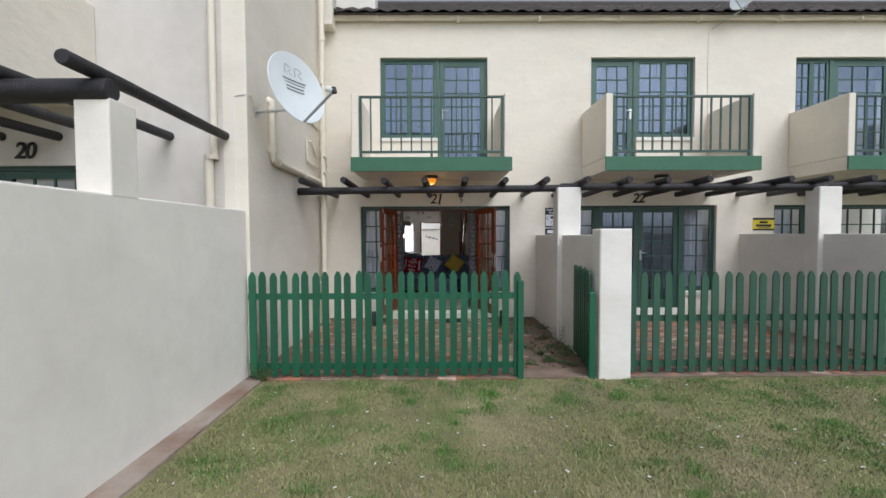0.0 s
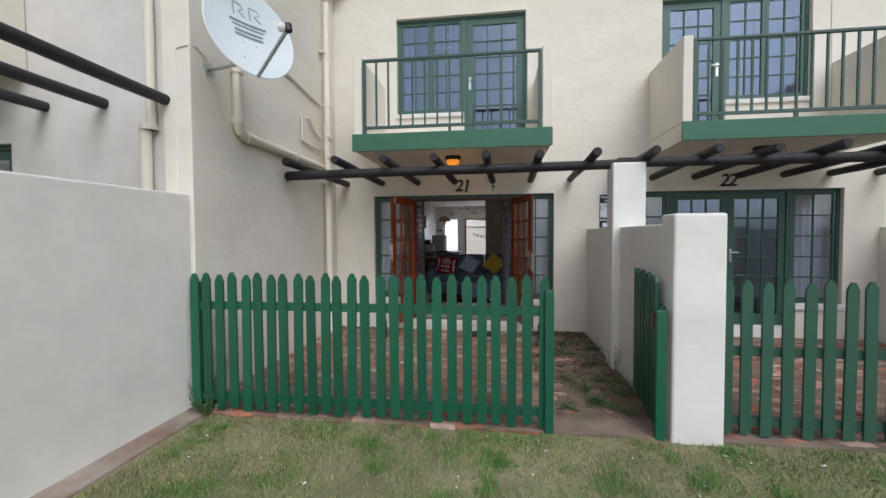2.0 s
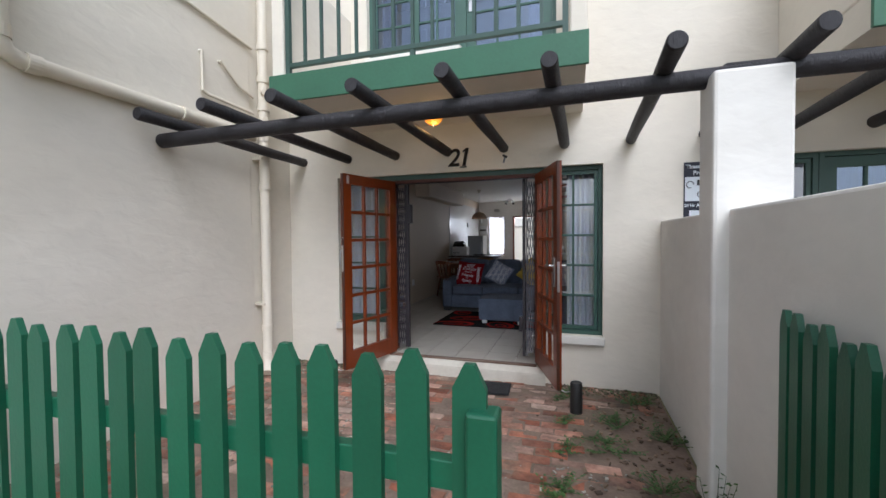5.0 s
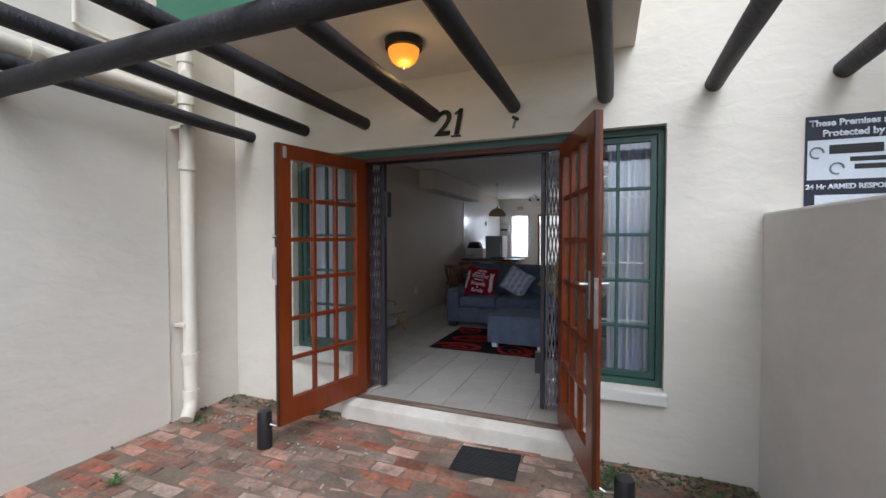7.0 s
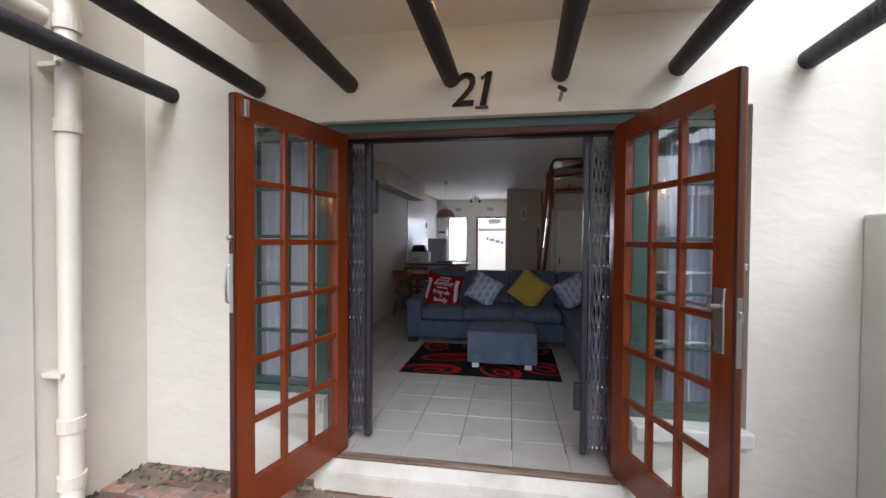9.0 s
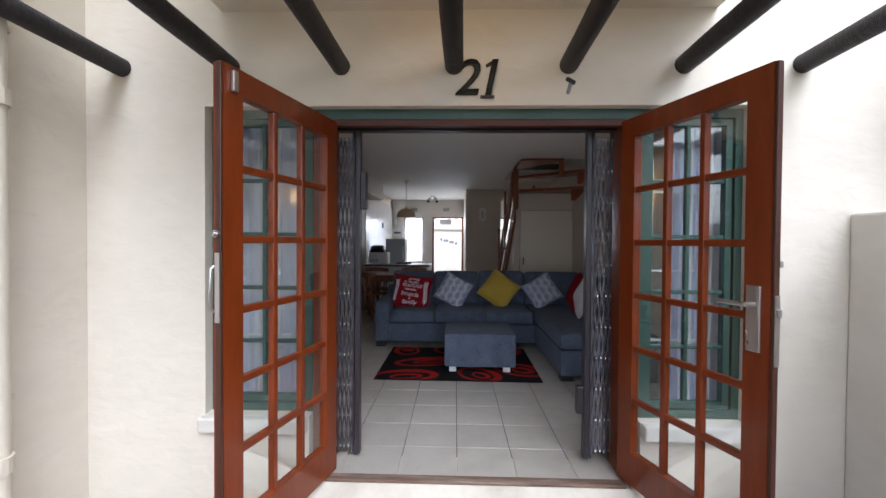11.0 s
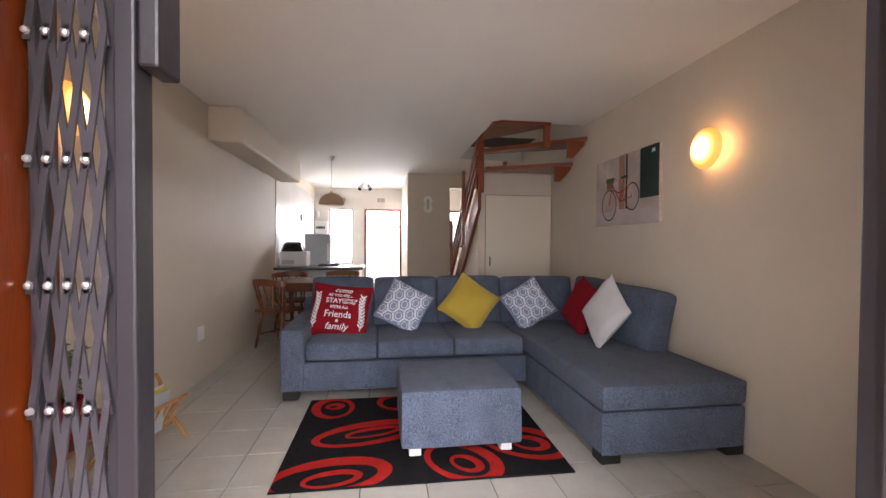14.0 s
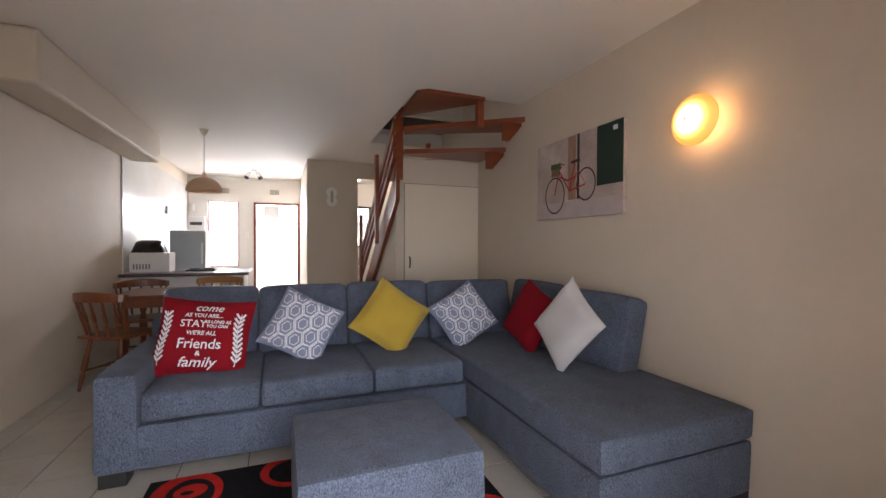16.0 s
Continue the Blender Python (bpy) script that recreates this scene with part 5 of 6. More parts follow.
thin, both = sn.new("ShaderNodeBsdfTranslucent"), sn.new("ShaderNodeMixShader")
thin.inputs["Color"].default_value = (0.85, 0.62, 0.42, 1)
both.inputs[0].default_value = 0.35
sl.new(sn["Principled BSDF"].outputs[0], both.inputs[1])
sl.new(thin.outputs[0], both.inputs[2])
sl.new(both.outputs[0], sn["Material Output"].inputs["Surface"])
part("shade", turned(prof, 32), SHADE, pend, smooth=True)
part("lamp_holder", rod((0, 0, -0.6), (0, 0, -0.5), 0.018, n=10), PIPE, pend)
part("bulb", turned([(0.012, -0.6), (0.03, -0.64), (0.032, -0.66), (0.02, -0.69), (0.004, -0.695)], 14), WHITE, pend, smooth=True)
spot = thing("spot_light", pose(-0.78, 16.7, CZ), "chrome double ceiling spotlight", "lamp")
part("plate", rod((0, 0, -0.02), (0, 0, 0), 0.06, n=16), METAL, spot)
for s in (-1, 1):
    hd = part("spot_head", rod((s * 0.07, -0.02, -0.06), (s * 0.11, -0.09, -0.15), 0.03, 0.045, n=16), METAL, spot)
    part("lamp_face", rod((s * 0.1103, -0.0905, -0.1507), (s * 0.1125, -0.0943, -0.1555), 0.04, n=16), BLACK, hd, "dark lamp face")
    part("arm", rod((0, 0, -0.01), (s * 0.06, -0.01, -0.06), 0.01, n=8), METAL, spot)
globe = thing("ceiling_globe", pose(0.98, 16.2, CZ), "round white ceiling light in the bathroom passage", "lamp")
part("bowl", turned([(0.02, -0.16), (0.08, -0.14), (0.12, -0.08), (0.12, -0.02), (0.1, 0)], 20), GLOBE, globe, smooth=True)
MOTIF = mat("faded_green_motif", (0.36, 0.42, 0.3), 0.7, 0.15, 6, 60, 0.05)
plate = thing("wall_plaque", pose(0.42, 15.3, 1.93), "small carved wall plaque with pale green leaf motif", "plaque")
part("board", moved(turned([(0.08, 0), (0.085, 0.012), (0.07, 0.02)], 20), pose(0, -0.001, 0.07, 90, 0, 0)), CEIL, plate)
part("lower_board", moved(turned([(0.08, 0), (0.085, 0.012), (0.07, 0.02)], 20), pose(0, -0.001, -0.07, 90, 0, 0)), CEIL, plate)
part("motif", moved(soft_box(0.04, 0.02, 0.18, 0.009, n=4), pose(0, -0.03, -0.09)), MOTIF, plate, "green painted leaves")

# ---- stair ----
solid("stair_wall", box(0.79, XR, 12.76, 12.84, 0.0, 2.1), INWALL, "beige panel wall under the stair", "wall")
bm = bmesh.new()
low = [(12.842, 0.0), (14.72, 0.0), (14.72, 0.04), (12.842, 1.49)]
fa, fb = [bm.verts.new((0.79, y, z)) for y, z in low], [bm.verts.new((0.85, y, z)) for y, z in low]
bm.faces.new(fa)
bm.faces.new(fb[::-1])
for k in range(4):
    bm.faces.new((fa[k], fb[k], fb[(k + 1) % 4], fa[(k + 1) % 4]))
bmesh.ops.recalc_face_normals(bm, faces=bm.faces[:])
solid("stair_side_wall", bm, INWALL, "beige side wall closing the space under the stair", "wall")
CREAMDOOR = mat("cream_door_paint", (0.74, 0.66, 0.53), 0.45, 0.03, 2, 40, 0.03)
cup = thing("cupboard_door", pose(0.88, 12.76, 0), "flat cream cupboard door under the stair", "cupboard door")
part("panel", box(0, 0.852, -0.022, -0.006, 0.03, 1.83, 0.003), CREAMDOOR, cup)
# dark sheet behind the panel, its rim drawn as a shadow line
part("backing", box(-0.006, 0.858, -0.0055, -0.0005, 0.02, 1.838), GREYPRINT, cup, "dark sheet painted in as the shadow line round the door")
bm = tube([(0.05, -0.02, 0.95), (0.05, -0.045, 0.965), (0.05, -0.045, 1.045), (0.05, -0.02, 1.06)], 0.008, 8)
part("handle", bm, BLACK, cup, "small dark handle")
stair = thing("stair", pose(1.2, 13.4, 0), "open red-brown wooden stair with winder treads at the top", "stair")
T0 = pose(-1.2, -13.4, 0)


def prism(points, z0, z1):
    bm = bmesh.new()
    lo = [bm.verts.new((x, y, z0)) for x, y in points]
    hi = [bm.verts.new((x, y, z1)) for x, y in points]
    bm.faces.new(lo[::-1])
    bm.faces.new(hi)
    for k in range(len(points)):
        bm.faces.new((lo[k], lo[(k + 1) % len(points)], hi[(k + 1) % len(points)], hi[k]))
    bmesh.ops.recalc_face_normals(bm, faces=bm.faces[:])
    return bm


def stair_part(name, bm, label=""):
    return part(name, moved(bm, T0), STAIRWOOD, stair, label)


def slope_board(x0, x1, y0, z0, y1, z1, half, cut=True):
    """A sloping board between two ends, cut upright."""
    bm = bmesh.new()
    pr = [(y0, z0 - half), (y0, z0 + half), (y1, z1 + half), (y1, z1 - half)]
    a = [bm.verts.new((x0, y, z)) for y, z in pr]
    b = [bm.verts.new((x1, y, z)) for y, z in pr]
    bm.faces.new(a)
    bm.faces.new(b[::-1])
    for k in range(4):
        bm.faces.new((a[k], b[k], b[(k + 1) % 4], a[(k + 1) % 4]))
    bmesh.ops.recalc_face_normals(bm, faces=bm.faces[:])
    return bm


stair_part("winder_tread", prism([(0.84, 12.72), (0.84, 12.6), (1.735, 12.14), (1.735, 12.72)], 2.11, 2.155))
stair_part("winder_tread", prism([(0.84, 12.66), (0.8, 12.52), (1.735, 11.8), (1.735, 12.2)], 2.315, 2.36))
stair_part("winder_tread", prism([(0.78, 12.6), (0.75, 11.9), (0.82, 11.84), (1.35, 11.84), (1.35, 11.93)], 2.47, 2.515))
for y, z in ((12.2, 2.109), (11.88, 2.314)):
    stair_part("bracket", moved(prism([(0.0, 0.0), (0.185, 0.0), (0.185, -0.03), (0.06, -0.17), (0.0, -0.17)], -0.02, 0.02), pose(1.55, y, z, 90, 0, 0)))
stair_part("hanger_post", box(1.29, 1.35, 11.86, 11.92, 2.24, 2.469, 0.004))
stair_part("newel", box(0.745, 0.825, 12.62, 12.7, 1.85, 2.62, 0.006))
stair_part("tread_block", box(1.02, 1.06, 12.45, 12.5, 2.156, 2.2, 0.004))
stair_part("stringer", slope_board(0.745, 0.785, 12.6, 1.80, 14.78, 0.085, 0.155))
for k, z in enumerate((2.09, 2.24, 2.39)):
    stair_part("hand_rail" if k == 2 else "rail", slope_board(0.7, 0.733, 12.55, z, 14.5, z - 1.46, 0.04))
for y, z0, z1 in ((13.2, 1.2, 2.2), (14.18, 0.5, 1.58)):
    stair_part("rail_post", box(0.66, 0.699, y - 0.035, y + 0.035, z0, z1, 0.004))
for k in range(7):
    y = 14.45 - k * 0.24
    z = 0.33 + k * 0.189
    stair_part("tread", box(0.786, 1.735, y - 0.13, y + 0.13, z, z + 0.04, 0.004))

# ---- right wall: picture, lamps ----
pic = thing("canvas_picture", pose(XR, 11.08, 1.71), "unframed canvas print of a red bicycle by a dark door", "picture")


part("canvas", box(-0.032, -0.002, -0.475, 0.475, -0.305, 0.31, 0.003), mat("pink_grey_print", (0.46, 0.37, 0.33), 0.8, 0.3, 6, 60, 0.1, tint=(0.58, 0.5, 0.46), tint_amount=0.8, tint_scale=4), pic)
PGROUND = mat("pale_print_ground", (0.5, 0.43, 0.42), 0.8, 0.2, 8, 60, 0.05)
PDOOR = mat("dark_green_print", (0.012, 0.03, 0.022), 0.8, 0.2, 8, 60, 0.05)
PDARK = mat("dark_print", (0.05, 0.03, 0.03), 0.8, 0.2, 8, 60, 0.05)
PRED = mat("red_print", (0.36, 0.03, 0.025), 0.8, 0.1, 8, 60, 0.05)
# along the wall: the picture's left edge lies deeper in the room (larger y)
def strip(name, a0, a1, z0, z1, lift, material):
    return part(name, box(-0.0325 - lift, -0.0322, 0.475 - a1, 0.475 - a0, z0, z1), material, pic)


strip("painted_ground", 0.0, 0.95, -0.304, -0.18, 0.0008, PGROUND)
strip("painted_door", 0.71, 0.949, -0.1, 0.309, 0.0008, PDOOR)
strip("painted_pipe", 0.505, 0.53, -0.17, 0.309, 0.0008, PDARK)
strip("painted_post", 0.4, 0.49, -0.17, 0.309, 0.0006, mat("pale_print_post", (0.34, 0.2, 0.14), 0.8, 0.35, 8, 60, 0.05, stretch=(1, 6, 1)))


def flat_line(name, pts, w, material, lift=0.0016):
    bm = bmesh.new()
    ribbon(bm, pts, w, lambda a, z: Vector((-0.0325 - lift, 0.475 - a, z)))
    bmesh.ops.recalc_face_normals(bm, faces=bm.faces[:])
    part(name, bm, material, pic)


for cx, cz, r in ((0.24, -0.12, 0.14), (0.6, -0.07, 0.115)):
    flat_line("painted_wheel", [(cx + r * 0.85 * math.cos(a), cz + r * math.sin(a)) for a in [2 * math.pi * k / 28 for k in range(29)]], 0.012, PDARK)
flat_line("painted_bicycle", [(0.24, -0.12), (0.3, 0.08), (0.33, 0.1)], 0.014, PRED, 0.002)
flat_line("painted_bicycle", [(0.3, 0.06), (0.42, -0.1), (0.52, 0.04), (0.6, -0.07), (0.42, -0.1)], 0.014, PRED, 0.002)
flat_line("painted_bicycle", [(0.3, 0.02), (0.4, -0.02), (0.5, 0.0)], 0.014, PRED, 0.0024)
flat_line("painted_bicycle", [(0.42, -0.1), (0.48, 0.1)], 0.012, PRED, 0.0028)
flat_line("painted_saddle", [(0.44, 0.11), (0.54, 0.115)], 0.022, PDARK, 0.0028)
flat_line("painted_handlebar", [(0.26, 0.1), (0.33, 0.12), (0.36, 0.1)], 0.01, PDARK, 0.0028)
strip("painted_basket", 0.2, 0.3, 0.03, 0.1, 0.003, mat("brown_print", (0.2, 0.12, 0.07), 0.8, 0.3, 20, 60, 0.05))
strip("painted_flowers", 0.19, 0.31, 0.09, 0.13, 0.0034, LEAF)
strip("painted_heart", 0.86, 0.9, 0.25, 0.28, 0.0016, PRINTWHITE)


def wall_lamp(x, y, z, s):
    w = thing("wall_lamp", pose(x, y, z), "lit round frosted glass wall lamp with a warm glow", "lamp", "lit wall lamps")
    part("bracket", rod((0, 0, 0), (s * 0.06, 0, 0), 0.03, n=14), METAL, w)
    bm = turned([(0.13, 0.0), (0.126, 0.012), (0.1, 0.035), (0.055, 0.05), (0.01, 0.055), (0.01, 0.048), (0.055, 0.043), (0.095, 0.028), (0.12, 0.006)], 28)
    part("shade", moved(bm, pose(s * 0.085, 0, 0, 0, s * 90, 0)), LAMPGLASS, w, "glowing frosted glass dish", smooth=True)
    part("finial", rod((s * 0.05, 0, 0), (s * 0.155, 0, 0), 0.008, n=10), METAL, w)


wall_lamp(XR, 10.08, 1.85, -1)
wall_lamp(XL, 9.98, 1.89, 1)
so = thing("power_socket", pose(XL, 11.62, 0.42), "white double power socket on the wall", "socket")
part("plate", box(0.001, 0.012, -0.06, 0.06, -0.06, 0.06, 0.004), WHITE, so)
part("switch", box(0.0122, 0.016, -0.035, -0.01, -0.02, 0.02), WHITE, so)
part("switch", box(0.0122, 0.016, 0.01, 0.035, -0.02, 0.02), WHITE, so)

# ---- magazine rack and side table ----
rack = thing("magazine_rack", pose(-1.79, 10.32, 0, 0, 0, 76), "honey cane magazine rack with a few magazines", "magazine rack")
for s in (-1, 1):
    part("end_hoop", tube([(s * 0.21, -0.13, 0.0), (s * 0.2, -0.05, 0.12), (s * 0.2, 0.05, 0.12), (s * 0.21, 0.13, 0.0)], 0.011, 8), WICKER, rack, smooth=True)
    for k in range(7):
        x = -0.18 + 0.06 * k
        part("slat", tube([(x * 0.9, s * 0.03, 0.09), (x, s * 0.13, 0.27)], 0.008, 6), WICKER, rack)
    part("side_rail", tube([(-0.21, s * 0.13, 0.27), (0.21, s * 0.13, 0.27)], 0.012, 8), WICKER, rack)
    part("lower_rail", tube([(-0.2, s * 0.03, 0.09), (0.2, s * 0.03, 0.09)], 0.012, 8), WICKER, rack)
part("carry_handle", tube([(-0.15, 0, 0.1), (-0.15, 0, 0.36), (-0.12, 0, 0.42), (0, 0, 0.44), (0.12, 0, 0.42), (0.15, 0, 0.36), (0.15, 0, 0.1)], 0.011, 8), WICKER, rack, smooth=True)
part("cross_bar", tube([(-0.15, 0, 0.28), (0.15, 0, 0.28)], 0.009, 8), WICKER, rack)
for k, (c_, t_) in enumerate(((PRINTWHITE, 5), (SIGNYELLOW, 9), (GREYFRONT, 13))):
    tagged(new("magazine", mesh_of(box(-0.11, 0.11, -0.004, 0.004, 0.0, 0.26, 0.001), "magazine", c_)), "glossy magazine standing in the rack", "magazine", "magazines in the rack").matrix_basis = \
        rack.matrix_basis @ pose(-0.02 * k, -0.03 - 0.02 * k, 0.105, t_, 0, 0)
st = thing("side_table", pose(-1.72, 9.4, 0), "low red-brown wooden side table with turned legs", "table")
part("tabletop", moved(soft_box(0.36, 0.9, 0.03, 0.012, n=6), pose(0, 0, 0.42)), BROWNWOOD, st, smooth=True)
for sx in (-1, 1):
    for sy in (-1, 1):
        turned_leg((sx * 0.14, sy * 0.38, 0), (sx * 0.14, sy * 0.38, 0.422), 0.026, BROWNWOOD, st)
tagged(new("table_mat", mesh_of(moved(turned([(0.16, 0), (0.16, 0.004), (0.15, 0.006)], 28), pose(-1.7, 9.6, 0.452)), "table_mat", REDCLOTH)), "round red place mat on the side table", "mat")
pot = thing("flower_pot", pose(-1.68, 9.55, 0.459), "small red flower pot with a leafy plant", "plant")
part("pot", turned([(0.055, 0), (0.075, 0.13), (0.08, 0.135), (0.068, 0.13), (0.06, 0.11)], 20), REDCLOTH, pot, smooth=True)
bm = bmesh.new()
rng = random.Random(4)
for k in range(40):
    a, l, up = rng.uniform(0, 6.28), rng.uniform(0.05, 0.14), rng.uniform(0.1, 0.3)
    c0 = Vector((l * math.cos(a), l * math.sin(a), up + 0.05))
    d = Vector((math.cos(a), math.sin(a), rng.uniform(-0.3, 0.5))).normalized() * 0.05
    sd = d.cross(Vector((0, 0, 1))).normalized() * 0.02
    q = [bm.verts.new(c0 - d * 0.5), bm.verts.new(c0 + sd), bm.verts.new(c0 + d * 0.6), bm.verts.new(c0 - sd)]
    bm.faces.new(q)
    rod((0, 0, 0.1), c0 - d * 0.5, 0.002, n=4, bm=bm)
part("foliage", bm, LEAF, pot, kind="stuff")


# ---- numbers, signs, porch light ----
def house_number(body, place, label):
    n = thing("house_number", pose(*place), label, "number", "house numbers")
    for k, ch in enumerate(body):
        word_part("digit", ch, 0.265, pose((k - 0.5) * 0.115, 0, 0), BLACK, n, thick=0.012, shear=0.2, bold=0.003)
        if ch == "1":
            part("digit_foot", box((k - 0.5) * 0.115 - 0.042, (k - 0.5) * 0.115 + 0.032, -0.012, 0.0, -0.1, -0.088), BLACK, n)
            part("digit_flag", moved(box(-0.022, 0.018, -0.012, 0.0, -0.007, 0.007), pose((k - 0.5) * 0.115 + 0.008, 0, 0.08, 0, -32, 0)), BLACK, n)


house_number("21", (-0.07, FY - 0.008, 2.175), "black slanted house number 21 on the cream wall")
house_number("22", (3.91, FY - 0.008, 2.175), "black slanted house number 22 on the cream wall")
house_number("20", (-4.77, 4.832, 2.46), "black slanted house number 20 on the cream wall")
mk = thing("wall_mark", pose(0.42, FY - 0.002, 2.13), "dark flaked paint mark over the door", "mark")
part("flake", moved(soft_box(0.05, 0.006, 0.02, 0.003, n=2), pose(0, 0, 0.03, 0, 30, 0)), BLACK, mk)
part("flake", moved(soft_box(0.018, 0.006, 0.06, 0.003, n=2), pose(-0.01, 0, -0.03, 0, 15, 0)), GREYPRINT, mk)

sg = thing("warning_sign", pose(2.277, FY - 0.01, 1.7), "black and white security warning sign on the wall", "sign")
part("board", box(-0.205, 0.205, 0.0, 0.008, -0.3, 0.3, 0.002), SIGNBLUE, sg)
part("white_field", box(-0.196, 0.196, -0.002, -0.0005, -0.055, 0.165), SIGNWHITE, sg)
for body, z, size in (("These Premises are", 0.257, 0.048), ("Protected by", 0.2, 0.05), ("24 Hr ARMED RESPONSE", -0.095, 0.037)):
    word_part("lettering", body, size, pose(0, -0.001, z), SIGNWHITE, sg, thick=0.002, bold=0.0016)
part("printed_bar", box(-0.16, 0.16, -0.002, -0.0005, -0.2, -0.14), SIGNWHITE, sg)
part("printed_bar", box(-0.1, 0.13, -0.004, -0.0022, 0.085, 0.135), BLACK, sg)
part("printed_bar", box(-0.01, 0.17, -0.004, -0.0022, 0.04, 0.065), BLACK, sg)
part("printed_bar", box(0.01, 0.18, -0.004, -0.0022, -0.002, 0.025), BLACK, sg)
for s in (0, 1):
    part("printed_ring", tube([(-0.155 + 0.09 * s + 0.03 * math.cos(a), -0.003, 0.095 - 0.09 * s + 0.03 * math.sin(a)) for a in [k * 0.5 for k in range(11)]], 0.005, 6), GREYPRINT, sg)
sy = thing("warning_sign", pose(6.4, FY - 0.01, 1.66), "yellow alarm warning sign on the wall", "sign")
part("board", box(-0.215, 0.215, 0.0, 0.008, -0.125, 0.125, 0.002), SIGNYELLOW, sy)
part("top_band", box(-0.215, 0.215, -0.002, -0.0004, 0.085, 0.125), SIGNBLUE, sy)
part("bottom_band", box(-0.215, 0.215, -0.002, -0.0004, -0.125, -0.09), SIGNBLUE, sy)
part("printed_bar", box(-0.08, 0.08, -0.002, -0.0004, 0.015, 0.06), SIGNBLUE, sy)
part("printed_bar", box(-0.15, 0.15, -0.002, -0.0004, -0.05, -0.005), SIGNBLUE, sy)
part("printed_bar", box(-0.12, 0.12, -0.002, -0.0004, -0.08, -0.065), SIGNBLUE, sy)


def porch_light(x, lit):
    p = thing("porch_light", pose(x, 7.57, 2.55), "round amber glass porch light in a black ring" if lit else "round unlit porch light in a black ring", "lamp", "porch lights under the balconies")
    part("ring", turned([(0.1, -0.055), (0.115, -0.05), (0.12, 0.0)], 28), BLACK, p, smooth=True)
    part("bowl", turned([(0.012, -0.155), (0.045, -0.148), (0.075, -0.125), (0.093, -0.09), (0.098, -0.054)], 28), PORCHGLASS if lit else CEIL, p, "amber glass bowl", smooth=True)
    part("knob", turned([(0.004, -0.175), (0.009, -0.168), (0.009, -0.156)], 10), METAL, p)


porch_light(-0.157, True)
porch_light(4.05, False)


# ---- satellite dishes ----
def dish(place, normal, r, wall, label):
    n = Vector(normal).normalized()
    q = n.to_track_quat("Z", "Y").to_matrix().to_4x4()
    d = thing("satellite_dish", Matrix.Translation(place) @ q, label, "satellite dish")
    inv = d.matrix_basis.inverted()
    up = (inv.to_3x3() @ Vector((0, 0, 1)))
    up.z = 0
    up.normalize()
    side = Vector((up.y, -up.x, 0))
    k = r / 0.4
    prof = [(0.004, -0.055)] + [(r * f, -0.055 + 0.06 * f * f) for f in (0.25, 0.5, 0.75, 0.93, 1.0)] + [(r * 1.02, 0.0), (r, -0.012)] + [(r * f, -0.067 + 0.06 * f * f) for f in (0.9, 0.7, 0.5, 0.25)] + [(0.004, -0.068)]
    part("reflector", turned(prof, 40), DISH, d, smooth=True)
    foot, lnb = -up * r * 0.98, -up * r * 0.55 + Vector((0, 0, 0.5 * k)) + side * 0.0
    part("feed_arm", tube([foot, foot + Vector((0, 0, 0.02)), lnb], 0.016 * k, 8), GREYFRONT, d, "grey feed arm")
    head = part("feed_horn", rod(lnb, lnb + up * 0.05 * k - Vector((0, 0, 0.09 * k)), 0.03 * k, 0.035 * k, n=14), WHITE, d)
    part("feed_clamp", rod(lnb - up * 0.03 * k, lnb + up * 0.03 * k, 0.028 * k, n=10), BLACK, head)
    w = inv @ Vector(wall)
    part("mast", tube([Vector((0, 0, -0.06)), Vector((0, 0, -0.13)), -up * 0.2 * k + Vector((0, 0, -0.16)), w], 0.018 * k, 8), METAL, d, "galvanised wall bracket", smooth=True)
    if k > 0.9:
        nrm = inv.to_3x3() @ Vector((1, 0, 0))
        part("wall_plate", rod(w, w + nrm * 0.008, 0.085, n=4), METAL, d)
        def face(x, y):
            rr = x * x + y * y
            p = side * x + up * y
            return Vector((p.x, p.y, -0.055 + 0.06 * rr / (r * r) + 0.004))
        for x0, x1, y, w_ in ((-0.17, 0.17, 0.1, 0.022), (-0.15, 0.15, 0.065, 0.014), (-0.13, 0.13, 0.02, 0.022), (-0.13, 0.13, -0.02, 0.022)):
            bm = bmesh.new()
            ribbon(bm, [(x0 + (x1 - x0) * i / 8, y) for i in range(9)], w_, face)
            part("printed_bar", bm, GREYPRINT, d)
        for s in (-1, 1):
            bm = bmesh.new()
            cx = s * 0.075
            ribbon(bm, [(cx - 0.06, 0.26), (cx + 0.02, 0.25), (cx + 0.035, 0.22), (cx - 0.01, 0.195), (cx + 0.05, 0.15)], 0.009, face)
            ribbon(bm, [(cx - 0.06, 0.25), (cx - 0.05, 0.15)], 0.009, face)
            part("printed_shape", bm, GREYPRINT, d)
        for x, y in ((-0.08, -0.24), (0.08, -0.24), (-0.06, -0.09), (0.06, -0.09)):
            p = face(x, y)
            part("bolt", rod(p - Vector((0, 0, 0.006)), p + Vector((0, 0, 0.002)), 0.007, n=8), METAL, d)
    return d


dish((-1.64, 4.88, 3.19), (0.85, -0.46, 0.2), 0.41, (SIDE + 0.001, 5.07, 2.97), "pale satellite dish with grey print on a wall bracket")
dish((5.62, 7.75, 5.85), (-0.9, -0.4, 0.25), 0.24, (5.3, FY - 0.001, 5.45), "small grey satellite dish at the roof edge")
tagged(new("cable", mesh_of(tube([(5.25, FY - 0.006, 5.5), (5.24, FY - 0.006, 4.6), (5.26, FY - 0.006, 3.7)], 0.006, 6), "cable", PIPE)), "thin cable down the cream front wall", "cable")
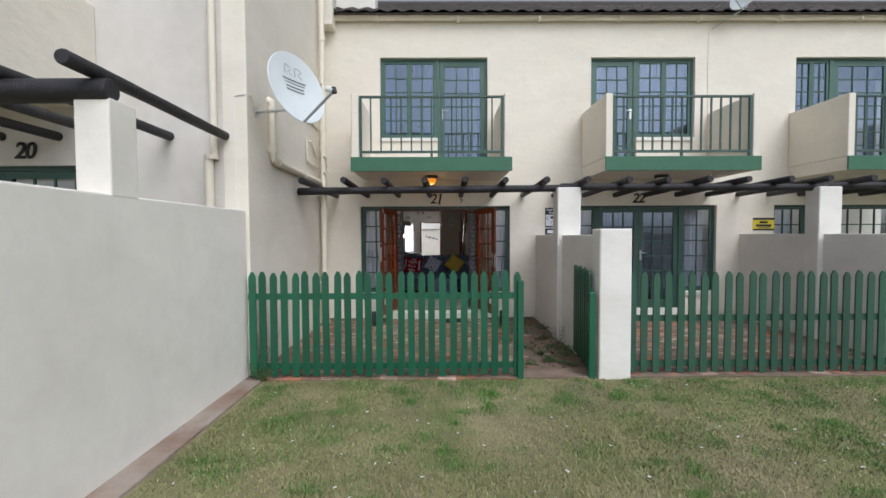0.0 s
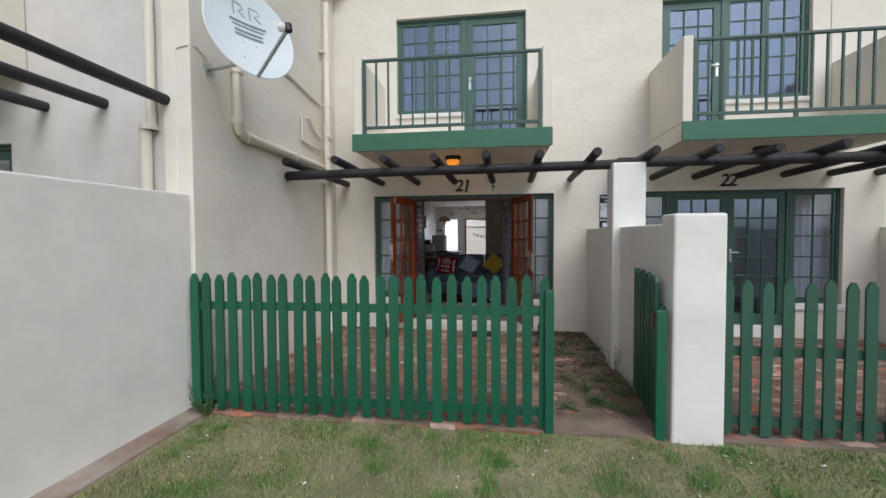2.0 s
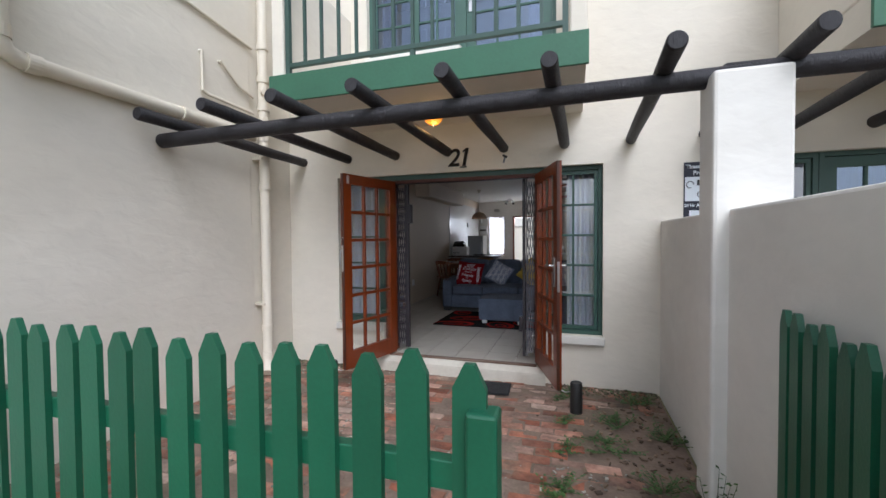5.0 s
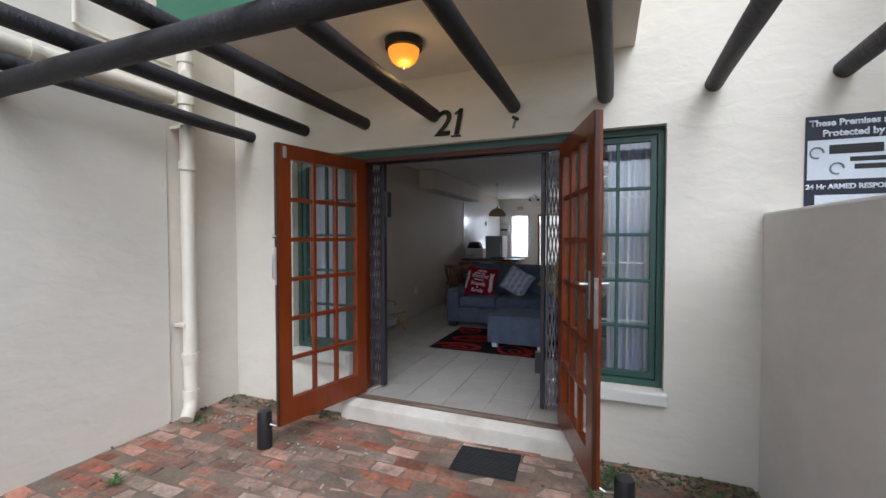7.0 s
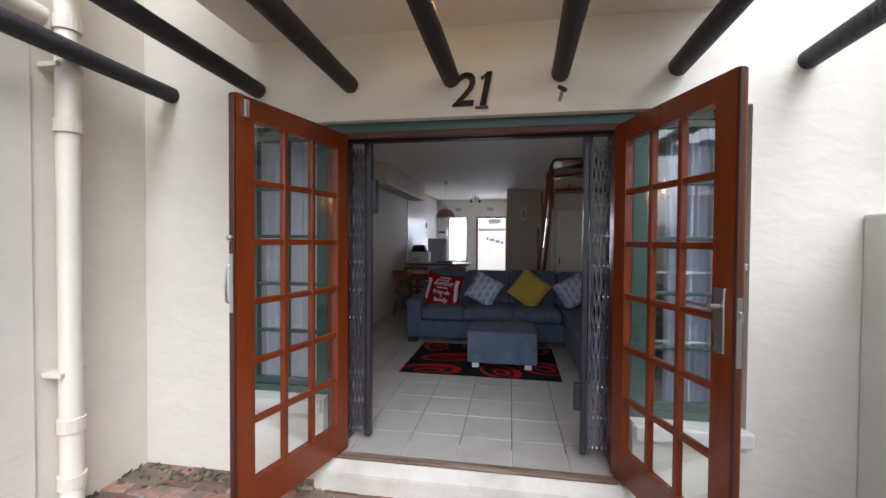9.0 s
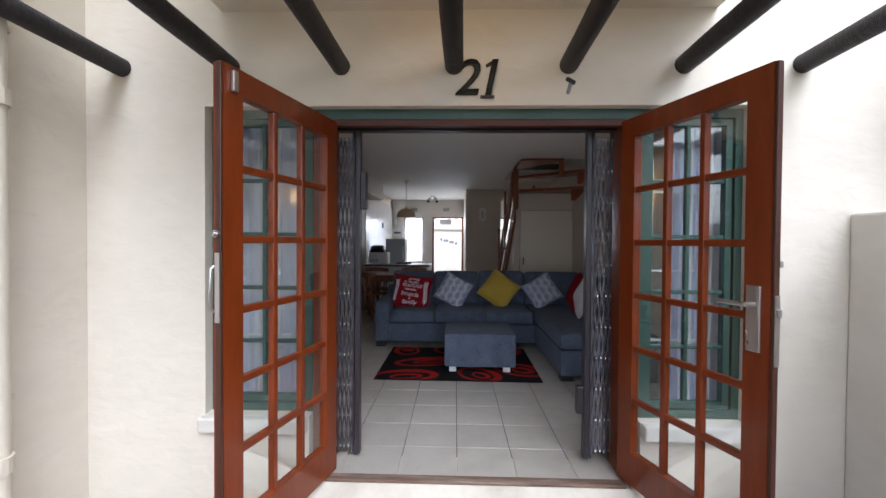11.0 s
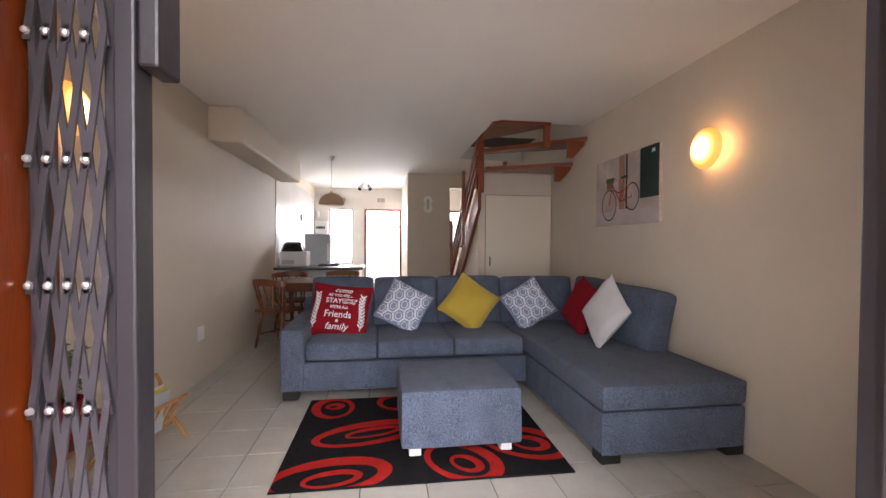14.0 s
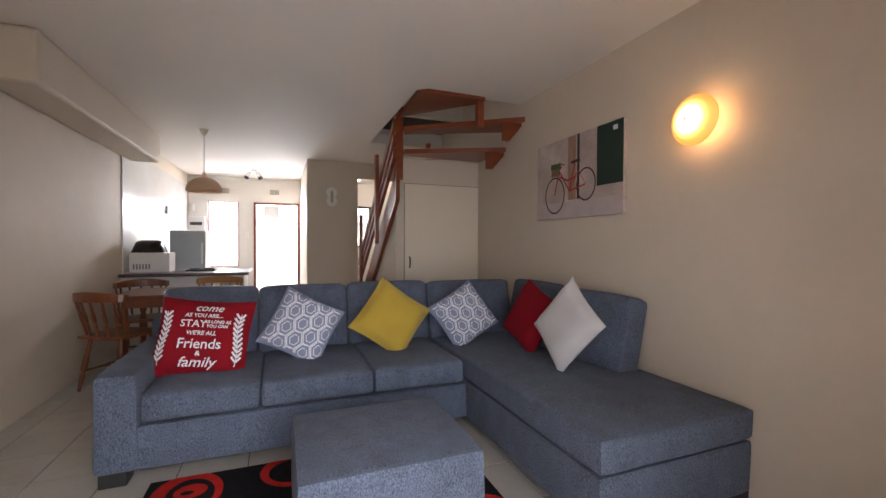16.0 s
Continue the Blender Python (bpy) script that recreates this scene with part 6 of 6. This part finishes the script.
tagged(new("cable", mesh_of(tube([(SIDE + 0.01, 5.05, 3.05), (SIDE + 0.012, 4.9, 3.12), (SIDE - 0.02, 4.822, 3.1), (-2.35, 4.822, 3.08), (-2.36, 4.822, 1.78)], 0.006, 6), "cable", WHITE)), "white cable from the dish round the corner", "cable")

# ---- pipes ----
dp = thing("drain_pipe", pose(-2.115, 7.59, 0), "cream soil pipe with collars in the corner", "pipe")
part("pipe", tube([(0.0, 0.0, 6.6), (0, 0, 0.02), (0.02, -0.02, -0.05), (0.06, -0.09, -0.12)], 0.052, 16), PIPE, dp, smooth=True)
for z in (0.05, 0.35, 1.9, 2.42, 2.75, 3.05, 3.4, 5.0):
    part("collar", rod((0, 0, z - 0.035), (0, 0, z + 0.035), 0.063, n=18), PIPE, dp)
for z in (2.9, 2.6):
    part("cleaning_eye", rod((0.03, -0.03, z), (0.075, -0.06, z), 0.035, n=14), PIPE, dp)
for z in (0.62, 2.2, 4.2):
    part("wall_clip", box(-0.1, 0.02, -0.068, 0.068, z - 0.012, z + 0.012), PIPE, dp)
hp = thing("waste_pipe", pose(-2.165, 5.43, 2.45), "cream waste pipe elbowing along the side wall", "pipe")
part("pipe", tube([(-0.06, 0, 0.78), (0, 0, 0.74), (0, 0, 0.1), (0, 0.03, 0.03), (0, 0.1, 0.0), (-0.005, 2.08, -0.02)], 0.052, 16), PIPE, hp, smooth=True)
for a, b in (((0, 0, 0.1), (0, 0, 0.18)), ((0, 0, 0.62), (0, 0, 0.68)), ((0, 0.12, 0), (0, 0.2, 0)), ((0, 1.2, -0.01), (0, 1.25, -0.01))):
    part("collar", rod(a, b, 0.062, n=18), PIPE, hp)
tp = thing("water_pipe", pose(SIDE + 0.022, 6.1, 3.4), "thin cream water pipes on the side wall", "pipe")
part("pipe", tube([(-0.03, 0, 0.25), (0, 0, 0.19), (0, 0.05, 0.13), (0, 1.42, -0.03)], 0.016, 8), PIPE, tp, smooth=True)
part("branch", tube([(-0.02, 0.78, -0.32), (0.01, 0.78, -0.32), (0.01, 0.78, -0.68), (0.01, 0.83, -0.7), (0.01, 1.42, -0.72)], 0.016, 8), PIPE, tp, smooth=True)
part("branch", tube([(-0.02, 1.0, -0.33), (0.01, 1.0, -0.33), (0.01, 1.22, -0.5), (0.01, 1.42, -0.55)], 0.016, 8), PIPE, tp, smooth=True)
p20 = thing("drain_pipe", pose(-2.58, 4.79, 1.4), "cream downpipe on the house that stands forward", "pipe")
part("pipe", rod((0, 0, 0.95), (0, 0, 5.5), 0.04, n=14), PIPE, p20, smooth=True)
part("lower_pipe", rod((-0.06, -0.005, -1.3), (-0.06, -0.005, 1.0), 0.05, n=14), PIPE, p20, smooth=True)
part("collar", rod((-0.03, 0, 0.95), (-0.03, 0, 1.0), 0.075, n=14), PIPE, p20)

# house that stands forward: its glazed door
d20 = thing("door_8", label="green glazed door of the house that stands forward", category="door", kind="structure")
part("door_frame", pierced("x", -6.95, -4.15, 0.0, 2.3, 4.9, 4.98, [(-6.9, -4.2, 0.001, 2.25)]), FRAMEGREEN, d20)
for k in range(3):
    glazed("leaf", -6.89 + k * 0.895, -6.0 + k * 0.895, 0.01, 2.24, 4.92, 3, 5, d20, FRAMEGREEN, stile=0.08)

# ---- patio things ----
def door_stop(x, y, hook, label):
    b = thing("door_post", pose(x, y, PZ), label, "door stop", "posts that hold the doors")
    part("post", tube([(0, 0, 0), (0, 0, 0.245), (0, 0, 0.258)], [0.052, 0.05, 0.043], 18), BLACK, b, smooth=True)
    part("hook", tube([(0.05 * hook, 0, 0.17), (0.09 * hook, 0.01, 0.16), (0.12 * hook, 0.02, 0.17)], 0.005, 6), METAL, b)


door_stop(-1.22, 7.47, 1, "short black post that holds the open door")
door_stop(1.13, 7.5, -1, "short black post that holds the open door")
mt = thing("door_mat", pose(0.31, 7.83, PZ + 0.006, 0, 0, 3), "black slatted rubber door mat on the bricks", "door mat")
part("backing", box(-0.21, 0.21, -0.155, 0.155, 0, 0.008, 0.002), RUBBER, mt)
for k in range(10):
    part("slat", box(-0.205, 0.205, -0.148 + k * 0.03, -0.128 + k * 0.03, 0.0082, 0.018, 0.003, 1), RUBBER, mt)


def weed(x, y, z, h, spread, n, seed, label="small leafy weed growing from the paving"):
    r = random.Random(seed)
    bm = bmesh.new()
    for k in range(n):
        a, l = r.uniform(0, 6.28), r.uniform(0.15, 1) * spread
        hh = h * r.uniform(0.35, 1)
        p0, p1 = Vector((0.2 * l * math.cos(a), 0.2 * l * math.sin(a), 0)), Vector((l * math.cos(a), l * math.sin(a), hh))
        rod(p0, p1, 0.0025, 0.0012, n=4, bm=bm)
        for j in range(5):
            f = 0.4 + 0.6 * j / 4
            c = p0.lerp(p1, f)
            b = r.uniform(0, 6.28)
            d = Vector((math.cos(b), math.sin(b), r.uniform(-0.2, 0.6))) * 0.028
            s = d.cross(Vector((0, 0, 1))).normalized() * 0.009
            vs = [bm.verts.new(c), bm.verts.new(c + d * 0.5 + s), bm.verts.new(c + d), bm.verts.new(c + d * 0.5 - s)]
            bm.faces.new(vs)
    w = thing("weed", pose(x, y, z), label, "plant", "weeds")
    part("stems_and_leaves", bm, LEAF, w, kind="stuff")


weed(1.79, 6.2, PZ, 0.3, 0.12, 9, 1)
weed(1.72, 5.9, PZ, 0.1, 0.2, 12, 2)
weed(-2.1, 4.84, PZ, 0.55, 0.2, 34, 3, "straggling weed at the fence end")
weed(-2.0, 4.66, GZ, 0.2, 0.16, 30, 17, "low leafy weed at the foot of the fence")
weed(1.6, 7.85, PZ, 0.08, 0.25, 16, 4)
weed(1.35, 6.9, PZ, 0.05, 0.25, 14, 5)
weed(1.5, 5.3, PZ, 0.06, 0.2, 12, 6)
weed(1.1, 7.95, PZ, 0.06, 0.2, 14, 9)
weed(1.65, 5.1, PZ, 0.08, 0.22, 16, 10)
weed(1.25, 5.9, PZ, 0.05, 0.22, 14, 12)
weed(1.45, 7.3, PZ, 0.05, 0.25, 16, 13)
wr_ = random.Random(77)
for k in range(14):
    weed(wr_.uniform(0.95, 1.8), wr_.uniform(4.95, 7.9), PZ, wr_.uniform(0.03, 0.09), wr_.uniform(0.08, 0.2), 14, 40 + k, "low green weed spreading over the sandy paving")
weed(1.7, 5.5, PZ, 0.14, 0.2, 22, 14)
weed(1.62, 6.5, PZ, 0.1, 0.22, 20, 15)
weed(1.75, 7.2, PZ, 0.1, 0.18, 18, 16)
weed(-2.0, 7.6, PZ, 0.04, 0.15, 10, 7)
weed(-1.75, 6.8, PZ, 0.04, 0.15, 10, 8)

# dark butterflies on the yard wall
for k in range(3):
    b = thing("wall_butterfly", pose(-0.62 + 0.2 * k, 20.596, 1.38 - 0.05 * k, 0, 20, 0), "small dark butterfly ornament on the yard wall", "ornament", "ornaments on the yard wall")
    for s in (-1, 1):
        part("wing", moved(soft_box(0.07, 0.01, 0.09, 0.004, n=2), pose(s * 0.045, 0, -0.045, 0, s * 25, 0)), GREYPRINT, b)

# ---- lawn ----
def blades(name, count, x0, x1, y0, y1, seed, label):
    r = np.random.default_rng(seed)
    x, y = r.uniform(x0, x1, count), r.uniform(y0, y1, count)
    patch = np.array([noise.noise(Vector((a * 0.9, b * 0.9, 3.1))) + 0.6 * noise.noise(Vector((a * 3.1, b * 3.1, 7.7))) for a, b in zip(x, y)])
    keep = patch + r.uniform(-0.5, 0.5, count) > -0.62
    x, y, patch = x[keep], y[keep], patch[keep]
    n = len(x)
    h = r.uniform(0.008, 0.026, n) * (1 + 1.1 * np.clip(patch, 0, 1))
    a, lean = r.uniform(0, 6.283, n), r.uniform(0.3, 1.7, n) * h
    w = r.uniform(0.002, 0.005, n)
    z = np.full(n, GZ - 0.021)
    dx, dy = np.cos(a), np.sin(a)
    P = np.stack([np.stack([x - dy * w, y + dx * w, z], 1), np.stack([x + dy * w, y - dx * w, z], 1), np.stack([x + dx * lean, y + dy * lean, z + h], 1)], 1).reshape(-1, 3)
    me = bpy.data.meshes.new(name)
    me.from_pydata(P.tolist(), [], np.arange(3 * n).reshape(-1, 3).tolist())
    me.materials.append(GRASS)
    return tagged(new(name, me), label, "grass", kind="stuff")


GRASS = mat("grass_blades", (0.145, 0.185, 0.05), 0.7, 0.3, 1.2, 20, 0.0, tint=(0.36, 0.32, 0.18), tint_amount=0.8, tint_scale=1.6, island=0.4, rtint=(0.33, 0.29, 0.15))
blades("grass", 210000, -2.0, 7.5, 1.6, 4.72, 5, "short patchy lawn grass, green and straw coloured")
blades("grass_far", 30000, -2.0, 9.0, -1.0, 1.6, 6, "short patchy lawn grass nearer the path")
def tufts(name, clumps, seed, label):
    g = np.random.default_rng(seed)
    V = []
    for k in range(clumps):
        cx, cy, n = g.uniform(-1.9, 6.8), 4.7 - abs(g.normal(0, 1.3)), int(g.integers(60, 260))
        sx, sy = g.uniform(0.03, 0.14), g.uniform(0.03, 0.1)
        for x, y, a, h in zip(cx + g.normal(0, sx, n), np.minimum(cy + g.normal(0, sy, n), 4.74), g.uniform(0, 6.28, n), g.uniform(0.015, 0.05, n)):
            dx, dy, w = math.cos(a), math.sin(a), 0.0025
            V += [(x - dy * w, y + dx * w, GZ - 0.021), (x + dy * w, y - dx * w, GZ - 0.021), (x + dx * h * 0.8, y + dy * h * 0.8, GZ - 0.021 + h)]
    me = bpy.data.meshes.new(name)
    me.from_pydata(V, [], [(i, i + 1, i + 2) for i in range(0, len(V), 3)])
    me.materials.append(FRESHGRASS)
    return tagged(new(name, me), label, "grass", kind="stuff")


FRESHGRASS = mat("fresh_grass_blades", (0.085, 0.19, 0.025), 0.6, 0.2, 2, 20, 0.0, island=0.4)
tufts("grass_tufts", 260, 9, "fresh green tufts in the worn lawn")
r = random.Random(11)
bm = bmesh.new()
for k in range(130):
    x, y = r.uniform(-1.9, 6.5), r.uniform(1.6, 4.6)
    bmesh.ops.create_cube(bm, size=1.0, matrix=pose(x, y, GZ - 0.008, r.uniform(-20, 20), r.uniform(-20, 20), r.uniform(0, 180)) @ Matrix.Diagonal((r.uniform(0.008, 0.03), r.uniform(0.006, 0.014), 0.004, 1)))
tagged(new("litter", mesh_of(bm, "litter", PRINTWHITE)), "small pale scraps and leaf bits on the lawn", "litter", kind="stuff")

bm = bmesh.new()
for k in range(360):
    x, y = 1.85 - abs(r.gauss(0, 0.4)), r.uniform(5.0, 8.1)
    if x < -0.2:
        continue
    bmesh.ops.create_cube(bm, size=1.0, matrix=pose(x, y, PZ + 0.004, r.uniform(-25, 25), r.uniform(-25, 25), r.uniform(0, 180)) @ Matrix.Diagonal((r.uniform(0.012, 0.05), r.uniform(0.008, 0.025), r.uniform(0.003, 0.012), 1)))
tagged(new("leaf_litter", mesh_of(bm, "leaf_litter", mat("dead_leaf_brown", (0.17, 0.12, 0.08), 0.9, 0.3, 9, 60, 0.2, island=0.6))), "dry leaves and crumbs of soil along the dividing wall", "litter", kind="stuff")

bm = bmesh.new()
for k in range(420):
    cx, cy, s = ((-1.65, 6.5, 0.16), (-1.1, 6.3, 0.2), (-1.9, 7.7, 0.12), (-0.6, 6.9, 0.3), (0.7, 5.6, 0.3), (1.2, 6.4, 0.25), (-1.0, 7.5, 0.3), (-0.2, 6.2, 0.5))[k % 8]
    x, y = r.gauss(cx, s), r.gauss(cy, s * 0.7)
    if not (-2.35 < x < 1.8 and 5.0 < y < 8.05):
        continue
    bmesh.ops.create_cube(bm, size=1.0, matrix=pose(x, y, PZ + 0.004, r.uniform(-25, 25), r.uniform(-25, 25), r.uniform(0, 180)) @ Matrix.Diagonal((r.uniform(0.006, 0.03), r.uniform(0.006, 0.016), r.uniform(0.003, 0.009), 1)))
tagged(new("mortar_crumbs", mesh_of(bm, "mortar_crumbs", mat("pale_mortar_crumb", (0.28, 0.26, 0.22), 0.95, 0.3, 9, 60, 0.3, island=0.5))), "crumbs of pale mortar and grit on the bricks", "litter", kind="stuff")
bm = bmesh.new()
for k in range(500):
    side = k % 3
    if side == 0:
        x, y = -2.33 + abs(r.gauss(0, 0.05)), r.uniform(5.2, 8.1)
    elif side == 1:
        x, y = r.uniform(-2.3, -0.95), FY - 0.03 - abs(r.gauss(0, 0.08))
    else:
        x, y = r.uniform(0.9, 1.85), FY - 0.03 - abs(r.gauss(0, 0.1))
    bmesh.ops.create_cube(bm, size=1.0, matrix=pose(x, y, PZ + 0.003, r.uniform(-25, 25), r.uniform(-25, 25), r.uniform(0, 180)) @ Matrix.Diagonal((r.uniform(0.01, 0.04), r.uniform(0.008, 0.03), r.uniform(0.004, 0.016), 1)))
tagged(new("soil_crumbs", mesh_of(bm, "soil_crumbs", mat("dark_mossy_soil", (0.12, 0.105, 0.065), 0.95, 0.4, 9, 60, 0.3, island=0.5))), "dark mossy soil gathered along the foot of the walls", "soil", kind="stuff")

# ---- paving bricks ----
BL, BW, BH = 0.212, 0.1, 0.05


def brick_mesh(seed):
    rr = random.Random(seed)
    bm = box(-BL / 2, BL / 2, -BW / 2, BW / 2, -BH, 0.0, 0.006, 1)
    for v in bm.verts:
        v.co += Vector((rr.uniform(-1, 1), rr.uniform(-1, 1), rr.uniform(-0.8, 0.3))) * 0.009
    return mesh_of(bm, "brick", BRICKM)


def sunk(x, y):
    """How far a brick has sunk below the dirt, in patches towards the gate."""
    worn = noise.noise(Vector((x * 1.1, y * 1.1, 0.5))) + 0.5 * noise.noise(Vector((x * 3, y * 3, 2.5)))
    if x > 2:
        return max(0.0, min(0.02, 0.05 * (worn - 0.1)))
    return max(0.0, min(0.03, 0.05 * (worn - 0.78 + max(0.0, 0.28 * (6.9 - y)) + max(0.0, 0.25 * (x - 0.6)))))


kinds = [brick_mesh(s) for s in range(7)]
paving = thing("patio_paving", pose(0, 6.4, PZ), "uneven old red brick patio paving with weathered patches", "paving", kind="structure")
rest = {}
rr = random.Random(21)
row, y = 0, 4.74
spots = []
while y < FY - 0.03:
    x = -2.17 + (0.11 if row % 2 else 0.0)
    while x < 1.83:
        gone = (x > 1.1 and y < 7.6 and rr.random() < 0.85) or (y < 5.1 and rr.random() < 0.3 and x > 0.8) or rr.random() < 0.02
        if not gone and x - BL / 2 > -2.34:
            spots.append((x, y))
        x += BL + 0.012
    y += BW + 0.012
    row += 1
near = sorted(spots, key=lambda s: -s[1])[:300]
nearset = set(near)
for x, y in near:
    o = new("brick", kinds[rr.randrange(7)])
    o.parent = paving
    o.matrix_basis = pose(x + rr.uniform(-0.007, 0.007), y - 6.4 + rr.uniform(-0.006, 0.006), rr.uniform(-0.006, 0.004) - sunk(x, y), rr.uniform(-1.6, 1.6), rr.uniform(-1, 1), rr.uniform(-3.5, 3.5))


def joined_bricks(places, parent, base):
    V, Fc = [], []
    for x, y in places:
        m = pose(x, y, rr.uniform(-0.008, 0.004) - sunk(x, y), rr.uniform(-1.2, 1.2), rr.uniform(-1, 1), rr.uniform(-2, 2))
        me = kinds[rr.randrange(7)]
        o = len(V)
        V += [m @ v.co - base for v in me.vertices]
        Fc += [[i + o for i in p.vertices] for p in me.polygons]
    me = bpy.data.meshes.new("brick_rest")
    me.from_pydata([tuple(v) for v in V], [], Fc)
    me.materials.append(BRICKISLE)
    ob = new("brick_rest", me)
    ob.parent = parent
    tagged(ob, kind="stuff")


BRICKISLE = mat("old_red_brick_far", (0.29, 0.1, 0.055), 0.92, 0.7, 7, 30, 1.0, tint=(0.12, 0.105, 0.075), tint_amount=0.95, tint_scale=2.6, island=0.4, rtint=(0.34, 0.25, 0.2), world_space=True)
joined_bricks([s for s in spots if s not in nearset], paving, Vector((0, 6.4, 0)))
paving2 = thing("patio_paving", pose(4.0, 6.4, PZ), "old red brick paving of the neighbouring patio", "paving", kind="structure")
joined_bricks([(2.25 + 0.224 * i + (0.11 if j % 2 else 0), 4.82 + 0.112 * j) for j in range(30) for i in range(16)], paving2, Vector((4.0, 6.4, 0)))

# ---- floor tiles ----
P_ = 0.335
tile_me = mesh_of(box(-P_ / 2 + 0.003, P_ / 2 - 0.003, -P_ / 2 + 0.003, P_ / 2 - 0.003, -0.01, 0.0, 0.002, 1), "tile", TILE)
tiles = thing("tile_floor", pose(0, 9.0, 0), "pale grey ceramic floor tiles with dark joints", "floor", kind="structure")
nt = 0
tx = [-0.163 + P_ * (i + 0.5) for i in range(-6, 7)]
ty = [8.87 + P_ * (j + 0.5) for j in range(-2, 26)]
cut = {}
cells = []
for y in ty:
    for x in tx:
        x0, x1, y0, y1 = max(x - P_ / 2, XL), min(x + P_ / 2, XR), max(y - P_ / 2, FI + 0.032), min(y + P_ / 2, BY)
        inner = max(x0, -0.9), min(x1, 0.745)
        if y0 < FI + 0.04 and inner[1] - inner[0] > 0.01:
            cells.append((inner[0], inner[1], 8.2, y1))
            cells += [c for c in ((x0, inner[0], y0, y1), (inner[1], x1, y0, y1))]
        else:
            cells.append((x0, x1, y0, y1))
for x0, x1, y0, y1 in cells:
    if x1 - x0 < 0.02 or y1 - y0 < 0.02 or nt >= 300:
        continue
    if x1 - x0 > P_ - 0.001 and y1 - y0 > P_ - 0.001:
        o = new("tile", tile_me)
    else:
        w, d = x1 - x0 - 0.006, y1 - y0 - 0.006
        key = (round(w, 3), round(d, 3))
        if key not in cut:
            cut[key] = mesh_of(box(-w / 2, w / 2, -d / 2, d / 2, -0.01, 0.0, 0.002, 1), "tile", TILE)
        o = new("tile", cut[key])
    o.parent = tiles
    o.matrix_basis = pose((x0 + x1) / 2, (y0 + y1) / 2 - 9.0, 0)
    nt += 1
